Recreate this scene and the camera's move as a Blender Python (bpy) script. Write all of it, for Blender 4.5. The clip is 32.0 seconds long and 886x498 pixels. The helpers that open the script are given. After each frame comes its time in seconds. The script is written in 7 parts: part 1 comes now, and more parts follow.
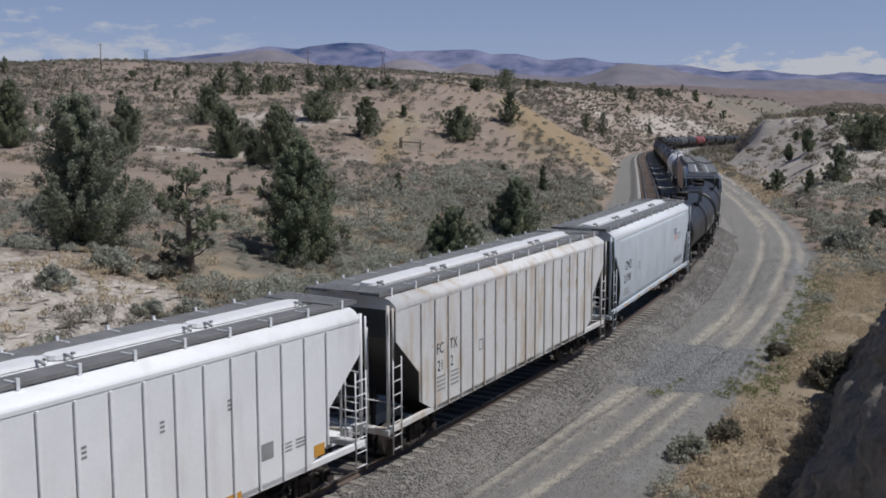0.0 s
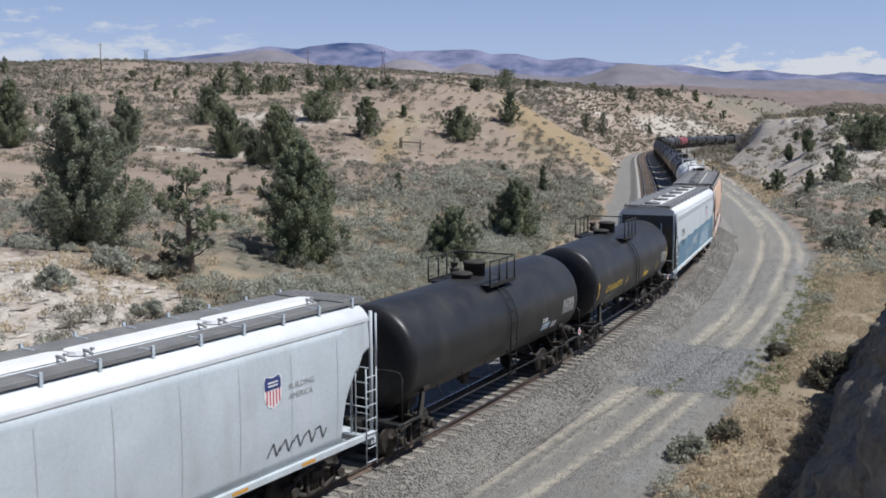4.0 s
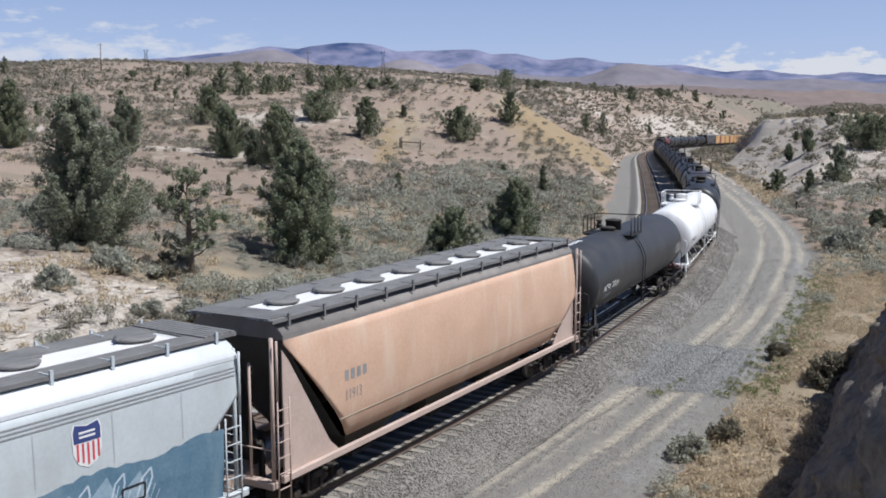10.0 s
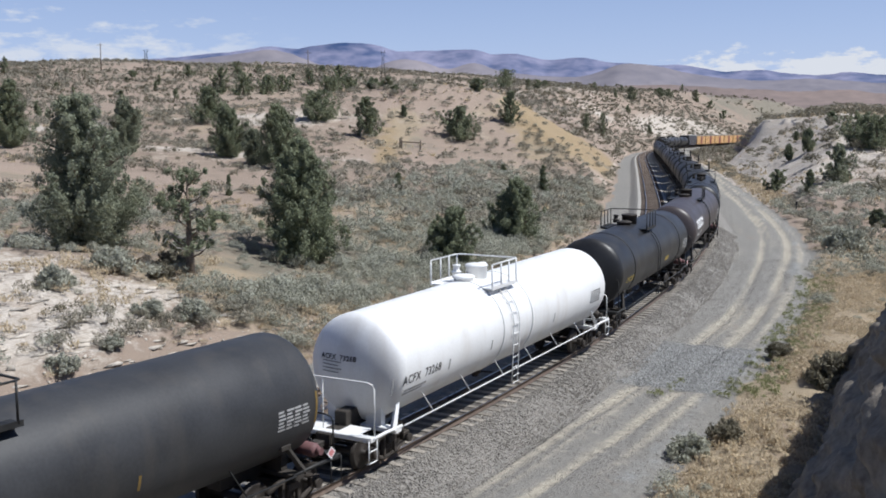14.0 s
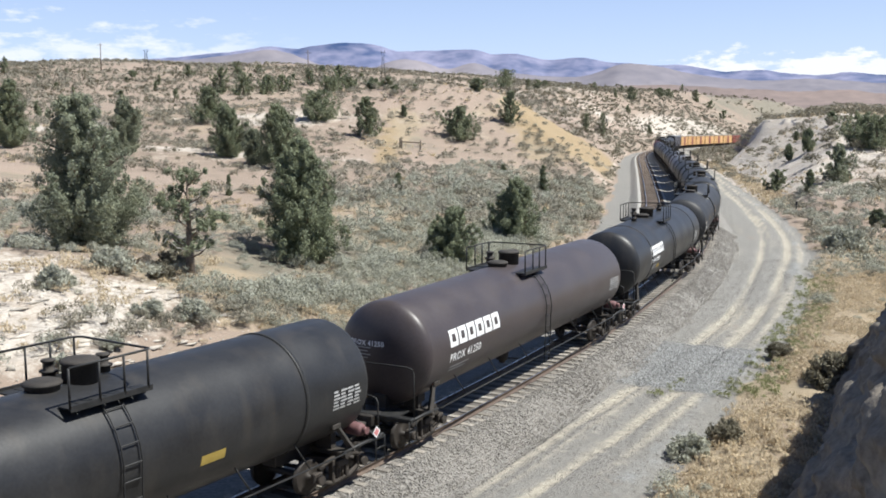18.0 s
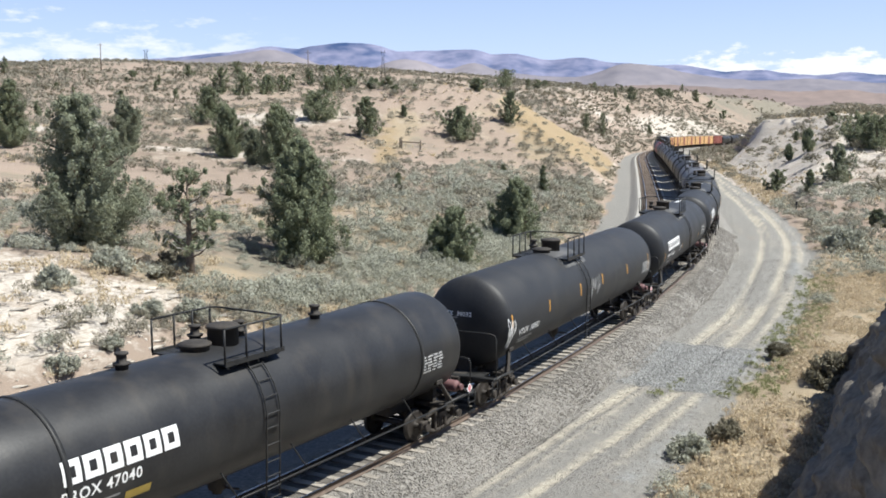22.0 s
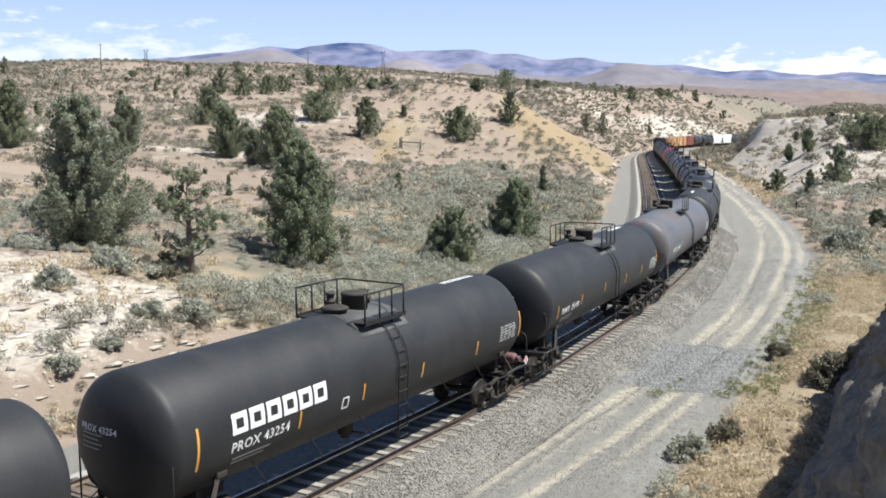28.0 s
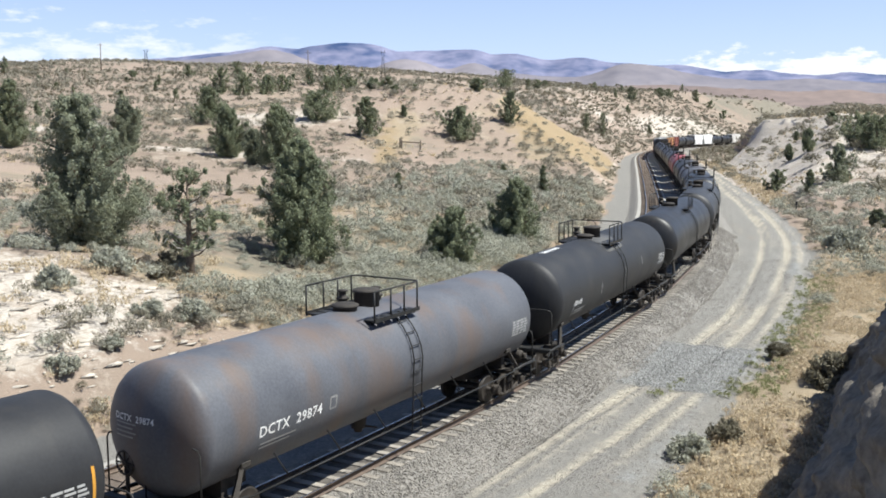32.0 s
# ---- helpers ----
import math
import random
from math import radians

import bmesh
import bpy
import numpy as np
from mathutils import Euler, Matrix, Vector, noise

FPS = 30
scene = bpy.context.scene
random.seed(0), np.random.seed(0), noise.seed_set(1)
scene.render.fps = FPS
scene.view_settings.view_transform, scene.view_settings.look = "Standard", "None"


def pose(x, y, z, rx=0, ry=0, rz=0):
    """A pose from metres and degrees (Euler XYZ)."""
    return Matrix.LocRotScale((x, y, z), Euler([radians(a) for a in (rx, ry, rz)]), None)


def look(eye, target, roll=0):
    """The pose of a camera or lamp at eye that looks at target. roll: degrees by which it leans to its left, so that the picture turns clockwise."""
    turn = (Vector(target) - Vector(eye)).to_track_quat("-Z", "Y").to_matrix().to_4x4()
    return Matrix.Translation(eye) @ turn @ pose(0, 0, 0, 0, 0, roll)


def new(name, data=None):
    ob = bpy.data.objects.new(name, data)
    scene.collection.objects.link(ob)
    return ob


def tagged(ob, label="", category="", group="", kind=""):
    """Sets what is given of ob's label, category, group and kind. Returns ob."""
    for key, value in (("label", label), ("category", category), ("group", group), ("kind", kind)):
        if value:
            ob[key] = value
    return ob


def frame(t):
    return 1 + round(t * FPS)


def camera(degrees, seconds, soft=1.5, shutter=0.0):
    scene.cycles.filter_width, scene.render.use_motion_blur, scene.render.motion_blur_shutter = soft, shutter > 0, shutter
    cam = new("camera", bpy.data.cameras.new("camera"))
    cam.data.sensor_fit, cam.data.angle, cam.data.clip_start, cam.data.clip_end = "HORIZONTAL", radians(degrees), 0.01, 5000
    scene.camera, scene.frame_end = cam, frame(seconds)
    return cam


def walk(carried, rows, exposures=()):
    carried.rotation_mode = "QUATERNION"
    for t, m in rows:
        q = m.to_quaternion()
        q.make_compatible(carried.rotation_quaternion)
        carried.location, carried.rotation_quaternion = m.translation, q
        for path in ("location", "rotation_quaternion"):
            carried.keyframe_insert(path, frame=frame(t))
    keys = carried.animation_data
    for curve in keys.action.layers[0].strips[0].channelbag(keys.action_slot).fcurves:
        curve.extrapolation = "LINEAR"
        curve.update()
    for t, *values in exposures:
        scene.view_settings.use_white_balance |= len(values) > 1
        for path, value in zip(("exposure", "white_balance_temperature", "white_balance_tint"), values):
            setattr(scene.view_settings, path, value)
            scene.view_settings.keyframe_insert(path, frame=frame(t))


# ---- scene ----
# The camera stands still on top of the cut; the train runs towards it.
SECONDS = 32.0
EYE_HEIGHT = 9.553
cam = camera(46.98, SECONDS, soft=1.8)
STAND = pose(0, 0, EYE_HEIGHT, 90 - 7.334, 0.17, 0)
walk(cam, [(0.0, STAND), (SECONDS, STAND)],
     exposures=[(0.0, -0.66, 6190, 11), (1.0, -0.52, 6190, 11), (3.5, -0.38, 6190, 10), (5.2, 0.44, 6290, 6), (6.4, 0.44, 6290, 6), (7.3, 0.26, 6190, 9), (8.2, 0.1, 6190, 10), (9.0, -0.12, 6190, 11), (10.0, -0.08, 6190, 10), (11.5, 0.02, 6190, 9), (13.0, 0.16, 6190, 9), (14.0, -0.02, 6190, 9), (14.5, 0.02, 6190, 9), (17.0, 0.2, 6190, 8), (18.2, 0.49, 6490, 6), (32.0, 0.52, 6490, 5)])

# World: clear desert noon, a few low clouds near the horizon.
SUN_EL, SUN_AZ = radians(58.5), radians(98)      # azimuth from +y towards +x
world = bpy.data.worlds.new("world")
scene.world = world
world.use_nodes = True
wn, wl = world.node_tree.nodes, world.node_tree.links
wn.clear()
w_out = wn.new("ShaderNodeOutputWorld")
w_bg = wn.new("ShaderNodeBackground")
w_bg.inputs["Strength"].default_value = 0.076
w_sky = wn.new("ShaderNodeTexSky")
w_sky.sky_type = "NISHITA"
w_sky.sun_disc = False
w_sky.sun_elevation, w_sky.sun_rotation = SUN_EL, SUN_AZ
w_sky.altitude, w_sky.air_density, w_sky.dust_density, w_sky.ozone_density = 1200, 1.0, 0.35, 4.0
w_co = wn.new("ShaderNodeTexCoord")
w_sep = wn.new("ShaderNodeSeparateXYZ")
w_map = wn.new("ShaderNodeMapping")
w_map.inputs["Scale"].default_value = (13.0, 13.0, 40.0)
w_noise = wn.new("ShaderNodeTexNoise")
w_noise.inputs["Scale"].default_value = 2.2
w_noise.inputs["Detail"].default_value = 7
w_noise.inputs["Roughness"].default_value = 0.6


def w_math(op, a, b):
    k = wn.new("ShaderNodeMath")
    k.operation = op
    for i, v in enumerate((a, b)):
        if isinstance(v, (int, float)):
            k.inputs[i].default_value = v
        else:
            wl.new(v, k.inputs[i])
    return k.outputs[0]


def w_span(v, a, b, lo, hi):
    k = wn.new("ShaderNodeMapRange")
    for i, q in enumerate((a, b, lo, hi)):
        k.inputs[i + 1].default_value = q
    wl.new(v, k.inputs[0])
    return k.outputs[0]


# a bank of low cumulus over the hills on one side, thin haze cloud on the other
w_bank = w_math("ADD", w_noise.outputs[0], w_span(w_sep.outputs["Z"], 0.040, 0.085, 0.22, -0.42))
w_bank = w_math("ADD", w_bank, w_span(w_sep.outputs["X"], 0.10, 0.24, -0.5, 0.0))
w_bank = w_span(w_bank, 0.50, 0.60, 0.0, 1.0)
w_thin = w_math("ADD", w_noise.outputs[0], w_span(w_sep.outputs["Z"], 0.06, 0.11, 0.08, -0.2))
w_thin = w_math("MULTIPLY", w_span(w_thin, 0.46, 0.62, 0.0, 0.75), w_span(w_sep.outputs["X"], -0.12, -0.24, 0.0, 1.0))
w_all = w_math("MAXIMUM", w_bank, w_thin)
w_mix = wn.new("ShaderNodeMixRGB")
w_mix.inputs[2].default_value = (9.6, 9.8, 10.4, 1)
wl.new(w_co.outputs["Generated"], w_map.inputs[0])
wl.new(w_map.outputs[0], w_noise.inputs["Vector"])
wl.new(w_co.outputs["Generated"], w_sep.inputs[0])
wl.new(w_all, w_mix.inputs[0])
w_tint = wn.new("ShaderNodeMixRGB")
w_tint.blend_type = "MULTIPLY"
w_tint.inputs[0].default_value = 1.0
w_tint.inputs[2].default_value = (1.11, 1.05, 1.12, 1)
# desert haze whitens and brightens the sky towards the horizon
w_haze = wn.new("ShaderNodeMixRGB")
w_haze.inputs[2].default_value = (7.2, 8.5, 12.9, 1)
wl.new(w_span(w_sep.outputs["Z"], 0.0, 0.30, 0.62, 0.0), w_haze.inputs[0])
wl.new(w_sky.outputs[0], w_tint.inputs[1])
wl.new(w_tint.outputs[0], w_haze.inputs[1])
wl.new(w_haze.outputs[0], w_mix.inputs[1])
wl.new(w_mix.outputs[0], w_bg.inputs[0])
wl.new(w_bg.outputs[0], w_out.inputs[0])

sun_data = bpy.data.lights.new("sun", "SUN")
sun_data.energy, sun_data.angle, sun_data.color = 5.5, radians(0.53), (1.0, 0.975, 0.94)
sun = new("sun", sun_data)
sun.matrix_world = look((60, 0, 100), (60 - 100 * math.sin(SUN_AZ) / math.tan(SUN_EL), -100 * math.cos(SUN_AZ) / math.tan(SUN_EL), 0))
# ---- the line of the railway and the lie of the land ----
SPEED = 8.884                                   # metres a second, towards the camera
CURVE_AT = (-60, -40, -15, 10, 30, 50, 70, 90, 110, 135, 170, 220, 280, 340, 400, 470, 520)
CURVE = (0.0, -0.0041, -0.0041, -0.0046, -0.0038, -0.0047, -0.0035, -0.0012, 0.0, -0.0001, -0.0001, 0.0003, 0.0008, 0.0023, 0.0019, 0.0001, 0.0)
S_MIN, S_MAX = -330, 860
LINE_S = np.arange(S_MIN, S_MAX + 1, 1.0)


def lay_line():
    bend = np.interp(LINE_S, CURVE_AT, CURVE)
    turn = np.concatenate([[0], np.cumsum((bend[1:] + bend[:-1]) / 2)])
    zero = -S_MIN
    turn = turn - turn[zero] + 0.5387
    dx, dy = np.sin(turn), np.cos(turn)
    x = np.concatenate([[0], np.cumsum((dx[1:] + dx[:-1]) / 2)])
    y = np.concatenate([[0], np.cumsum((dy[1:] + dy[:-1]) / 2)])
    return x - x[zero] - 3.0829, y - y[zero] + 27.2012, turn


LINE_X, LINE_Y, LINE_TURN = lay_line()


def grade(s):
    """Height of the rails' top along the line."""
    s = np.asarray(s, float)
    return -0.0007 * np.clip(s, -60, 200) - 0.0114 * np.where(s > 230, s - 200, np.where(s > 170, (s - 170) ** 2 / 120, 0))


def on_line(s, d=0.0, z=0.0):
    """A point of the world, d metres to the camera's side of the main track."""
    x, y, a = np.interp(s, LINE_S, LINE_X), np.interp(s, LINE_S, LINE_Y), np.interp(s, LINE_S, LINE_TURN)
    return x + d * np.cos(a), y - d * np.sin(a), z + grade(s)


def line_near(x, y):
    """Along and across the main track: s and d (camera's side positive) of points."""
    x, y = np.ravel(x).astype(float), np.ravel(y).astype(float)
    lx, ly, lt, ls = LINE_X[::3], LINE_Y[::3], LINE_TURN[::3], LINE_S[::3]
    best = np.empty(len(x), int)
    for i in range(0, len(x), 4000):
        q = (x[i:i + 4000, None] - lx) ** 2 + (y[i:i + 4000, None] - ly) ** 2
        best[i:i + 4000] = q.argmin(1)
    ex, ey, a = x - lx[best], y - ly[best], lt[best]
    s = ls[best] + ex * np.sin(a) + ey * np.cos(a)
    a = np.interp(s, LINE_S, LINE_TURN)
    px, py = np.interp(s, LINE_S, LINE_X), np.interp(s, LINE_S, LINE_Y)
    return s, (x - px) * np.cos(a) - (y - py) * np.sin(a)


def smooth(a, b, v):
    t = np.clip((v - a) / (b - a), 0, 1)
    return t * t * (3 - 2 * t)


def waves(x, y, size, seed, octaves=4, rough=0.5):
    """Value noise, -1 to 1, of that wavelength."""
    total, amp, norm = 0.0, 1.0, 0.0
    for o in range(octaves):
        u, v = x / size * 2 ** o + 17.3 * seed + o * 5.1, y / size * 2 ** o - 9.7 * seed + o * 3.3
        i, j = np.floor(u), np.floor(v)
        fu, fv = u - i, v - j
        fu, fv = fu * fu * (3 - 2 * fu), fv * fv * (3 - 2 * fv)

        def corner(a, b):
            h = np.sin(a * 127.1 + b * 311.7 + seed * 74.7) * 43758.5453
            return (h - np.floor(h)) * 2 - 1
        n = (corner(i, j) * (1 - fu) + corner(i + 1, j) * fu) * (1 - fv) + (corner(i, j + 1) * (1 - fu) + corner(i + 1, j + 1) * fu) * fv
        total, norm, amp = total + n * amp, norm + amp, amp * rough
    return total / norm


def bump(x, y, cx, cy, sx, sy):
    return np.exp(-((x - cx) / sx) ** 2 - ((y - cy) / sy) ** 2)


def road_lines(s):
    """Across the line: the two wheel tracks of the service road and its outer edge."""
    one = np.interp(s, (4, 9, 15, 24, 31, 48, 79, 110), (3.25, 3.25, 3.6, 4.1, 4.42, 4.5, 5.5, 6.0))
    two = np.interp(s, (4, 9, 16, 32, 44, 66, 110), (4.7, 5.0, 5.3, 5.9, 6.15, 7.05, 7.6))
    return one, two, np.interp(s, (0, 21, 32, 50, 70, 110), (6.8, 7.0, 7.4, 7.7, 8.1, 8.4))


def land(x, y):
    """Ground height, with the place's s and d."""
    shape = np.shape(x)
    x, y = np.ravel(x).astype(float), np.ravel(y).astype(float)
    s, d = line_near(x, y)
    zt = grade(s)
    far = np.hypot(x, y)
    out = np.abs(d)
    left, right = np.maximum(-d, 0), np.maximum(d, 0)
    # the gentle side beyond the siding, rising to the plateau
    base = zt - 0.75 + 5.0 * (1 - np.exp(-np.maximum(left - 9, 0) / 20)) + 0.035 * np.maximum(left - 20, 0)
    reach = np.minimum(far, 900)
    tilt = np.minimum(0.0385 * y - 0.07 * x, 0.0585 * far - 0.0015 * x)
    plateau = EYE_HEIGHT + tilt * reach / np.maximum(far, 1) - 0.02 * np.maximum(far - 900, 0)
    plateau -= 0.013 * far * smooth(-0.12, -0.42, x / np.maximum(far, 1)) * smooth(100, 300, far)
    plateau = np.where(y < 0, np.maximum(plateau, -4), plateau)
    z = base + smooth(150, 520, far) * (plateau - base)
    z += 2.0 * bump(x, y, -19, 40, 10, 13)
    z += 11.0 * bump(x, y, 2, 192, 32, 27) + 3.0 * bump(x, y, -40, 175, 30, 30)
    z += 10.3 * bump(x, y, 74, 195, 36, 62) + 3 * bump(x, y, 112, 240, 30, 45)
    # the bank on which the camera stands
    bank = (8.9 * smooth(0, -16, s) + 3.0 * smooth(-8, 0, s) * smooth(16, 2, s)) * smooth(9, 11, d) * smooth(-330, -60, s)
    bank = np.minimum(bank, 9.0) + 1.2 * smooth(75, 40, s) * smooth(11, 20, d)
    z = np.maximum(z, zt - 0.9 + bank)
    # the shoulder on which the camera stands
    along, across = 0.7 * (x - y), 0.7 * (x + y)
    stand = smooth(-2.4, -0.9, along) * smooth(10, 6, along) * np.exp(-(across / 2.2) ** 2)
    # rolling ground
    wild = smooth(10, 26, out)
    z += wild * (0.25 * waves(x, y, 9, 1) + (0.8 + 2.2 * smooth(200, 600, far)) * waves(x, y, 60, 2) * smooth(60, 160, far))
    # ledges of pale rock
    z += wild * 0.35 * np.tanh(6 * waves(x, y, 22, 7)) * smooth(250, 120, far)
    # bedding steps of the near chalk bank
    bed = bump(x, y, -17, 35, 12, 9)
    step = z + 0.15 * waves(x, y, 6, 8)
    q = step / 0.62 + 0.5 * waves(x, y, 9, 33)
    tread = (np.floor(q) + smooth(0.58, 0.98, q - np.floor(q))) - q
    z = z + bed * 0.34 * tread
    z = z + bed * 0.10 * np.tanh(5 * waves(x * 0.35 + y * 0.2, step * 1.6, 0.9, 9, 3)) + bed * 0.06 * waves(x, y, 0.8, 10, 3)
    # the railway's cut through it
    rough = 0.6 * waves(x, y, 5, 3) * smooth(9, 14, out)
    lcut = zt - 0.85 + np.maximum(left - 10.0, 0) * np.where(s > 330, 0.55, 0.72) + rough
    behind = smooth(203, 222, s) * smooth(360, 300, s)
    steep = 4.0 - 2.9 * smooth(16, 60, s) - 0.52 * smooth(80, 110, s) + 1.6 * behind
    toe = 13.8 + 2.2 * smooth(3, -9, s) - 1.4 * smooth(25, 45, s) + 5.5 * behind + 6.0 * smooth(225, 258, s) * smooth(470, 390, s)
    rough = rough * (1 + 1.4 * behind)
    rcut = zt - 0.9 + np.maximum(right - toe + 0.7 * waves(x, y, 4, 4), 0) * steep + rough
    z = np.where(d < 0, np.minimum(z, lcut), np.minimum(z, rcut))
    # roadbed, ditch and the two-track service road
    bed = zt - 0.85 + 0.05 * waves(x, y, 2.5, 5)
    one, two, edge = road_lines(s)
    bed = bed - 0.09 * (np.exp(-((d - one) / 0.3) ** 2) + np.exp(-((d - two) / 0.3) ** 2)) - 0.15 * np.exp(-((d - edge - 0.5) / 0.5) ** 2)
    bed = bed + smooth(0, 4, d - edge - 0.6) * 0.5
    k = np.where(d > 0, smooth(9.0, 12.5, out), smooth(9.0, 11.5, out))
    z = bed * (1 - k) + z * k
    z = np.maximum(z, z + (EYE_HEIGHT - 1.6 - z) * stand)
    return z.reshape(shape), s.reshape(shape), d.reshape(shape)


# ---- materials ----
def surface(name, dark, light, size=3.0, rough=0.7, metal=0.0, relief=0.2, fine=40.0, coat=0.0, vary=0.0, stain=None, stain_size=0.8, stain_much=0.0):
    """Procedural paint, rock, wood or leaf: two scales of colour, bump, optional stains."""
    m = bpy.data.materials.new(name)
    m.use_nodes = True
    n, l = m.node_tree.nodes, m.node_tree.links
    b = n["Principled BSDF"]
    co = n.new("ShaderNodeTexCoord")
    big, small = n.new("ShaderNodeTexNoise"), n.new("ShaderNodeTexNoise")
    for t, sc in ((big, size), (small, fine)):
        t.inputs["Scale"].default_value = sc
        t.inputs["Detail"].default_value = 5
        l.new(co.outputs["Object"], t.inputs["Vector"])
    add = n.new("ShaderNodeMath")
    add.operation = "MULTIPLY_ADD"
    add.inputs[1].default_value = 0.55
    l.new(small.outputs[0], add.inputs[0])
    half = n.new("ShaderNodeMath")
    half.operation = "MULTIPLY"
    half.inputs[1].default_value = 0.75
    l.new(big.outputs[0], half.inputs[0])
    l.new(half.outputs[0], add.inputs[2])
    ramp = n.new("ShaderNodeMapRange")
    ramp.inputs["From Min"].default_value, ramp.inputs["From Max"].default_value = 0.42, 0.88
    l.new(add.outputs[0], ramp.inputs[0])
    mix = n.new("ShaderNodeMixRGB")
    mix.inputs[1].default_value, mix.inputs[2].default_value = (*dark, 1), (*light, 1)
    l.new(ramp.outputs[0], mix.inputs[0])
    col = mix.outputs[0]
    if stain:
        mp = n.new("ShaderNodeMapping")
        mp.inputs["Scale"].default_value = (stain_size, stain_size, stain_size * 0.25)
        l.new(co.outputs["Object"], mp.inputs[0])
        st = n.new("ShaderNodeTexNoise")
        st.inputs["Scale"].default_value, st.inputs["Detail"].default_value = 2.0, 8
        l.new(mp.outputs[0], st.inputs["Vector"])
        sr = n.new("ShaderNodeMapRange")
        sr.inputs["From Min"].default_value, sr.inputs["From Max"].default_value = 0.50, 0.72
        sr.inputs["To Max"].default_value = stain_much
        l.new(st.outputs[0], sr.inputs[0])
        sm = n.new("ShaderNodeMixRGB")
        sm.inputs[2].default_value = (*stain, 1)
        l.new(sr.outputs[0], sm.inputs[0])
        l.new(col, sm.inputs[1])
        col = sm.outputs[0]
    if vary:
        info = n.new("ShaderNodeNewGeometry") if vary < 0 else n.new("ShaderNodeObjectInfo")
        hs = n.new("ShaderNodeHueSaturation")
        vr = n.new("ShaderNodeMapRange")
        vr.inputs["To Min"].default_value, vr.inputs["To Max"].default_value = 1 - abs(vary), 1 + abs(vary)
        l.new(info.outputs["Random Per Island" if vary < 0 else "Random"], vr.inputs[0])
        l.new(vr.outputs[0], hs.inputs["Value"])
        l.new(col, hs.inputs["Color"])
        col = hs.outputs[0]
    l.new(col, b.inputs["Base Color"])
    b.inputs["Metallic"].default_value = metal
    rr = n.new("ShaderNodeMapRange")
    rr.inputs["To Min"].default_value, rr.inputs["To Max"].default_value = max(0.05, rough - 0.12), min(1, rough + 0.12)
    l.new(big.outputs[0], rr.inputs[0])
    l.new(rr.outputs[0], b.inputs["Roughness"])
    b.inputs["Coat Weight"].default_value = coat
    b.inputs["Specular IOR Level"].default_value = 0.35
    if relief:
        bp = n.new("ShaderNodeBump")
        bp.inputs["Strength"].default_value, bp.inputs["Distance"].default_value = relief, 0.05
        l.new(small.outputs[0], bp.inputs["Height"])
        l.new(bp.outputs[0], b.inputs["Normal"])
    return m


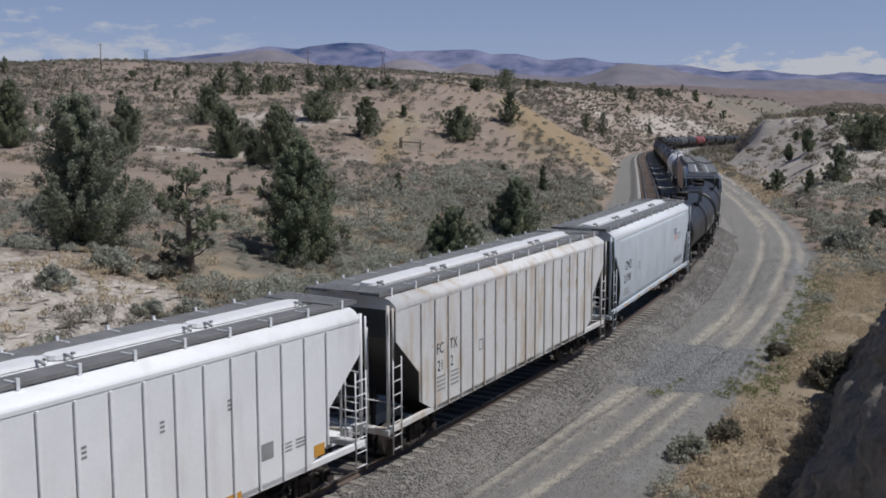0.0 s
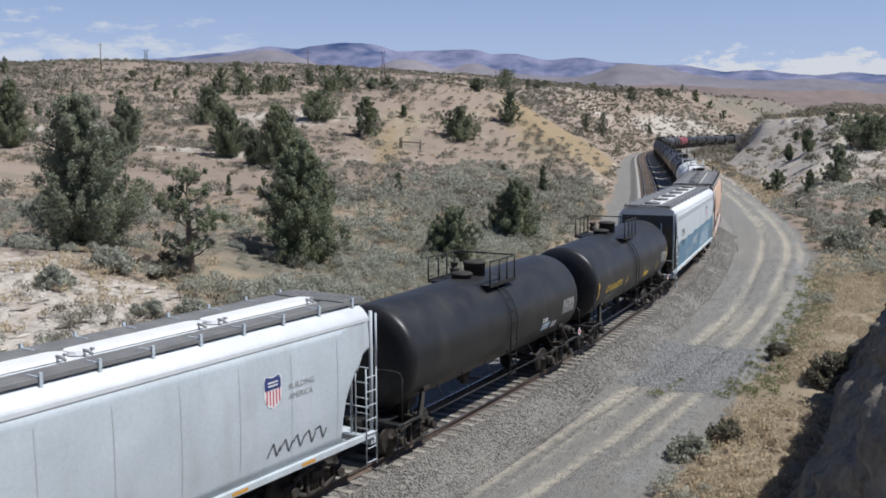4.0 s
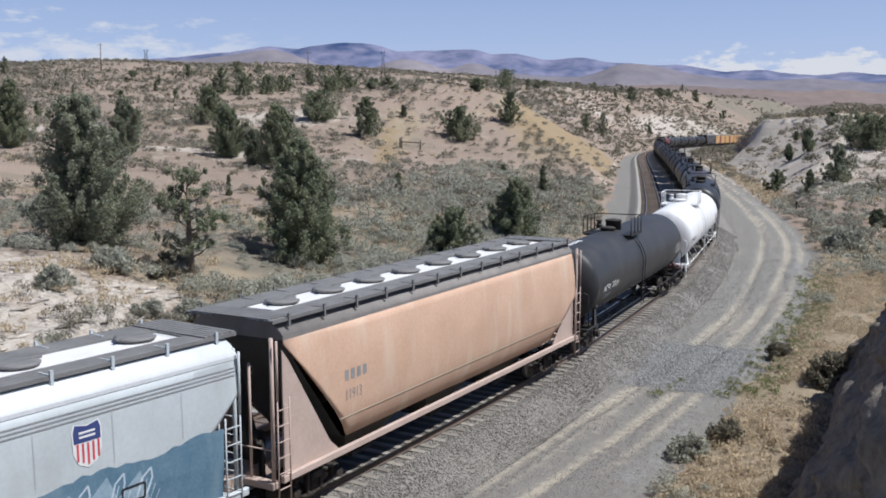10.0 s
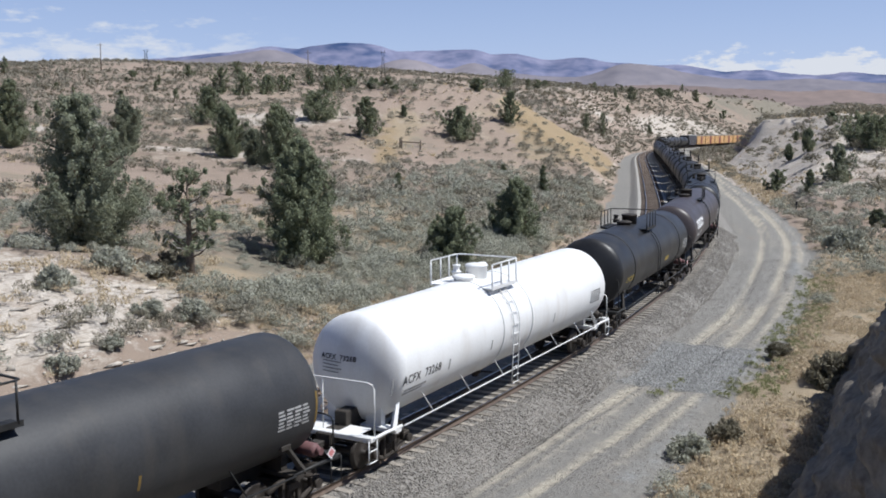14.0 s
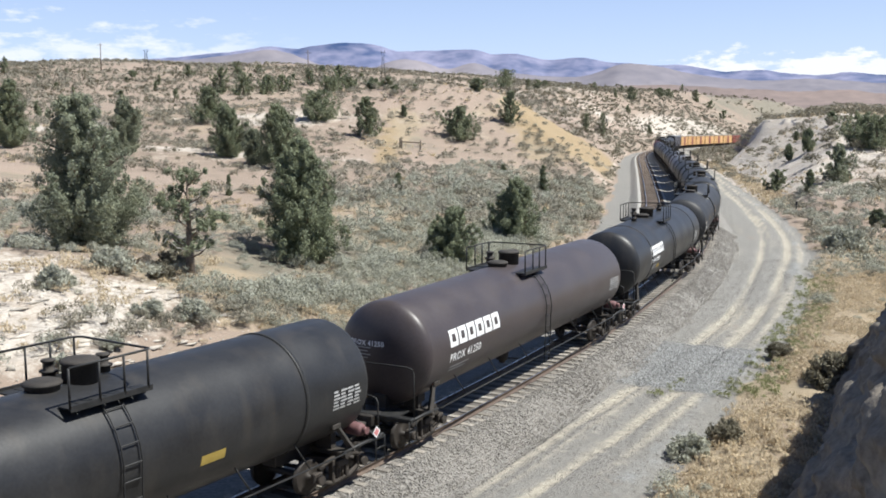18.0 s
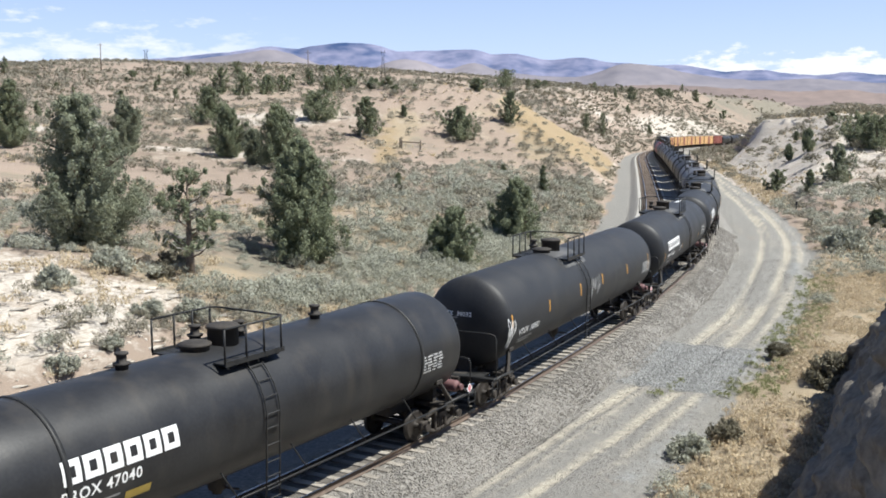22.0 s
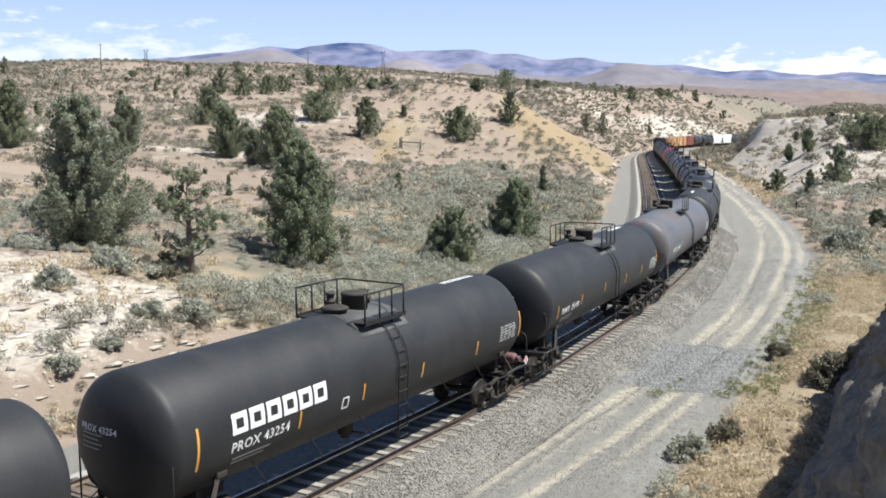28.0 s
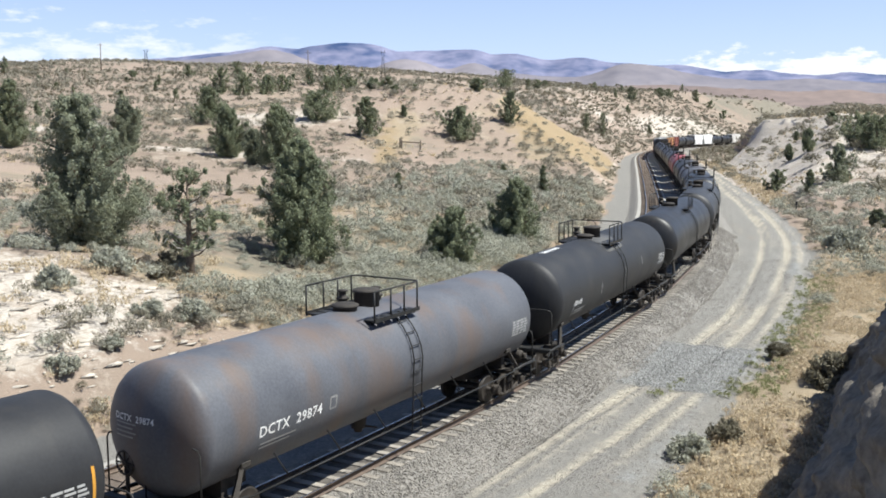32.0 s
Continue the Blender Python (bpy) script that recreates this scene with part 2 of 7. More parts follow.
def ground_surface():
    """Desert soil, with chalk, dry grass, gravel and wheel tracks laid on by the sheet's own masks."""
    m = bpy.data.materials.new("desert_ground")
    m.use_nodes = True
    n, l = m.node_tree.nodes, m.node_tree.links
    b = n["Principled BSDF"]
    co = n.new("ShaderNodeTexCoord")

    def tex(scale, detail=6, rough=0.6):
        t = n.new("ShaderNodeTexNoise")
        t.inputs["Scale"].default_value, t.inputs["Detail"].default_value, t.inputs["Roughness"].default_value = scale, detail, rough
        l.new(co.outputs["Object"], t.inputs["Vector"])
        return t.outputs[0]

    def span(v, a, z, lo=0.0, hi=1.0):
        r = n.new("ShaderNodeMapRange")
        r.inputs[1].default_value, r.inputs[2].default_value, r.inputs[3].default_value, r.inputs[4].default_value = a, z, lo, hi
        l.new(v, r.inputs[0])
        return r.outputs[0]

    def calc(op, a, c):
        k = n.new("ShaderNodeMath")
        k.operation = op
        for i, v in enumerate((a, c)):
            if isinstance(v, float):
                k.inputs[i].default_value = v
            else:
                l.new(v, k.inputs[i])
        return k.outputs[0]

    def lay(under, mask, colour):
        x = n.new("ShaderNodeMixRGB")
        l.new(mask, x.inputs[0])
        for i, v in ((1, under), (2, colour)):
            if isinstance(v, tuple):
                x.inputs[i].default_value = (*v, 1)
            else:
                l.new(v, x.inputs[i])
        return x.outputs[0]

    def mask(name):
        a = n.new("ShaderNodeAttribute")
        a.attribute_name = name
        return a.outputs["Fac"]
    patch, mid, fine, grit = tex(0.035), tex(0.35), tex(3.0, 8, 0.7), tex(28.0, 4, 0.8)
    soil = lay((0.262, 0.208, 0.163), span(patch, 0.35, 0.65), (0.337, 0.264, 0.211))
    soil = lay(soil, span(mid, 0.5, 0.72, 0, 0.6), (0.235, 0.192, 0.15))
    grass = lay((0.28, 0.22, 0.15), span(fine, 0.3, 0.7), (0.39, 0.32, 0.225))
    chalk = lay((0.40, 0.352, 0.30), span(fine, 0.35, 0.65), (0.60, 0.55, 0.485))
    chalk = lay(chalk, span(mid, 0.45, 0.62, 0, 0.5), (0.41, 0.335, 0.265))
    strata = n.new("ShaderNodeMapping")
    strata.inputs["Scale"].default_value = (0.30, 0.30, 5.0)
    l.new(co.outputs["Object"], strata.inputs[0])
    bed = n.new("ShaderNodeTexNoise")
    bed.inputs["Scale"].default_value, bed.inputs["Detail"].default_value = 0.9, 8
    l.new(strata.outputs[0], bed.inputs["Vector"])
    seam = calc("ABSOLUTE", calc("SUBTRACT", bed.outputs[0], 0.5), 0.0)
    chalk = lay(chalk, span(seam, 0.02, 0.004, 0, 0.45), (0.19, 0.15, 0.115))
    chalk = lay(chalk, span(bed.outputs[0], 0.60, 0.75, 0, 0.5), (0.34, 0.27, 0.20))
    ballast = lay((0.155, 0.147, 0.134), span(grit, 0.35, 0.65), (0.295, 0.282, 0.258))
    bluish = lay((0.18, 0.182, 0.176), span(grit, 0.35, 0.65), (0.34, 0.342, 0.33))
    wheel = lay((0.28, 0.255, 0.21), span(fine, 0.3, 0.7), (0.47, 0.425, 0.345))
    sage = lay((0.18, 0.16, 0.122), span(fine, 0.3, 0.7), (0.235, 0.21, 0.165))
    broken = span(calc("ADD", mid, calc("MULTIPLY", fine, 0.6)), 0.6, 1.0)

    def soft(name):
        return span(calc("ADD", mask(name), calc("MULTIPLY", calc("SUBTRACT", broken, 0.5), 0.5)), 0.35, 0.65)
    c = lay(soil, soft("grassy"), grass)
    c = lay(c, soft("ochre"), lay((0.255, 0.188, 0.112), span(fine, 0.3, 0.7), (0.36, 0.278, 0.172)))
    c = lay(c, soft("sagey"), sage)
    c = lay(c, soft("chalky"), chalk)
    c = lay(c, soft("stony"), ballast)
    c = lay(c, soft("bluish"), bluish)
    c = lay(c, span(calc("ADD", mask("wheels"), calc("MULTIPLY", calc("SUBTRACT", fine, 0.5), 0.8)), 0.08, 0.62), wheel)
    shade = n.new("ShaderNodeHueSaturation")
    l.new(span(grit, 0.25, 0.75, 0.78, 1.18), shade.inputs["Value"])
    l.new(c, shade.inputs["Color"])
    l.new(shade.outputs[0], b.inputs["Base Color"])
    b.inputs["Roughness"].default_value = 0.95
    b.inputs["Specular IOR Level"].default_value = 0.15
    bp = n.new("ShaderNodeBump")
    bp.inputs["Strength"].default_value, bp.inputs["Distance"].default_value = 0.7, 0.06
    l.new(calc("ADD", grit, calc("MULTIPLY", fine, 2.0)), bp.inputs["Height"])
    l.new(bp.outputs[0], b.inputs["Normal"])
    return m


GROUND = ground_surface()
BALLAST = surface("ballast_stone", (0.13, 0.12, 0.108), (0.30, 0.282, 0.255), 9, 0.95, relief=0.9, fine=26)
# darker stone for the strip between the main track's rails
DARK_BALLAST = surface("dark_ballast", (0.075, 0.066, 0.057), (0.17, 0.153, 0.134), 5, 0.9, relief=0.9, fine=26)
RUSTY_BALLAST = surface("rust_brown_ballast", (0.085, 0.066, 0.052), (0.19, 0.152, 0.122), 5, 0.9, relief=0.9, fine=26)
# paler stone for the two narrow lines along the siding's edges
PALE_BALLAST = surface("pale_edge_ballast", (0.30, 0.285, 0.255), (0.46, 0.44, 0.40), 5, 0.9, relief=0.9, fine=26)
STONE = surface("crushed_stone", (0.145, 0.134, 0.12), (0.335, 0.312, 0.28), 3, 0.9, relief=0.4, fine=30, vary=-0.3)
PALE_STONE = surface("pale_stone", (0.20, 0.20, 0.195), (0.40, 0.395, 0.38), 3, 0.9, relief=0.4, fine=30, vary=-0.25)
OLD_TIE = surface("dark_brown_tie", (0.075, 0.056, 0.044), (0.19, 0.15, 0.12), 2.2, 0.9, relief=0.5, fine=30, vary=0.25)
TIE = surface("weathered_tie", (0.16, 0.14, 0.118), (0.38, 0.348, 0.30), 2.2, 0.9, relief=0.5, fine=30, vary=0.25)
RAIL = surface("rusty_rail", (0.085, 0.062, 0.048), (0.18, 0.135, 0.105), 4, 0.6, 0.3, 0.2, 60)
RAIL_HEAD = surface("polished_rail_head", (0.42, 0.41, 0.40), (0.62, 0.61, 0.60), 2, 0.3, 1.0, 0.05, 60)
BARK = surface("juniper_bark", (0.10, 0.075, 0.055), (0.24, 0.19, 0.145), 6, 0.95, relief=0.8, fine=30)
DEADWOOD = surface("grey_deadwood", (0.20, 0.185, 0.165), (0.36, 0.34, 0.31), 6, 0.9, relief=0.5, fine=30)


def leafy(name, dark, light, vary, through_much=0.35):
    """Leaves: a surface that also lets light through."""
    m = surface(name, dark, light, 0.8, 0.85, relief=0, fine=7, vary=vary)
    n, l = m.node_tree.nodes, m.node_tree.links
    b, out = n["Principled BSDF"], n["Material Output"]
    tr, mix = n.new("ShaderNodeBsdfTranslucent"), n.new("ShaderNodeMixShader")
    l.new(b.inputs["Base Color"].links[0].from_socket, tr.inputs["Color"])
    mix.inputs[0].default_value = through_much
    l.new(b.outputs[0], mix.inputs[1])
    l.new(tr.outputs[0], mix.inputs[2])
    l.new(mix.outputs[0], out.inputs["Surface"])
    return m


JUNIPER = leafy("juniper_scales", (0.135, 0.158, 0.098), (0.325, 0.345, 0.22), -0.2, 0.33)
JUNIPER_GREY = leafy("juniper_grey_green", (0.165, 0.182, 0.125), (0.37, 0.385, 0.27), -0.2, 0.33)
SAGE = leafy("sagebrush_leaf", (0.28, 0.285, 0.225), (0.455, 0.45, 0.37), -0.12, 0.3)
SLOPE_SAGE = leafy("weathered_sagebrush_leaf", (0.21, 0.193, 0.15), (0.365, 0.338, 0.268), -0.2, 0.3)
BRUSH = leafy("dark_brush_leaf", (0.125, 0.115, 0.08), (0.24, 0.215, 0.155), -0.2, 0.3)
GREEN_WEED = leafy("green_weed", (0.19, 0.205, 0.095), (0.32, 0.33, 0.17), -0.3, 0.4)
STRAW = leafy("dry_grass_blade", (0.43, 0.35, 0.235), (0.64, 0.54, 0.39), -0.2, 0.4)
POLE_WOOD = surface("pole_wood", (0.08, 0.062, 0.05), (0.17, 0.135, 0.105), 4, 0.9, relief=0.4)


# ---- mesh tools ----
def mesh_of(name, verts, faces, mats=(), idx=None, smooth_all=False):
    me = bpy.data.meshes.new(name)
    verts = np.asarray(verts, np.float32)
    faces = np.asarray(faces, np.int32)
    me.vertices.add(len(verts))
    me.vertices.foreach_set("co", verts.ravel())
    k = faces.shape[1]
    me.loops.add(faces.size)
    me.loops.foreach_set("vertex_index", faces.ravel())
    me.polygons.add(len(faces))
    me.polygons.foreach_set("loop_start", np.arange(0, faces.size, k, dtype=np.int32))
    if idx is not None:
        me.polygons.foreach_set("material_index", np.asarray(idx, np.int32))
    if smooth_all:
        me.polygons.foreach_set("use_smooth", np.ones(len(faces), bool))
    for m in (mats if isinstance(mats, (tuple, list)) else (mats,)):
        me.materials.append(m)
    me.update(calc_edges=True)
    me.validate()
    return me


def part(name, data, material, parent, label=""):
    """Links a bmesh (or a mesh) as one mesh object under a thing or a part."""
    if isinstance(data, bmesh.types.BMesh):
        me = bpy.data.meshes.new(name)
        data.to_mesh(me)
        data.free()
        me.materials.append(material)
        data = me
    ob = new(name, data)
    ob.parent = parent
    return tagged(ob, label)


def thing(name, label, category, m=None, group="", kind=""):
    ob = new(name)
    if m is not None:
        ob.matrix_basis = m
    return tagged(ob, label, category, group, kind)


def box(bm, x0, x1, y0, y1, z0, z1, bevel=0.0):
    v = [bm.verts.new((x, y, z)) for x in (x0, x1) for y in (y0, y1) for z in (z0, z1)]
    fs = [bm.faces.new([v[i] for i in q]) for q in ((0, 1, 3, 2), (4, 6, 7, 5), (0, 4, 5, 1), (2, 3, 7, 6), (0, 2, 6, 4), (1, 5, 7, 3))]
    if bevel:
        es = list({e for f in fs for e in f.edges})
        bmesh.ops.bevel(bm, geom=es, offset=bevel, segments=1, affect="EDGES", profile=0.5)
    return bm


def tube(bm, pts, r, sides=8, cap=True):
    """A round bar along points."""
    pts = [Vector(p) for p in pts]
    rings = []
    for i, p in enumerate(pts):
        d = (pts[min(i + 1, len(pts) - 1)] - pts[max(i - 1, 0)]).normalized()
        a = d.cross(Vector((0, 0, 1)) if abs(d.z) < 0.95 else Vector((1, 0, 0))).normalized()
        b = d.cross(a)
        rr = r[i] if isinstance(r, (list, tuple)) else r
        rings.append([bm.verts.new(p + (a * math.cos(t) + b * math.sin(t)) * rr) for t in [2 * math.pi * k / sides for k in range(sides)]])
    for q, w in zip(rings, rings[1:]):
        for k in range(sides):
            f = bm.faces.new((q[k], q[(k + 1) % sides], w[(k + 1) % sides], w[k]))
            f.smooth = sides > 5
    if cap:
        bm.faces.new(rings[0][::-1])
        bm.faces.new(rings[-1])
    return bm


def lathe(bm, rows, sides=32, axis="y"):
    """Rows of (along, radius) turned about an axis through the origin."""
    rings = []
    for a, r in rows:
        ring = []
        for k in range(sides):
            t = 2 * math.pi * k / sides
            u, w = r * math.cos(t), r * math.sin(t)
            ring.append(bm.verts.new((u, a, w) if axis == "y" else (a, u, w) if axis == "x" else (u, w, a)))
        rings.append(ring)
    for q, w in zip(rings, rings[1:]):
        for k in range(sides):
            f = bm.faces.new((q[k], w[k], w[(k + 1) % sides], q[(k + 1) % sides]))
            f.smooth = True
    bm.faces.new(rings[0])
    bm.faces.new(rings[-1][::-1])
    bmesh.ops.recalc_face_normals(bm, faces=bm.faces[:])
    return bm


# ---- the ground: one sheet to the horizon ----
def ground_sheet():
    az = np.concatenate([np.linspace(-27, 27, 340), np.linspace(27, 333, 130)[1:-1]])
    az = np.radians(az)
    rad = np.concatenate([[0.0], np.geomspace(1.2, 16, 50), np.geomspace(16, 90, 330)[1:], np.geomspace(90, 700, 140)[1:], np.geomspace(700, 4700, 36)[1:]])
    a, r = np.meshgrid(az, rad)
    x, y = r * np.sin(a), r * np.cos(a)
    z, s, d = land(x, y)
    na, nr = len(az), len(rad)
    i = np.arange((nr - 1) * na).reshape(nr - 1, na)
    j = np.roll(i, -1, 1)
    faces = np.stack([i, i + na, j + na, j], -1).reshape(-1, 4)
    me = mesh_of("ground", np.stack([x, y, z], -1).reshape(-1, 3), faces, GROUND, smooth_all=True)
    x, y, z, s, d = (np.ravel(v) for v in (x, y, z, s, d))
    far = np.hypot(x, y)
    out = np.abs(d)
    left = -d
    wob = waves(x, y, 6, 11)
    one, two, edge = road_lines(s)
    outer = edge + 0.35 * smooth(12, 0, s) + 0.5 * wob + 0.3 * waves(x, y, 1.6, 18)
    stony = np.where((d > -12) & (d < 3.0 + 0.3 * wob), 1.0, 0.0)
    stony = np.maximum(stony, smooth(1.0, 0.3, d - outer) * smooth(2, 3, d) * (0.85 + 0.2 * waves(x, y, 4, 19)))
    stony = np.maximum(stony, np.where(d > 0, smooth(3.2, 0.6, d - outer) * smooth(14, 22, s) * smooth(75, 55, s) * (0.45 + 0.8 * waves(x, y, 3, 29)), 0))
    stony = np.where((d < 0) & (left > 9.6 + 0.7 * wob), 0, stony)
    road = smooth(2.4, 3.0, d) * smooth(0.4, -0.3, d - outer)
    fresh = smooth(14.7, 15.7, s + 0.3 * waves(x, y, 2, 34)) * smooth(24.5, 22.5, s + 0.5 * waves(x, y, 2, 35))
    bluish = road * np.maximum(0.8 * fresh, 0.45 * smooth(1.6, 0.2, edge - d) * (0.8 + 0.3 * wob) + 0.45 * smooth(0.0, 0.8, waves(x, y, 9, 12)))
    worn = 0.55 + 0.9 * waves(x, y, 3.0, 13) + 0.3 * smooth(20, 40, s)
    streak = waves(s, d * 14, 9, 26, 3)
    ruts = 0.85 * np.exp(-((d - one) / 0.27) ** 2) + 0.75 * np.exp(-((d - two) / 0.25) ** 2) + 0.4 * np.exp(-((d - two - 0.95) / 0.2) ** 2) + 0.35 * np.exp(-((d - one - 0.55) / 0.12) ** 2)
    wheels = road * np.minimum(1, (ruts * (0.8 + 0.5 * streak) + 0.3 * streak) * (0.75 + 0.5 * worn)) * (1 - fresh)
    verge = smooth(-0.2, 0.6, d - outer)
    grassy = np.where(d > 0, verge * smooth(130, 60, far) * (0.95 + 0.6 * waves(x, y, 4, 20)), smooth(9.8, 11, left) * (0.10 + 0.9 * waves(x, y, 17, 14))) * smooth(700, 260, far)
    grassy += 0.75 * bump(x, y, -4, 70, 15, 6) + 0.7 * bump(x, y, -4, 82, 16, 7) + 0.6 * bump(x, y, -7, 152, 3, 22) + 1.2 * bump(left, s, 18, 172, 10, 34) + 0.9 * bump(x, y, -9, 52, 6, 5) + 0.5 * bump(x, y, -12, 44, 6, 5)
    grassy += 0.8 * np.exp(-((d - 9.5) / 2.2) ** 2) * smooth(95, 110, s) * smooth(260, 200, s)
    ochre = 1.7 * bump(left, s, 18, 175, 11, 36) * smooth(10, 12, left) + 0.85 * bump(x, y, -8 - (y - 150) * 0.04, 140, 2.2, 30)
    sagey = 0.05 + 0.5 * smooth(560, 800, far) + 0.75 * waves(x, y, 12, 15) + 0.22 * smooth(220, 420, far)
    sagey += 0.55 * bump(left, s, 18, 75, 12, 45)
    chalky = np.maximum(1.15 * bump(x, y, -16.5, 37, 12, 10) + 0.3 * waves(x, y, 3, 24) - 0.1 - 0.75 * smooth(14.5, 11, left) * smooth(24, 12, s), 0.62 * waves(x, y, 24, 16) * smooth(70, 130, far))
    chalky = np.maximum(chalky, 1.35 * bump(x, y, 66, 185, 36, 62) + 0.45 * waves(x, y, 9, 25))
    chalky = np.maximum(chalky, 0.20 * bump(x, y, 85, 470, 90, 130) + 0.5 * waves(x, y, 16, 17) * bump(x, y, 85, 470, 120, 160))
    chalky = np.maximum(chalky, 1.3 * bump(left, s, 24, 490, 12, 70))
    chalky = np.maximum(chalky, np.where((d > 0) & (s < 60), verge * (0.10 + 0.4 * waves(x, y, 5, 27)), 0))
    chalky += 0.22 * bump(x, y, 52, 400, 60, 90) + 1.1 * bump(x, y, 122, 462, 16, 26)
    chalky += 0.95 * bump(x, y, -29, 130, 9, 4) + 0.9 * bump(x, y, -33, 167, 11, 5) + 0.8 * bump(x, y, -64, 160, 12, 8)
    chalky = chalky * (1 - 0.9 * np.clip(1.3 * ochre - 0.2, 0, 1))
    off = np.where(d > 0, verge, smooth(9.4, 10.4, left))
    for name, v in (("stony", stony), ("bluish", bluish), ("wheels", wheels), ("grassy", grassy * off), ("ochre", ochre), ("sagey", sagey * off), ("chalky", chalky * off)):
        at = me.attributes.new(name, "FLOAT", "POINT")
        at.data.foreach_set("value", np.clip(v, 0, 1).astype(np.float32))
    return tagged(new("ground", me), "dry tan desert ground with chalk, gravel and bunch grass", "ground", kind="structure")


ground = ground_sheet()


def ridge(name, dist, rows, wob, mat, label, relief=1.0):
    """A range of hills far off: crest heights by bearing, with spurs running down its face."""
    az = np.radians(np.linspace(-34, 34, 500))
    crest = np.interp(np.degrees(az), [r[0] for r in rows], [r[1] for r in rows])
    soft = np.hanning(13) / np.hanning(13).sum()
    crest = np.convolve(np.pad(crest, 6, "edge"), soft, "valid")
    jag = wob * waves(np.degrees(az), 0 * az, 1.6, 21, 5) + wob * 0.5 * waves(np.degrees(az), 0 * az, 0.5, 22, 3)
    steps = np.linspace(0, 1, 40)
    a, k = np.meshgrid(az, steps)
    deg = np.degrees(a)
    spur = waves(deg + 1.5 * k * np.sin(deg * 0.9 + dist), k * 2.0 + 0.3 * deg, 1.3, 23, 6, 0.62)
    r = dist * (1 - 0.22 * k + 0.05 * relief * spur * np.sin(k * 3.1))
    h = (crest[None] + 40) * (1 - k ** 0.9) * (1 + 0.25 * relief * spur * np.sin(k * 3.14)) - 40 + jag[None] * np.exp(-k * 9)
    z = EYE_HEIGHT + h
    i = (np.arange(39)[:, None] * 500 + np.arange(499)[None]).ravel()
    faces = np.stack([i, i + 500, i + 501, i + 1], -1)
    me = mesh_of(name, np.stack([r * np.sin(a), r * np.cos(a), z], -1).reshape(-1, 3), faces, mat, smooth_all=True)
    return tagged(new(name, me), label, "hills", kind="structure")


# base colour holds the blue haze of distance over dark and pale slopes
HAZE_BLUE = surface("far_mountain_haze", (0.022, 0.052, 0.135), (0.27, 0.265, 0.36), 0.0045, 1.0, relief=0, fine=0.014)
# mauve haze of distance mixed into the bare slopes' own colour
HAZE_MAUVE = surface("far_foothill_haze", (0.135, 0.13, 0.158), (0.25, 0.226, 0.24), 0.003, 1.0, relief=0, fine=0.02)
FAR_BROWN = surface("far_brown_ridge", (0.135, 0.107, 0.10), (0.25, 0.192, 0.17), 0.006, 1.0, relief=0, fine=0.05)
ridge("backdrop_mountains", 4550, ((-34, 170), (-23.2, 206), (-19.1, 235), (-14.8, 254), (-13.3, 273), (-11.5, 282), (-9.4, 312), (-8.1, 297), (-7.3, 312), (-5.2, 328), (-3.7, 319), (-2.7, 290), (-0.2, 295), (1.7, 300), (2.7, 275), (3.8, 280), (4.7, 265), (5.7, 247), (7.2, 259), (8.3, 253), (8.9, 241), (9.6, 235), (12.1, 217), (13.0, 223), (15.1, 192), (17.1, 198), (19.4, 174), (20.4, 168), (21.2, 184), (23.2, 167), (34, 150)), 5, HAZE_BLUE, "mountain range on the horizon, blue haze put into its colour", 1.0)
ridge("backdrop_foothills", 3300, ((-34, 120), (-14.8, 176), (-11.5, 196), (-9.4, 217), (-8.2, 201), (-7.0, 172), (-5.7, 151), (-4.2, 146), (-2.9, 180), (-2.2, 189), (-1.2, 180), (0.3, 150), (1.0, 166), (1.7, 178), (2.4, 162), (3.6, 141), (5.5, 130), (7.7, 126), (8.6, 143), (9.6, 167), (10.7, 166), (11.7, 158), (12.8, 141), (14.6, 123), (17.2, 109), (19.2, 116), (23.2, 97), (34, 90)), 3, HAZE_MAUVE, "bare foothills below the mountains, mauve haze put into their colour", 0.5)
ridge("backdrop_low_ridge", 1900, ((-34, 20), (0, 34), (3.6, 52), (9.2, 56), (11.3, 57), (14.3, 54), (17.2, 48), (19.8, 44), (21.4, 46), (23.3, 38), (34, 30)), 3, FAR_BROWN, "low brown desert ridge far behind the cut", 0.35)


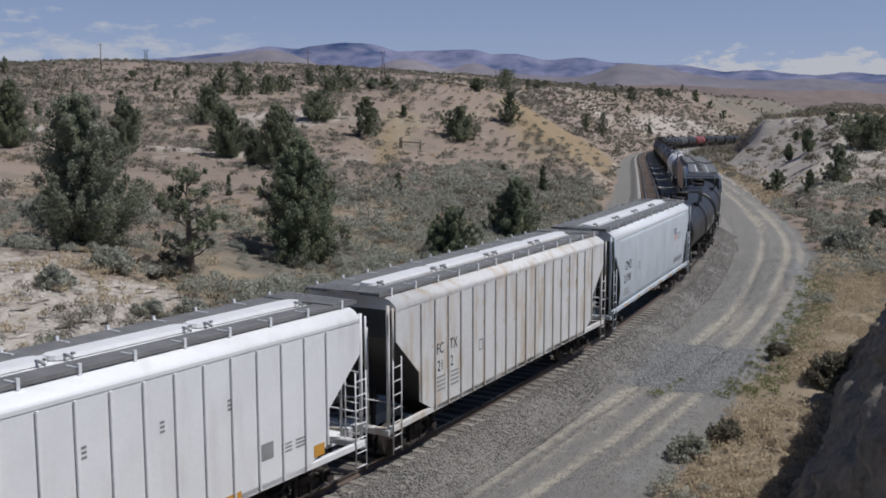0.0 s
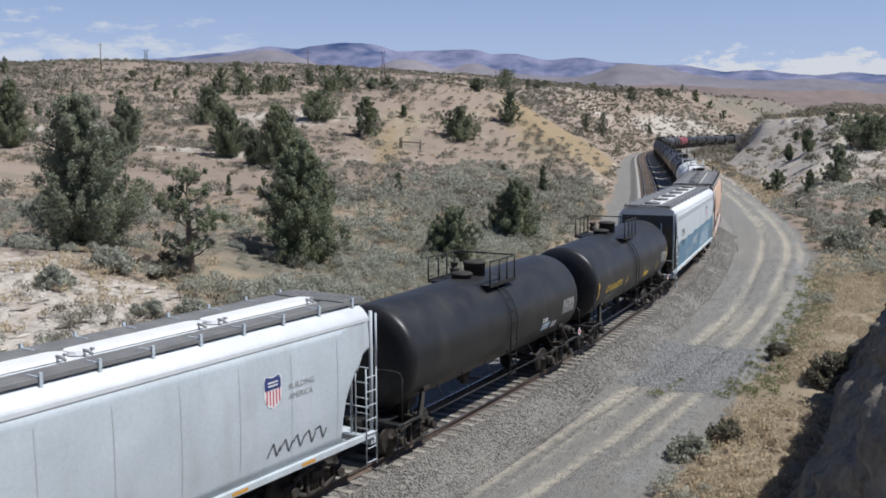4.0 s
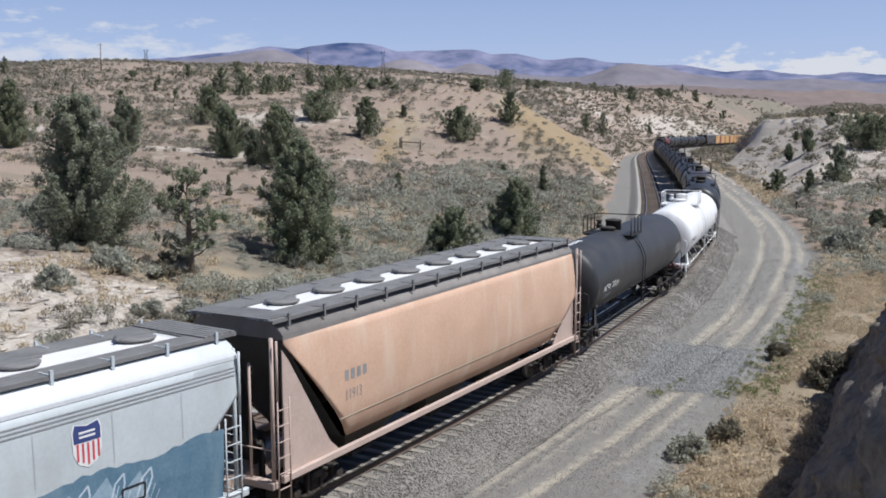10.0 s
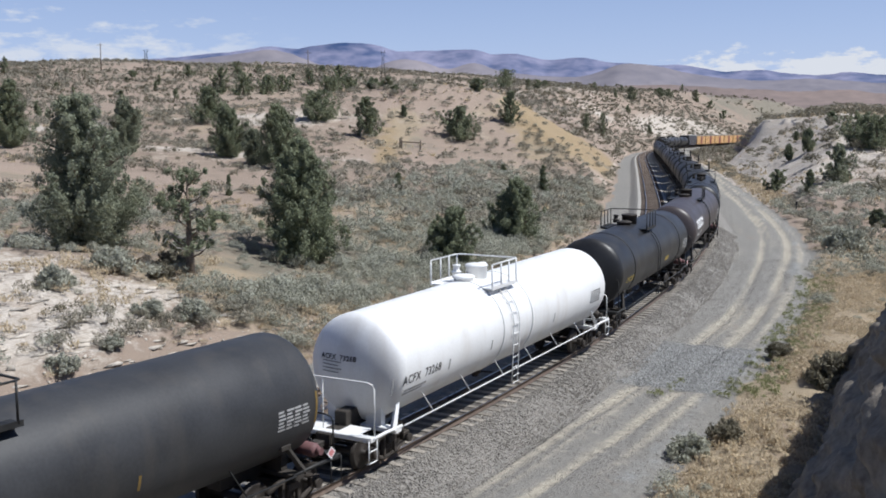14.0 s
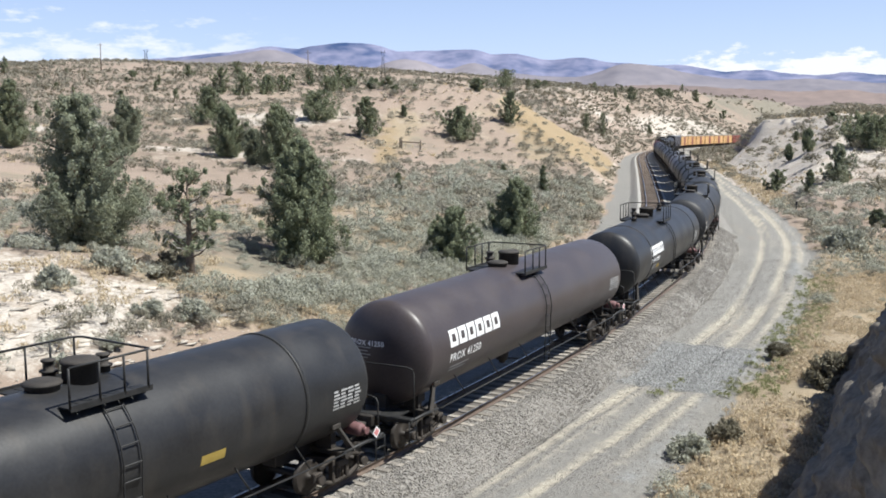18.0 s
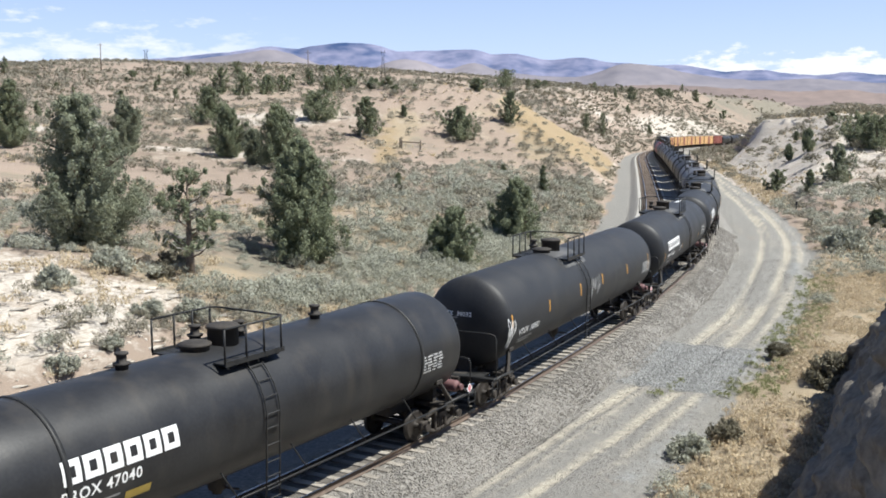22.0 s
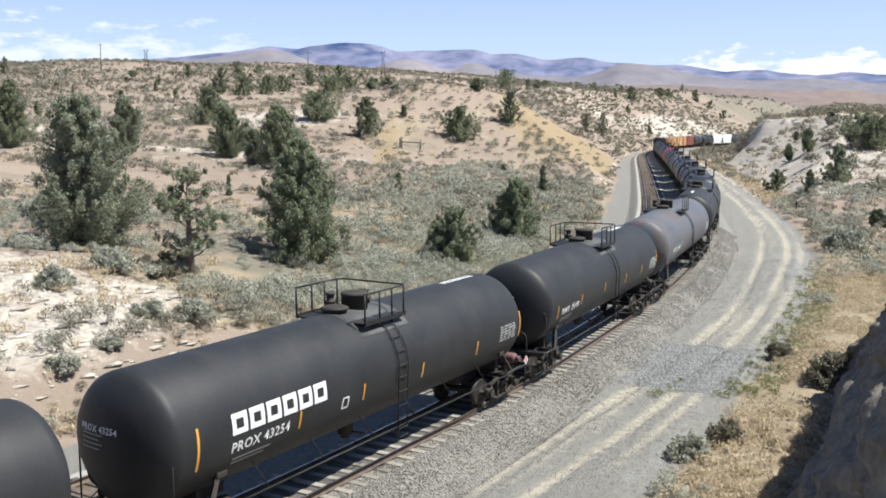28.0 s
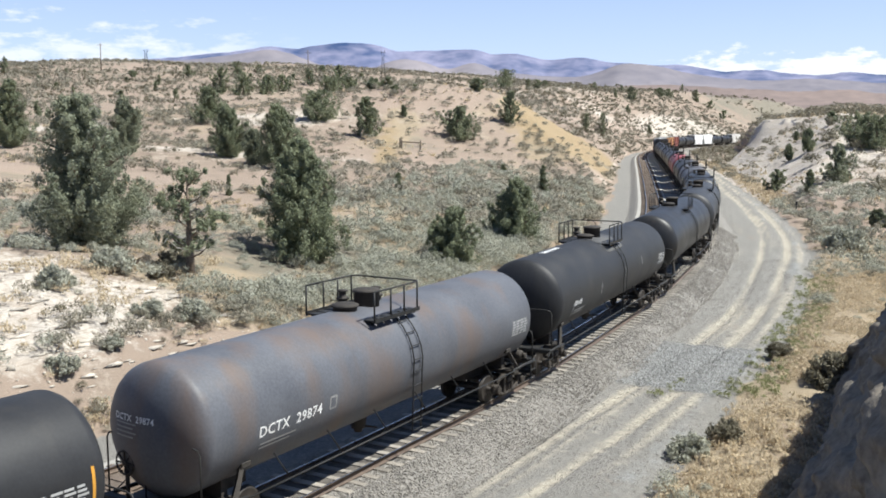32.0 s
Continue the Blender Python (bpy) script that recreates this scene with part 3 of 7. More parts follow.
def rock_bank():
    """The broken chalk face at the foot of the camera's bank."""
    ss, vv = np.linspace(-9, 22, 240), np.linspace(0, 1, 110)
    s, v = np.meshgrid(ss, vv, indexing="ij")
    high = 5.6 * smooth(21, 15, s) + 0.5 * waves(s, 0 * s, 4, 61)
    up = np.minimum(v / 0.62, 1)
    z = -1.3 + (high + 1.3) * up + 2.0 * np.maximum(v - 0.62, 0)
    toe = 11.1 - 0.5 * smooth(10, 17, s) + 2.6 * smooth(4, -9, s)
    d = toe + 0.46 * np.maximum(z + 0.9, 0) + 11 * np.maximum(v - 0.62, 0)
    crag = 1.15 * waves(s, z * 1.5, 2.6, 62, 6, 0.66) + 0.35 * np.tanh(5 * waves(s * 0.4, z, 0.9, 63, 3))
    d = d + 0.5 * crag * np.sin(np.pi * np.clip(v * 1.05, 0, 1))
    d = d + 0.16 * waves(s, z, 0.55, 65, 3) + 0.10 * np.tanh(4 * waves(s * 0.5, z * 1.3, 0.4, 66, 2))
    z = z + 0.3 * waves(s, d, 1.2, 64, 3) * smooth(0.1, 0.5, v)
    x, y, zt = on_line(s, d)
    i = (np.arange(239)[:, None] * 110 + np.arange(109)[None])
    faces = np.stack([i, i + 110, i + 111, i + 1], -1).reshape(-1, 4)
    rock = surface("broken_chalk_rock", (0.10, 0.084, 0.066), (0.27, 0.232, 0.185), 1.2, 0.95, relief=1.0, fine=7, stain=(0.36, 0.33, 0.28), stain_much=0.5)
    me = mesh_of("rock_bank", np.stack([x, y, z + zt], -1).reshape(-1, 3), faces, rock)
    return tagged(new("rock_bank", me), "broken pale rock face at the foot of the bank", "rock", kind="structure")


rock_bank()


# ---- the two tracks ----
SIDING = -4.5
GAUGE_HALF = 0.755


def sweep(name, rows, off, s0, s1, step, mats, idx, parent, label=""):
    """A section of (across, up) rows swept along the line."""
    ss = np.arange(s0, s1 + step, step)
    n = len(rows)
    vs = []
    for u, w in rows:
        vs.append(np.stack(on_line(ss, off + u, w), -1))
    v = np.stack(vs, 1).reshape(-1, 3)
    i = (np.arange(len(ss) - 1)[:, None] * n + np.arange(n - 1)[None])
    faces = np.stack([i, i + 1, i + n + 1, i + n], -1).reshape(-1, 4)
    ix = np.tile(np.asarray(idx), len(ss) - 1)
    return part(name, mesh_of(name, v, faces, mats, ix), None, parent, label)


RAIL_ROWS = ((-0.075, -0.172), (-0.075, -0.155), (-0.012, -0.135), (-0.010, -0.045), (-0.037, -0.034), (-0.037, -0.004), (-0.030, 0.0), (0.030, 0.0), (0.037, -0.004), (0.037, -0.034), (0.010, -0.045), (0.012, -0.135), (0.075, -0.155), (0.075, -0.172))
RAIL_IDX = (0, 0, 0, 0, 0, 0, 1, 0, 0, 0, 0, 0, 0)


def ballast_bed():
    ss = np.concatenate([np.arange(S_MIN, -15, 3.0), np.arange(-15, 110, 0.5), np.arange(110, 300, 1.0), np.arange(300, S_MAX, 3.0)])
    dd = np.concatenate([np.linspace(-8.2, -2.6, 40), np.linspace(-2.5, 3.1, 56)])
    s, d = np.meshgrid(ss, dd, indexing="ij")
    h = np.where(d > -2.25, np.abs(d), np.abs(d - SIDING))
    z = -0.215 - 0.66 * smooth(1.55, 2.95, np.where((d < 0) & (d > SIDING), 0, h)) - np.where((d < 0) & (d > SIDING), 0.10 * smooth(1.4, 2.0, h), 0)
    x, y, zz = on_line(s, d, 0)
    z = zz + z + 0.018 * waves(x, y, 0.35, 31, 2) + 0.02 * waves(x, y, 2.2, 32, 2)
    n = len(dd)
    i = (np.arange(len(ss) - 1)[:, None] * n + np.arange(n - 1)[None])
    faces = np.stack([i, i + 1, i + n + 1, i + n], -1).reshape(-1, 4)
    across = (dd[:-1] + dd[1:]) / 2
    kind = np.where((across > -0.6) & (across < 0.45), 1, np.where(np.abs(across - SIDING) < 1.05, 2, np.where(np.abs(np.abs(across - SIDING) - 1.45) < 0.22, 3, 0)))
    me = mesh_of("ballast_bed", np.stack([x, y, z], -1).reshape(-1, 3), faces, (BALLAST, DARK_BALLAST, RUSTY_BALLAST, PALE_BALLAST), np.tile(kind, len(ss) - 1), smooth_all=True)
    return tagged(new("ballast_bed", me), "grey crushed stone ballast bed under both tracks", "ballast", kind="structure")


ballast_bed()
tie_bm = bmesh.new()
box(tie_bm, -1.32, 1.32, -0.115, 0.115, -0.33, -0.168, 0.012)
tie_mesh = bpy.data.meshes.new("tie")
tie_bm.to_mesh(tie_mesh)
tie_bm.free()
tie_mesh.materials.append(TIE)
old_tie_mesh = tie_mesh.copy()
old_tie_mesh.materials[0] = OLD_TIE
tie_v = np.array([v.co[:] for v in tie_mesh.vertices])


def tie_pose(s, off, lean):
    x, y, z = (float(v) for v in on_line(s, off))
    return pose(x, y, z + random.uniform(-0.012, 0.004), 0, 0, -math.degrees(float(np.interp(s, LINE_S, LINE_TURN))) + lean)


def track(off, near0, near1, label, one, wood):
    t = thing("railway_track", label, "railway track", kind="structure")
    for side, name in ((1, "rail"), (-1, "rail")):
        sweep(name, RAIL_ROWS, off + side * GAUGE_HALF, S_MIN, S_MAX, 1.0, (RAIL, RAIL_HEAD), RAIL_IDX, t)
    bv, bf = [], []
    quads = [p.vertices[:] for p in tie_mesh.polygons]
    quads = [q for q in quads if len(q) == 4]
    s, k = -60.0, 0
    while s < 520:
        m = tie_pose(s + random.uniform(-0.03, 0.03), off + random.uniform(-0.04, 0.04), random.uniform(-1.2, 1.2))
        if near0 < s < near1:
            ob = new("tie", one)
            ob.matrix_basis = m
            ob.parent = t
        else:
            a = np.array(m)
            bv.append(tie_v @ a[:3, :3].T + a[:3, 3])
            bf += [[i + k for i in q] for q in quads]
            k += len(tie_v)
        s += 0.615
    rest = part("tie_row", mesh_of("tie_row", np.concatenate(bv), bf, wood), None, t)
    tagged(rest, "far ties of the track", kind="stuff")
    return t


track(0.0, -8, 78, "main railway track, rusty rails on weathered ties", tie_mesh, TIE)
track(SIDING, 85, 190, "empty siding track on dark brown ties beside the train", old_tie_mesh, OLD_TIE)


# ---- the train: paints ----
BLACK_TANK = surface("black_tank_paint", (0.016, 0.016, 0.017), (0.030, 0.030, 0.031), 0.9, 0.42, relief=0.04, fine=14, stain=(0.060, 0.053, 0.045), stain_much=0.45)
SATIN_TANK = surface("satin_dark_tank_paint", (0.028, 0.029, 0.031), (0.046, 0.047, 0.050), 0.9, 0.5, relief=0.04, fine=14, stain=(0.075, 0.068, 0.06), stain_much=0.4)
DARK_TANK = surface("flat_black_tank_paint", (0.019, 0.0195, 0.021), (0.031, 0.0315, 0.034), 0.9, 0.56, relief=0.04, fine=14, stain=(0.05, 0.046, 0.041), stain_much=0.35)
PAD_DUST = surface("dusty_saddle_plate", (0.055, 0.055, 0.057), (0.12, 0.118, 0.115), 2.5, 0.7, relief=0.05, fine=20)
BROWN_TANK = surface("brown_black_tank_paint", (0.048, 0.039, 0.040), (0.072, 0.060, 0.060), 0.9, 0.40, relief=0.04, fine=14, stain=(0.07, 0.055, 0.045), stain_much=0.35)
GREY_TANK = surface("weathered_grey_tank_paint", (0.072, 0.076, 0.088), (0.125, 0.13, 0.147), 0.7, 0.55, relief=0.05, fine=14, stain=(0.15, 0.10, 0.07), stain_size=0.42, stain_much=0.6)
RED_TANK = surface("faded_red_tank_paint", (0.20, 0.045, 0.05), (0.32, 0.09, 0.09), 0.9, 0.5, relief=0.04, fine=14)
WHITE_TANK = surface("white_tank_paint", (0.72, 0.72, 0.71), (0.82, 0.82, 0.81), 0.8, 0.4, relief=0.03, fine=14, stain=(0.55, 0.50, 0.44), stain_much=0.35)
WHITE_HOPPER = surface("white_hopper_paint", (0.80, 0.795, 0.785), (0.88, 0.875, 0.865), 0.8, 0.5, relief=0.05, fine=12, stain=(0.52, 0.48, 0.43), stain_much=0.3)
DUSTY_HOPPER = surface("dusty_grey_hopper_paint", (0.60, 0.59, 0.565), (0.73, 0.72, 0.695), 0.8, 0.6, relief=0.05, fine=12, stain=(0.50, 0.37, 0.235), stain_size=1.1, stain_much=0.75)
GREY_HOPPER = surface("light_grey_hopper_paint", (0.45, 0.495, 0.52), (0.56, 0.605, 0.635), 0.8, 0.5, relief=0.04, fine=12, stain=(0.38, 0.38, 0.37), stain_much=0.4)
BLUE_HOPPER = surface("pale_blue_grey_hopper_paint", (0.46, 0.50, 0.51), (0.56, 0.60, 0.61), 0.8, 0.5, relief=0.04, fine=12, stain=(0.40, 0.41, 0.40), stain_much=0.4)
BLUE_TAG = surface("blue_overspray_paint", (0.085, 0.17, 0.24), (0.15, 0.25, 0.33), 2.5, 0.6, relief=0.02, fine=14, stain=(0.30, 0.38, 0.42), stain_much=0.5)
PALE_TAG = surface("pale_blue_spray_paint", (0.42, 0.52, 0.60), (0.60, 0.68, 0.74), 2.5, 0.6, relief=0.02, fine=14)
MID_TAG = surface("hazy_blue_spray_paint", (0.21, 0.31, 0.39), (0.36, 0.46, 0.53), 2.5, 0.6, relief=0.02, fine=14)
PINK_HOPPER = surface("faded_salmon_hopper_paint", (0.54, 0.345, 0.24), (0.66, 0.45, 0.325), 0.8, 0.6, relief=0.05, fine=12, stain=(0.66, 0.53, 0.40), stain_size=0.8, stain_much=0.7)
PINK_SILL = surface("dusty_pink_sill_paint", (0.44, 0.335, 0.285), (0.55, 0.43, 0.37), 1.5, 0.65, relief=0.05, fine=12)
ORANGE_BOX = surface("orange_boxcar_paint", (0.60, 0.36, 0.16), (0.74, 0.49, 0.25), 0.8, 0.6, relief=0.05, fine=12, stain=(0.42, 0.22, 0.10), stain_much=0.6)
MAROON_BOX = surface("maroon_boxcar_paint", (0.20, 0.065, 0.05), (0.28, 0.10, 0.08), 0.8, 0.6, relief=0.05, fine=12)
ROOF_GREY = surface("galvanised_running_board", (0.16, 0.155, 0.15), (0.25, 0.245, 0.235), 2, 0.6, 0.1, 0.3, 50)
DUSTY_ROOF = surface("dusty_grey_roof_paint", (0.19, 0.175, 0.16), (0.29, 0.265, 0.245), 2, 0.7, relief=0.1, fine=30)
WHITE_ROOF = surface("white_roof_paint", (0.62, 0.64, 0.65), (0.74, 0.76, 0.77), 2, 0.5, relief=0.05, fine=20)
ROOF_WHITE = surface("white_hatch_cover", (0.70, 0.69, 0.67), (0.80, 0.79, 0.78), 2, 0.5, relief=0.1, fine=30)
# shade of the recessed slope sheets and ends, put into the colour
SHADED_END = surface("shade_dark_end_sheet", (0.045, 0.044, 0.043), (0.085, 0.083, 0.08), 1.2, 0.7, relief=0.1, fine=16)
UNDER = surface("grimy_underframe", (0.028, 0.025, 0.022), (0.065, 0.056, 0.048), 3, 0.75, 0.1, 0.3, 30)
TRUCK_IRON = surface("dusty_truck_iron", (0.028, 0.024, 0.021), (0.075, 0.062, 0.051), 4, 0.75, 0.1, 0.4, 30)
WHEEL_STEEL = surface("wheel_steel", (0.022, 0.019, 0.017), (0.05, 0.042, 0.036), 3, 0.6, 0.2, 0.1, 30)
BLACK_IRON = surface("black_iron_rail", (0.018, 0.018, 0.018), (0.04, 0.039, 0.038), 4, 0.55, 0.2, 0.1, 30)
LETTER_WHITE = surface("white_stencil", (0.70, 0.70, 0.69), (0.80, 0.80, 0.79), 3, 0.6, relief=0.02)
LETTER_BLACK = surface("black_stencil", (0.02, 0.02, 0.022), (0.04, 0.04, 0.043), 3, 0.6, relief=0.02)
LETTER_YELLOW = surface("yellow_stencil", (0.60, 0.40, 0.05), (0.72, 0.50, 0.08), 3, 0.6, relief=0.02)
PANEL_GREY = surface("grey_stencil_block", (0.36, 0.36, 0.355), (0.50, 0.50, 0.49), 3, 0.6, relief=0.02)
FAINT_GREY = surface("faint_grey_stencil", (0.22, 0.22, 0.22), (0.34, 0.34, 0.33), 3, 0.6, relief=0.02)
REFLEX = surface("yellow_reflective_strip", (0.56, 0.27, 0.04), (0.70, 0.36, 0.07), 3, 0.5, relief=0.02)
SHIELD_RED = surface("shield_red", (0.55, 0.07, 0.09), (0.65, 0.10, 0.12), 3, 0.5, relief=0.02)
SHIELD_BLUE = surface("shield_blue", (0.035, 0.05, 0.16), (0.06, 0.08, 0.22), 3, 0.5, relief=0.02)
PLACARD_RED = surface("faded_red_placard", (0.50, 0.16, 0.17), (0.62, 0.26, 0.26), 8, 0.6, relief=0.02)
PINK_VALVE = surface("primer_pink_casting", (0.10, 0.05, 0.05), (0.19, 0.10, 0.10), 3, 0.6, relief=0.1)

SHARED = {}


def shared(key, material, build):
    """One mesh for all alike parts."""
    k = (key, material.name)
    if k not in SHARED:
        bm = bmesh.new()
        build(bm)
        bmesh.ops.recalc_face_normals(bm, faces=bm.faces[:])
        me = bpy.data.meshes.new(key)
        bm.to_mesh(me)
        bm.free()
        me.materials.append(material)
        SHARED[k] = me
    return SHARED[k]


def put(name, key, material, build, parent, at=(0, 0, 0), turn=0.0, label=""):
    ob = part(name, shared(key, material, build), None, parent, label)
    ob.matrix_basis = pose(*at, 0, 0, turn)
    return ob


# ---- running gear ----
def truck_frame(bm):
    for sx in (-1, 1):
        x0, x1 = sorted((sx * 0.98, sx * 1.14))
        for sy in (-1, 1):
            box(bm, x0, x1, min(sy * 0.72, sy * 1.06), max(sy * 0.72, sy * 1.06), 0.36, 0.64, 0.03)
            tube(bm, [(sx * 1.06, sy * 0.80, 0.66), (sx * 1.06, sy * 0.42, 0.80), (sx * 1.06, 0, 0.82)], 0.075, 6)
            tube(bm, [(sx * 1.06, sy * 0.80, 0.38), (sx * 1.06, sy * 0.40, 0.20), (sx * 1.06, 0, 0.19)], 0.075, 6)
            box(bm, x0, x1, min(sy * 0.22, sy * 0.34), max(sy * 0.22, sy * 0.34), 0.2, 0.8, 0.02)
            tube(bm, [(sx * 1.13, sy * 0.89, 0.46), (sx * 1.26, sy * 0.89, 0.46)], 0.125, 12)
        for k in (-0.11, 0.0, 0.11):
            tube(bm, [(sx * 1.07, k, 0.26), (sx * 1.07, k, 0.56)], 0.05, 8)
    box(bm, -1.2, 1.2, -0.2, 0.2, 0.56, 0.76, 0.03)


def wheelset(bm):
    lathe(bm, [(-1.15, 0.07), (-0.79, 0.08), (-0.785, 0.34), (-0.79, 0.40), (-0.79, 0.457), (-0.70, 0.462), (-0.695, 0.487), (-0.665, 0.487), (-0.665, 0.40), (-0.70, 0.33), (-0.69, 0.09),
               (0.69, 0.09), (0.70, 0.33), (0.665, 0.40), (0.665, 0.487), (0.695, 0.487), (0.70, 0.462), (0.79, 0.457), (0.79, 0.40), (0.785, 0.34), (0.79, 0.08), (1.15, 0.07)], 28, "x")


def brake_beam(bm):
    tube(bm, [(-0.95, 0, 0.42), (0.95, 0, 0.42)], 0.05, 6)
    box(bm, -0.85, -0.6, -0.09, 0.09, 0.30, 0.52, 0.02)
    box(bm, 0.6, 0.85, -0.09, 0.09, 0.30, 0.52, 0.02)


def trucks(car, half):
    for sy in (-1, 1):
        t = put("truck", "truck_frame", TRUCK_IRON, truck_frame, car, (0, sy * half, 0))
        for k in (-0.89, 0.89):
            put("wheelset", "wheelset", WHEEL_STEEL, wheelset, t, (0, k, 0.460))
        for k in (-0.36, 0.36):
            put("brake_beam", "brake_beam", UNDER, brake_beam, t, (0, k, 0))


def coupler(bm):
    box(bm, -0.075, 0.075, -0.55, 0.22, 0.76, 0.92, 0.02)
    box(bm, -0.17, 0.14, 0.18, 0.47, 0.71, 0.99, 0.04)
    tube(bm, [(0.22, -0.2, 0.80), (0.24, 0.15, 0.52), (0.14, 0.46, 0.44)], 0.03, 6)
    tube(bm, [(-0.22, -0.25, 0.92), (-0.75, -0.28, 0.88), (-1.35, -0.28, 1.0)], 0.015, 5)


def couplers(car, end):
    for sy in (-1, 1):
        put("coupler", "coupler", UNDER, coupler, car, (0, sy * (end - 0.45), 0), 0 if sy > 0 else 180)


def ladder_bars(bm, x, y0, y1, z0, z1, r=0.018, gap=0.42):
    for y in (y0, y1):
        tube(bm, [(x, y, z0), (x, y, z1)], r, 6)
    z = z0 + 0.12
    while z < z1:
        tube(bm, [(x, y0, z), (x, y1, z)], r * 0.8, 6)
        z += gap


# ---- writing ----
def words(name, text, height, material, parent, place, label="", squeeze=1.0, slant=0.0, bold=0.0):
    """Stencilled writing; place(u, v) gives the point of the skin, u along the car, v up."""
    cu = bpy.data.curves.new(name, "FONT")
    cu.body, cu.size, cu.resolution_u, cu.offset, cu.space_character = text, height * 1.38, 2, bold * 0.5, 1.0 + 8 * bold
    tmp = bpy.data.objects.new(name, cu)
    me = bpy.data.meshes.new_from_object(tmp)
    bpy.data.objects.remove(tmp)
    bm = bmesh.new()
    bm.from_mesh(me)
    bpy.data.meshes.remove(me)
    bmesh.ops.triangulate(bm, faces=bm.faces[:])
    long = [e for e in bm.edges if e.calc_length() > 0.12]
    if long:
        bmesh.ops.subdivide_edges(bm, edges=long, cuts=1)
    # a wide gap parts one word from the next
    spans = sorted((min(v.co.x for v in f.verts), max(v.co.x for v in f.verts)) for f in bm.faces)
    cuts, reach = [], spans[0][1]
    for a, b in spans:
        if a - reach > 0.32 * height:
            cuts.append((a + reach) / 2)
        reach = max(reach, b)
    last = None
    for lo, hi in zip([-1e9] + cuts, cuts + [1e9]):
        one = bm.copy()
        bmesh.ops.delete(one, geom=[f for f in one.faces if not lo < f.calc_center_median().x < hi], context="FACES")
        for v in one.verts:
            v.co = place(v.co.x * squeeze + slant * v.co.y, v.co.y)
        last = part(name, one, material, parent, label)
    bm.free()
    return last


def flat_shape(name, outline, material, parent, place, label="", hole=None):
    """A flat painted shape on the skin, cut fine enough to follow its curve."""
    bm = bmesh.new()
    for o in outline:
        f = bm.faces.new([bm.verts.new((u, v, 0)) for u, v in o])
    bmesh.ops.remove_doubles(bm, verts=bm.verts[:], dist=0.002)
    bmesh.ops.triangulate(bm, faces=bm.faces[:])
    for _ in range(5):
        long = [e for e in bm.edges if e.calc_length() > 0.18]
        if long:
            bmesh.ops.subdivide_edges(bm, edges=long, cuts=1)
            bmesh.ops.triangulate(bm, faces=bm.faces[:])
    for v in bm.verts:
        v.co = place(v.co.x, v.co.y)
    bmesh.ops.recalc_face_normals(bm, faces=bm.faces[:])
    return part(name, bm, material, parent, label)


def bar(u, v, w, h, lean=0.0):
    return [(u, v), (u + w, v), (u + w + lean, v + h), (u + lean, v + h)]


def stroke(pts, w):
    """A painted line of that width, as outlines."""
    out = []
    for (a, b), (c, d) in zip(pts, pts[1:]):
        k = math.hypot(c - a, d - b) or 1
        nx, ny = -(d - b) / k * w / 2, (c - a) / k * w / 2
        out.append([(a - nx, b - ny), (c - nx, d - ny), (c + nx, d + ny), (a + nx, b + ny)])
    return out


def scribble(seed, width, height, count, w):
    """Looping strokes of a sprayed tag, one shape a stroke group."""
    rnd = random.Random(seed)
    out = []
    for k in range(count):
        u, wide = width * k / count, width / count * 1.15
        key = [(u + wide * rnd.uniform(0, 1), height * q + rnd.uniform(-0.1, 0.1) * height) for q in rnd.sample((0.0, 0.35, 0.7, 1.0, 0.5), 4)]
        pts = []
        for i in range(len(key) - 1):
            (a, b), (c, d) = key[i], key[i + 1]
            bend = rnd.uniform(-0.35, 0.35)
            for q in range(5):
                f = q / 4
                s = math.sin(f * math.pi) * bend
                pts.append((a + (c - a) * f - (d - b) * s, b + (d - b) * f + (c - a) * s))
        out += stroke(pts, w)
    return out


def letter_blocks(width, height):
    """Six heavy hollow blocks in a row, standing for a painted trade mark."""
    out, n = [], 6
    w, t = width / n * 0.86, height * 0.27
    for k in range(n):
        u = width * k / n
        out += [bar(u, 0, t, height), bar(u + w - t, 0, t, height), bar(u + t, 0, w - 2 * t, t), bar(u + t, height - t, w - 2 * t, t)]
    return out


def row_of(name, shapes, material, parent, place, label=""):
    """Each painted bar a part of its own."""
    for o in shapes:
        flat_shape(name, [o], material, parent, place, label)


# ---- tank cars ----
TANK_R, TANK_Z = 1.56, 2.69


def tank_skin(lift=0.006):
    """Side of the tank: u along, v up the skin from the tank's middle line."""
    def place(u, v):
        a = v / TANK_R
        return Vector(((TANK_R + lift) * math.cos(a), u, TANK_Z + (TANK_R + lift) * math.sin(a)))
    return place


def dish(q, power):
    """How far a head bulges at the share q of the tank's radius: power 2 is an ellipse, more is flatter with a tight rim."""
    return (1 - q ** power) ** (1 / 2.0 if power <= 2 else 1 / power)


def head_skin(end, deep=0.62, power=2):
    """The near head of the tank: u across, v up."""
    def place(u, v):
        q = min(0.98, math.hypot(u, v) / TANK_R)
        return Vector((u, -(end + deep * dish(q, power)) - 0.014, TANK_Z + v))
    return place


def tank_body(half, deep=0.62, power=2):
    def build(bm):
        qs = [0.03, 0.25, 0.5, 0.7, 0.83, 0.91, 0.96, 0.99, 1.0]
        rows = [(-half - deep * dish(q, power), TANK_R * q) for q in qs]
        rows += [(y, TANK_R) for y in np.linspace(-half, half, 7)[1:-1]]
        rows += [(half + deep * dish(q, power), TANK_R * q) for q in qs[::-1]]
        lathe(bm, rows, 56)
        bmesh.ops.translate(bm, verts=bm.verts[:], vec=(0, 0, TANK_Z))
    return build


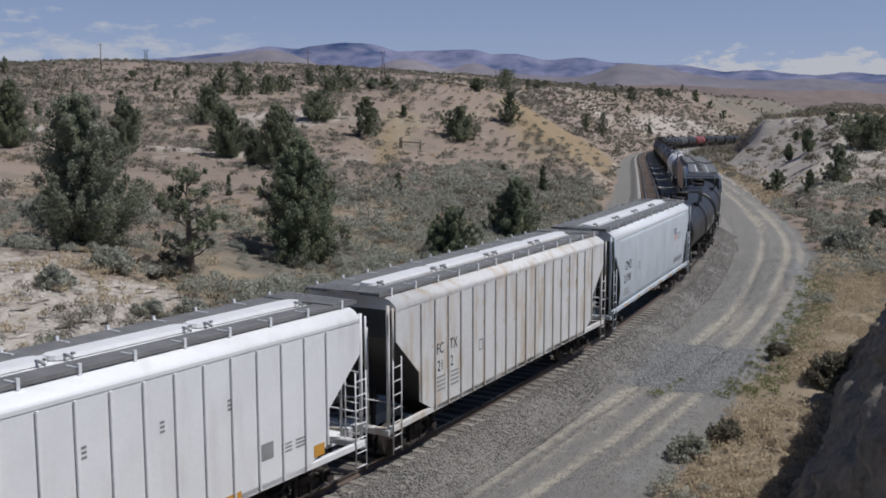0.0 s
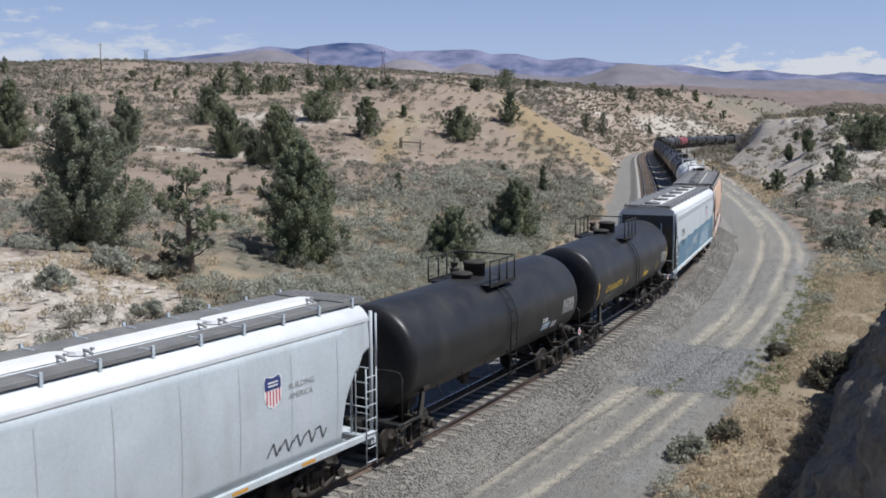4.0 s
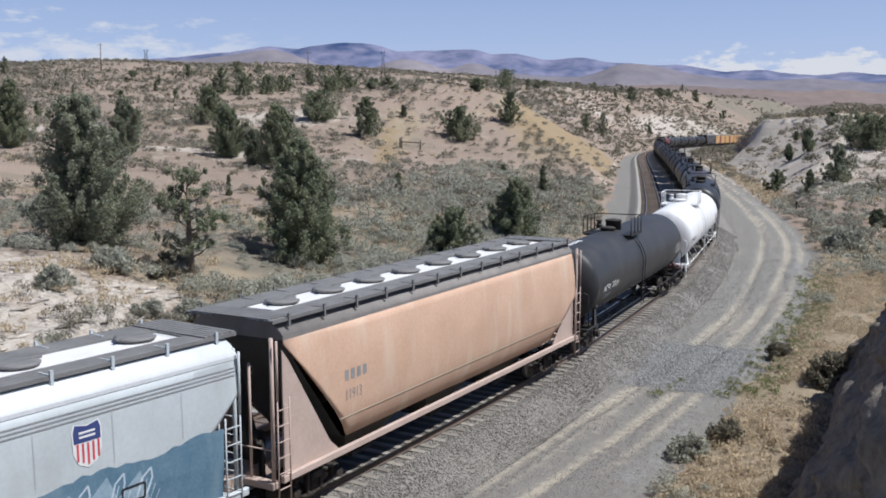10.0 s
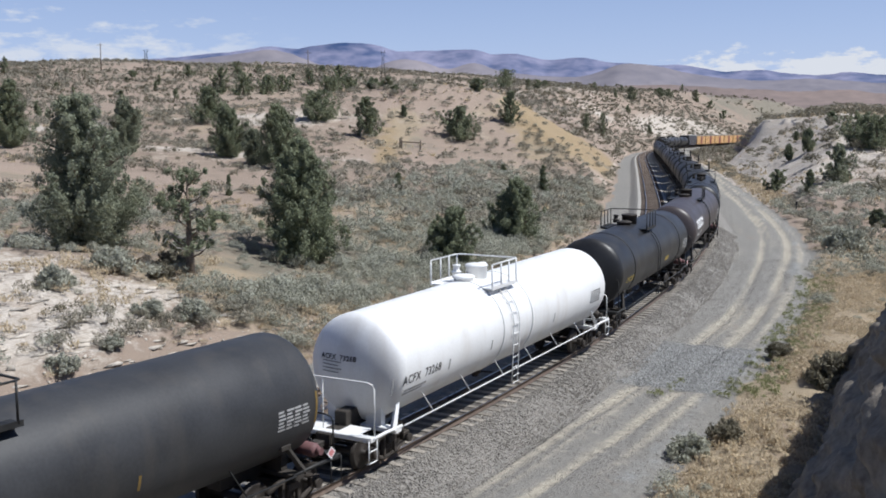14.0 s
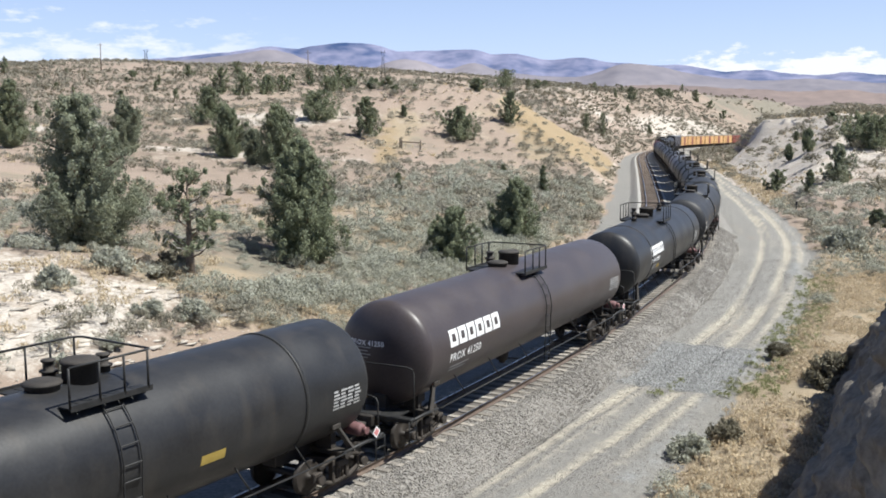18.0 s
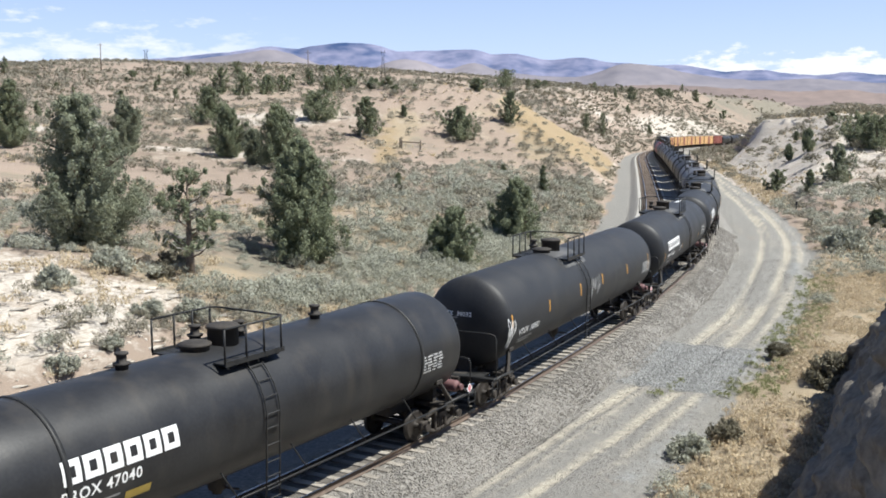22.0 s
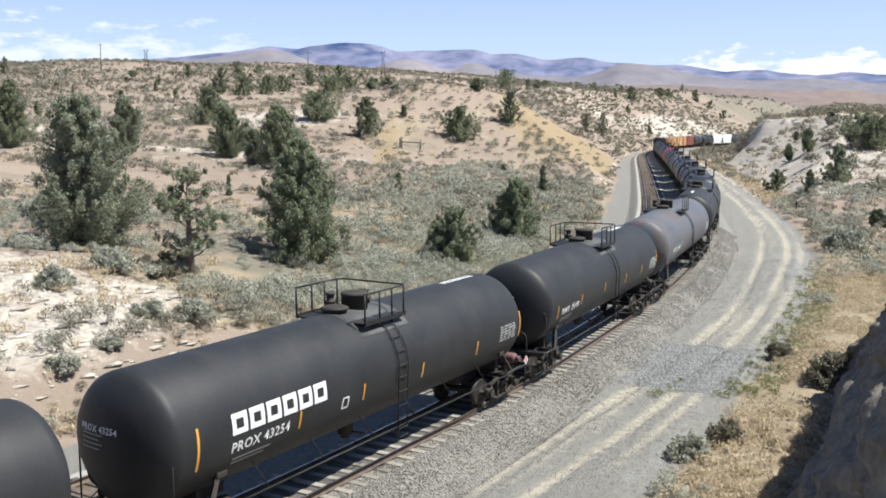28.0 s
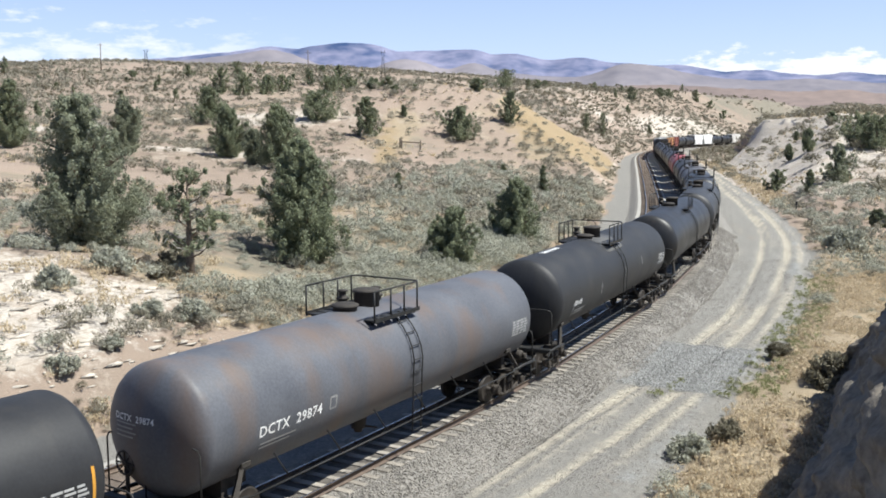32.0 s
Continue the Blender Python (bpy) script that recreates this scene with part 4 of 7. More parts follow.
def ring_band(bm):
    lathe(bm, [(-0.06, TANK_R), (-0.06, TANK_R + 0.022), (0.06, TANK_R + 0.022), (0.06, TANK_R)], 56)
    bmesh.ops.translate(bm, verts=bm.verts[:], vec=(0, 0, TANK_Z))


def sill_stub(bm):
    box(bm, -0.24, 0.24, -2.6, 0.55, 0.78, 1.10, 0.02)
    box(bm, -0.2, 0.2, -2.6, -0.3, 1.08, 1.5, 0.02)


def body_bolster(bm):
    v0 = 0.86
    box(bm, -1.42, 1.42, -0.16, 0.16, v0, v0 + 0.14, 0.02)
    for sx in (-1, 1):
        tube(bm, [(sx * 1.36, 0.22, v0 + 0.1), (sx * 1.26, -0.12, 1.5), (sx * 1.17, -0.30, 1.80)], [0.10, 0.075, 0.09], 4)
        box(bm, min(sx * 1.08, sx * 1.30), max(sx * 1.08, sx * 1.30), -0.50, -0.16, 1.66, 1.80, 0.02)
        box(bm, min(sx * 0.4, sx * 0.9), max(sx * 0.4, sx * 0.9), -0.1, 0.1, v0 + 0.1, 1.75)


def end_platform(bm):
    box(bm, -1.45, 1.45, -0.12, 0.12, 0.98, 1.12, 0.02)
    for sx in (-1, 1):
        tube(bm, [(sx * 1.42, 0, 1.05), (sx * 1.40, -0.75, 1.05), (sx * 1.38, -1.6, 1.0)], 0.05, 6)
    box(bm, -0.9, 0.9, -0.75, -0.1, 1.06, 1.09)


def end_rail(top):
    def build(bm):
        tube(bm, [(1.42, -0.12, 1.05), (1.42, -0.12, top - 0.15), (1.36, -0.12, top - 0.04), (1.2, -0.12, top), (-1.2, -0.12, top), (-1.36, -0.12, top - 0.04), (-1.42, -0.12, top - 0.15), (-1.42, -0.12, 1.05)], 0.022, 6)
        tube(bm, [(0.25, -0.12, 1.05), (0.25, -0.12, top)], 0.018, 6)
        tube(bm, [(1.40, -0.12, 1.0), (0.25, -0.12, top - 0.5)], 0.016, 5)
    return build


def corner_step(bm):
    for z in (0.42, 0.74):
        tube(bm, [(1.42, -0.2, z), (1.42, 0.2, z)], 0.018, 6)
    for y in (-0.2, 0.2):
        tube(bm, [(1.42, y, 0.42), (1.42, y, 1.05)], 0.018, 6)


def hand_brake(bm):
    tube(bm, [(0.27 * math.cos(k * math.pi / 9), 0, 0.27 * math.sin(k * math.pi / 9)) for k in range(19)], 0.026, 6)
    for k in range(4):
        a = k * math.pi / 4
        tube(bm, [(-0.27 * math.cos(a), 0, -0.27 * math.sin(a)), (0.27 * math.cos(a), 0, 0.27 * math.sin(a))], 0.02, 5)
    tube(bm, [(0, 0.06, -0.9), (0, 0.06, 0.0)], 0.05, 6)


def brake_reservoir(bm):
    lathe(bm, [(-0.5, 0.05), (-0.46, 0.15), (-0.4, 0.18), (0.4, 0.18), (0.46, 0.15), (0.5, 0.05)], 16, "x")
    tube(bm, [(0.5, 0, 0), (0.62, 0, 0)], 0.1, 8)


def side_rail(half):
    def build(bm):
        for sx in (-1, 1):
            tube(bm, [(sx * 1.47, -half, 1.02), (sx * 1.47, half, 1.02)], 0.024, 6)
            n = 6
            for k in range(n):
                y = -half + (k + 0.7) * 2 * half / (n + 0.4)
                tube(bm, [(sx * 1.47, y, 1.02), (sx * 1.18, y - 0.22, 1.62), (sx * 1.08, y - 0.25, 1.76)], 0.020, 6)
    return build


def top_platform(w):
    def build(bm):
        box(bm, 1.14, 1.18, -w, w, 4.02, 4.14)
        for y in (-w * 0.8, w * 0.8):
            box(bm, 0.86, 1.14, y - 0.04, y + 0.04, 3.98, 4.045)
    return build


def walk_plank(bm):
    box(bm, 0.78, 1.135, -0.155, 0.155, 4.05, 4.085)


def rail_post(bm):
    tube(bm, [(0, 0, 4.08), (0, 0, 4.88)], 0.026, 6)


def top_railing(w):
    def build(bm):
        ring = [(1.16, -w), (1.16, w - 0.15), (1.10, w), (-1.0, w), (-1.16, w - 0.15), (-1.16, -w)]
        tube(bm, [(x, y, 4.88) for x, y in ring], 0.026, 6)
    return build


def manway(bm):
    lathe(bm, [(4.18, 0.37), (4.62, 0.37), (4.62, 0.40), (4.67, 0.40), (4.70, 0.36), (4.74, 0.08)], 22, "z")


def low_hatch(bm):
    lathe(bm, [(4.16, 0.34), (4.34, 0.34), (4.34, 0.39), (4.39, 0.39), (4.43, 0.30), (4.45, 0.05)], 20, "z")


def deck_pad(w):
    """A dusty saddle plate round the fittings, lying on the tank's top."""
    def build(bm):
        q = [math.radians(a) for a in range(42, 139, 6)]
        rows = [[bm.verts.new(((TANK_R + lift) * math.cos(a), y, TANK_Z + (TANK_R + lift) * math.sin(a))) for a in q] for y, lift in ((-w, 0.002), (-w, 0.014), (w, 0.014), (w, 0.002))]
        for one, two in zip(rows, rows[1:]):
            for k in range(len(q) - 1):
                bm.faces.new((one[k], one[k + 1], two[k + 1], two[k])).smooth = True
    return build


def valve(bm):
    lathe(bm, [(4.28, 0.14), (4.40, 0.14), (4.40, 0.19), (4.44, 0.19), (4.44, 0.11), (4.60, 0.11), (4.62, 0.15), (4.66, 0.15), (4.68, 0.04)], 14, "z")


def side_ladder(bm):
    for sx in (1,):
        for y in (-0.23, 0.23):
            pts = [(sx * (TANK_R + 0.07) * math.cos(a), y, TANK_Z + (TANK_R + 0.07) * math.sin(a)) for a in np.radians([50, 40, 28, 16, 4])]
            pts += [(sx * 1.60, y, 2.4), (sx * 1.58, y, 1.6), (sx * 1.54, y, 0.72)]
            tube(bm, pts, 0.020, 6)
        for a in np.radians([46, 32, 18, 4]):
            x, z = sx * (TANK_R + 0.07) * math.cos(a), TANK_Z + (TANK_R + 0.07) * math.sin(a)
            tube(bm, [(x, -0.23, z), (x, 0.23, z)], 0.016, 5)
        for z in (2.45, 2.05, 1.65, 1.3, 1.0, 0.76):
            tube(bm, [(sx * 1.585, -0.23, z), (sx * 1.585, 0.23, z)], 0.016, 5)


def outlet(bm):
    lathe(bm, [(0.62, 0.12), (0.72, 0.12), (0.74, 0.22), (0.95, 0.24), (1.32, 0.30)], 14, "z")
    tube(bm, [(0, 0, 0.8), (0.6, 0.1, 0.8)], 0.03, 6)


def tank_car(pitch, paint, label, marks=None, ink=None, logo=False, rings=(), iron=None, ladder_y=0.3, strips=(), strip_mat=None, grating=1.0, walk_y=0.3, inset=1.75, deep=0.62, power=2, tag=0, panel=1.3, head_text=True, plain=False, roof_mark=False, nose=0.0, tail=0.0, low=0.0):
    car = thing("tank_car", label, "tank car", group="cars of the freight train")
    end = pitch / 2
    # nose and tail: how much farther the heads stand from the car's ends; low: how much lower the tank lies
    half, shift = end - inset - (nose + tail) / 2, (nose - tail) / 2
    iron = iron or BLACK_IRON
    key = "%.2f_%.2f_%.1f" % (pitch, inset, power)
    tank = put("tank", "tank%s_%.2f" % (key, half), paint, tank_body(half, deep, power), car, (0, shift, -low))
    for y in rings:
        put("band", "tank_band", BLACK_IRON if paint is not WHITE_TANK else paint, ring_band, tank, (0, y - shift, 0))
    trucks(car, end - 2.1)
    couplers(car, end)
    for sy in (-1, 1):
        r = 0 if sy > 0 else 180
        put("centre_sill", "sill_stub", UNDER, sill_stub, car, (0, sy * (end - 1.0), 0), r)
        put("bolster", "body_bolster", UNDER if iron is BLACK_IRON else iron, body_bolster, car, (0, sy * (end - 2.1), 0), r)
        put("end_platform", "end_platform", iron, end_platform, car, (0, sy * (end - 0.72), 0), r)
        put("end_handrail", "end_rail%d" % sy, iron, end_rail(2.55 if sy < 0 else 2.15), car, (0, sy * (end - 0.72), 0), r)
        for sx in (-1, 1):
            put("corner_step", "corner_step", iron, corner_step, car, (0 if sx > 0 else 0, sy * (end - 0.75), 0), 0 if sx > 0 else 180)
    put("side_handrail", "side_rail" + key, iron, side_rail(end - 2.3), car)
    for r in (0, 180):
        deck = put("walkway", "top_platform%.2f" % grating, iron, top_platform(grating), car, (0, walk_y, -low), r)
        for k in range(6):
            put("plank", "walk_plank", iron, walk_plank, deck, (0, -grating + (k + 0.5) * grating / 3, 0))
    rail = put("railing", "top_railing%.2f" % grating, iron, top_railing(grating), car, (0, walk_y, -low))
    for sx in (-1, 1):
        for y in (-1, -0.3, 0.3, 0.9):
            put("post", "rail_post", iron, rail_post, rail, (sx * 1.16, y * grating, 0))
    put("manway", "manway", iron if iron is not BLACK_IRON else UNDER, manway, car, (0.0, walk_y + 0.15, -low))
    put("hatch", "low_hatch", iron if iron is not BLACK_IRON else UNDER, low_hatch, car, (-0.05, walk_y - 0.72 * grating, -low))
    if paint is DARK_TANK:
        put("saddle_plate", "deck_pad%.2f" % grating, PAD_DUST, deck_pad(grating + 0.16), car, (0, walk_y, -low), label="dusty grey saddle plate under the fittings")
    for y, x in ((0.80, -0.1), (-0.15, -0.62)):
        put("valve", "valve", UNDER if iron is BLACK_IRON else iron, valve, car, (x, walk_y + y, -low))
    for r in (0, 180):
        put("ladder", "side_ladder", iron, side_ladder, car, (0, ladder_y if r == 0 else 2 * walk_y - ladder_y, -low), r)
    put("outlet_valve", "outlet", UNDER, outlet, car, (0, -0.4, 0))
    put("hand_brake", "hand_brake", UNDER, hand_brake, car, (-0.7, -(end - 0.68), 1.95))
    put("brake_reservoir", "brake_reservoir", PINK_VALVE if tag % 2 else UNDER, brake_reservoir, car, (0.75, end - 1.25, 1.32))
    if plain:
        return car
    bare, sh = tank_skin(), half + shift
    skin = lambda u, v: bare(u, v) - Vector((0, 0, low))
    ink = ink or LETTER_WHITE
    for u, v, h in strips:
        flat_shape("reflective_strip", [bar(u, v, 0.07, h)], strip_mat or REFLEX, car, skin)
    if panel:
        u0 = sh - panel
        lines = [bar(u0 + c * 0.28, -0.42 + r * 0.09, 0.25 - 0.04 * ((c + r) % 3), 0.05) for r in range(6) for c in range(4)]
        row_of("stencil_line", lines, PANEL_GREY if paint is not WHITE_TANK else LETTER_BLACK, car, skin)
    if logo:
        blocks = letter_blocks(logo[2], logo[3])
        for k in range(0, len(blocks), 4):
            flat_shape("trade_mark_block", [[(u + logo[0], v + logo[1]) for u, v in o] for o in blocks[k:k + 4]], LETTER_WHITE, car, skin, "white block of a painted trade mark")
    if marks:
        for text, u, v, h in marks:
            words("car_number", text, h, ink, car, lambda a, b, u=u, v=v: skin(a + u, b + v), squeeze=1.0, bold=0.012)
        rows = [bar(marks[0][1] + 0.1, marks[0][2] - 0.22 - 0.11 * k, 1.3 - 0.2 * k, 0.05) for k in range(2)]
        row_of("stencil_line", rows, FAINT_GREY, car, skin)
        if head_text:
            face = head_skin(half, deep, power)
            hs = lambda u, v: face(u, v) + Vector((0, shift, -low))
            words("head_number", marks[-1][0] if len(marks[-1][0]) > 5 else marks[0][0] + " " + marks[-1][0], 0.15, ink, car, lambda a, b: hs(a - 0.95, b + 0.28), squeeze=1.0, bold=0.01)
            row_of("head_stencil", [bar(-0.9, 0.2 - 0.1 * k, 0.7 - 0.1 * (k % 2), 0.035) for k in range(4)], FAINT_GREY, car, hs)
    if roof_mark:
        def top(u, v):
            a = math.radians(86) + v / TANK_R
            return Vector(((TANK_R + 0.006) * math.cos(a), u, TANK_Z - low + (TANK_R + 0.006) * math.sin(a)))
        row_of("roof_stencil", [bar(roof_mark + 0.24 * k, 0, 0.15, 0.24) for k in range(8)], ink, car, top)
    if tag:
        flat_shape("placard", [[(u + 0.0, v) for u, v in ((0.0, -0.17), (0.17, 0), (0, 0.17), (-0.17, 0))]], LETTER_WHITE, car, lambda u, v: Vector((1.50, end - 1.02 + u, 1.25 + v)), "white diamond placard")
        flat_shape("placard_field", [[(0.0, -0.12), (0.12, 0), (0, 0.12), (-0.12, 0)]], PLACARD_RED, car, lambda u, v: Vector((1.504, end - 1.02 + u, 1.25 + v)), "faded red field of the placard")
    return car


# ---- covered hoppers ----
def hopper_shape(curved):
    """Half section of the side: width and height, from the sill to the roof's seam."""
    if curved == 1:
        return [(1.47, 1.34), (1.50, 1.62), (1.545, 2.2), (1.56, 2.9), (1.555, 3.5), (1.53, 4.0), (1.50, 4.38)]
    if curved == 2:
        return [(1.20, 1.28), (1.40, 1.64), (1.51, 1.96), (1.545, 2.3), (1.565, 2.9), (1.55, 3.5), (1.48, 4.1), (1.40, 4.46)]
    return [(1.56, 1.08), (1.56, 2.0), (1.56, 3.0), (1.56, 4.44)]


ROOF_TOP = {0: 4.80, 1: 4.80, 2: 4.86}
# lower edge of the side sheet near the car's end: metres in from the end, height
END_CUTS = {
    "ribbed": ((0, 3.54), (1.25, 2.41), (1.28, 1.55), (2.2, 1.08)),
    "scalloped": ((0, 3.62), (0.3, 3.5), (0.5, 3.12), (0.62, 3.08), (0.85, 2.75), (1.0, 2.45), (1.10, 2.0), (1.13, 1.6), (1.15, 1.22)),
    "chevron": ((0, 3.56), (1.22, 2.46), (1.25, 1.22)),
    "raked": ((0, 4.30), (2.55, 1.5), (2.75, 1.34)),
    "raked_rear": ((0, 2.75), (1.7, 1.5), (1.9, 1.30)),
}


def hopper_low(y, e, cut):
    """Lower edge of the side sheet: it climbs to the end."""
    rows = END_CUTS["raked_rear" if cut == "raked" and y > 0 else cut]
    return float(np.interp(e - abs(y), [r[0] for r in rows], [r[1] for r in rows]))


def hopper_side(e, curved, side, cut):
    rows = hopper_shape(curved)
    zt = rows[-1][1]

    def wide(z):
        return float(np.interp(z, [r[1] for r in rows], [r[0] for r in rows]))

    def build(bm):
        inset = [r[0] for r in END_CUTS[cut]]
        inset = sorted({*inset, *np.linspace(0, inset[-1], 7)})
        ys = sorted({*[-e + q for q in inset], *[e - q for q in inset], *np.linspace(-e + 3, e - 3, 12)})
        nz = 12
        grid = []
        for y in ys:
            lo = hopper_low(y, e, cut)
            if curved:
                lo = max(lo, rows[0][1])
            grid.append([bm.verts.new((side * wide(lo + (zt - lo) * k / nz), y, lo + (zt - lo) * k / nz)) for k in range(nz + 1)])
        for a, b in zip(grid, grid[1:]):
            for k in range(nz):
                f = bm.faces.new((a[k], b[k], b[k + 1], a[k + 1]))
                f.smooth = bool(curved)
        ret = bmesh.ops.extrude_face_region(bm, geom=bm.faces[:])
        bmesh.ops.translate(bm, verts=[v for v in ret["geom"] if isinstance(v, bmesh.types.BMVert)], vec=(-side * 0.03, 0, 0))
    return build


def hopper_belly(e, curved, cut):
    """Slope sheets, ends and the floor between the sides."""
    rows = hopper_shape(curved)

    def build(bm):
        ys = [(-e + 0.02, hopper_low(-e, e, cut) + 0.05), (-e + 2.6, 1.15), (e - 2.6, 1.15), (e - 0.02, hopper_low(e, e, cut) + 0.05)]
        ring = []
        for y, z in ys:
            if curved:
                z = max(z, rows[0][1] + 0.05)
            w = float(np.interp(z, [r[1] for r in rows], [r[0] for r in rows])) - 0.04
            ring.append((bm.verts.new((-w, y, z)), bm.verts.new((w, y, z))))
        for a, b in zip(ring, ring[1:]):
            bm.faces.new((a[0], a[1], b[1], b[0]))
        for k, sy in ((0, -1), (3, 1)):
            zt = rows[-1][1]
            w = rows[-1][0] - 0.04
            y = sy * (e - 0.02)
            t = [bm.verts.new((-w, y, zt)), bm.verts.new((-w * 0.86, y, zt + (ROOF_TOP[curved] - zt) * 0.6)), bm.verts.new((-w * 0.5, y, ROOF_TOP[curved] - 0.05)), bm.verts.new((w * 0.5, y, ROOF_TOP[curved] - 0.05)), bm.verts.new((w * 0.86, y, zt + (ROOF_TOP[curved] - zt) * 0.6)), bm.verts.new((w, y, zt))]
            bm.faces.new([ring[k][0], *t, ring[k][1]])
    return build


def hopper_outlet(bm):
    q = [(-1.0, -1.5, 1.3), (1.0, -1.5, 1.3), (1.0, 1.5, 1.3), (-1.0, 1.5, 1.3)]
    p = [(-0.35, -0.45, 0.42), (0.35, -0.45, 0.42), (0.35, 0.45, 0.42), (-0.35, 0.45, 0.42)]
    a, b = [bm.verts.new(v) for v in q], [bm.verts.new(v) for v in p]
    for k in range(4):
        bm.faces.new((a[k], a[(k + 1) % 4], b[(k + 1) % 4], b[k]))
    bm.faces.new(b)
    box(bm, -0.55, 0.55, -0.5, 0.5, 0.30, 0.42, 0.02)


def hopper_roof(e, curved):
    zt = hopper_shape(curved)[-1][1]
    w = hopper_shape(curved)[-1][0]

    def build(bm):
        up = ROOF_TOP[curved] - zt
        half = [(w + 0.014, zt - 0.05), (w + 0.016, zt + 0.03), (w * 0.97, zt + up * 0.30), (w * 0.88, zt + up * 0.62), (w * 0.74, zt + up * 0.86), (w * 0.45, zt + up * 0.97), (0, zt + up)]
        rows = [(-x, z) for x, z in half[:-1]] + half[::-1]
        rings = [[bm.verts.new((x, y, z)) for x, z in rows] for y in (-e - 0.02, e + 0.02)]
        for k in range(len(rows) - 1):
            f = bm.faces.new((rings[0][k], rings[0][k + 1], rings[1][k + 1], rings[1][k]))
            f.smooth = 0 < k < len(rows) - 2
        bm.faces.new(rings[0][::-1])
        bm.faces.new(rings[1])
    return build


def running_board(e, curved):
    zt = ROOF_TOP[curved] + 0.02
    x0, wide = (0.50, 0.205) if curved == 2 else (0.56, 0.16)

    def build(bm):
        for sx in (-1, 1):
            for u in range(4):
                x = sx * (x0 + (u + 0.5) * wide)
                box(bm, x - wide / 2 + 0.008, x + wide / 2 - 0.008, -e - 0.3, e + 0.3, zt - 0.02, zt + 0.03)
            x = sx * (x0 + 4 * wide)
            box(bm, min(x, x + sx * 0.03), max(x, x + sx * 0.03), -e - 0.3, e + 0.3, zt - 0.05, zt + 0.035)
        for sy in (-1, 1):
            for k in range(6):
                y = sy * (e + 0.22 - 0.15 * k)
                box(bm, -1.2, 1.2, y - 0.06, y + 0.06, zt + 0.032, zt + 0.06)
    return build


def board_bracket(bm):
    box(bm, -0.02, 0.03, -0.035, 0.035, -0.20, 0.13)
    box(bm, -0.40, 0.02, -0.02, 0.02, -0.03, 0.045)


def trough_hatch(length):
    def build(bm):
        outline = [(0.30 * math.cos(a), sy * (length / 2 - 0.30) + 0.30 * math.sin(a)) for sy, a0 in ((1, 0), (-1, math.pi)) for a in [a0 + k * math.pi / 8 for k in range(9)]]
        f = bm.faces.new([bm.verts.new((x, y, 0)) for x, y in outline])
        ret = bmesh.ops.extrude_face_region(bm, geom=[f])
        top = [v for v in ret["geom"] if isinstance(v, bmesh.types.BMVert)]
        bmesh.ops.translate(bm, verts=top, vec=(0, 0, 0.09))
        for v in top:
            v.co.x *= 0.9
    return build


def hatch_latch(bm):
    tube(bm, [(0.24, -0.05, 0.09), (0.40, -0.05, 0.09), (0.44, 0.02, 0.02)], 0.035, 6)
    tube(bm, [(0.24, 0.12, 0.09), (0.36, 0.10, 0.11)], 0.03, 6)


def round_hatch(bm):
    lathe(bm, [(0.0, 0.40), (0.05, 0.40), (0.05, 0.44), (0.08, 0.45), (0.105, 0.36), (0.115, 0.05)], 24, "z")
    box(bm, -0.05, 0.05, -0.52, 0.52, 0.08, 0.125)


def rib(curved):
    def build(bm):
        box(bm, 1.56, 1.605, -0.035, 0.035, 1.05, 4.08, 0.01)
    return build


def side_sill(e):
    def build(bm):
        box(bm, -0.06, 0.06, -e, e, 1.04, 1.22, 0.02)
    return build


def end_frame(bm):
    for sx in (-1, 1):
        tube(bm, [(sx * 1.42, 0.0, 1.1), (sx * 1.42, 0.0, 4.55)], 0.05, 6)
        tube(bm, [(sx * 0.75, 0.0, 1.1), (sx * 0.75, 0.0, 3.9)], 0.035, 6)
    box(bm, -1.5, 1.5, -0.12, 0.12, 0.96, 1.14, 0.02)
    box(bm, -0.35, 0.35, -2.4, 0.5, 0.78, 1.10, 0.02)
    tube(bm, [(-1.42, 0.05, 1.9), (1.42, 0.05, 1.9)], 0.02, 6)


def end_ladder(x):
    def build(bm):
        ladder_bars(bm, x, -0.46, -0.02, 0.45, 3.1, 0.02, 0.38)
        tube(bm, [(x, -0.02, 3.1), (x, -0.02, 4.5)], 0.03, 6)
    return build


def cross_ladder(bm):
    for x in (0.85, 1.35):
        tube(bm, [(x, 0.1, 1.1), (x, 0.1, 3.3)], 0.02, 6)
    for k in range(5):
        tube(bm, [(0.85, 0.1, 1.3 + 0.42 * k), (1.35, 0.1, 1.3 + 0.42 * k)], 0.016, 6)


def gear_box(bm):
    box(bm, -0.3, 0.3, -0.2, 0.2, 1.15, 1.6, 0.03)
    lathe(bm, [(-0.5, 0.05), (-0.45, 0.18), (0.35, 0.18), (0.4, 0.05)], 14, "x")
    for v in bm.verts[-56:]:
        v.co.z += 1.85


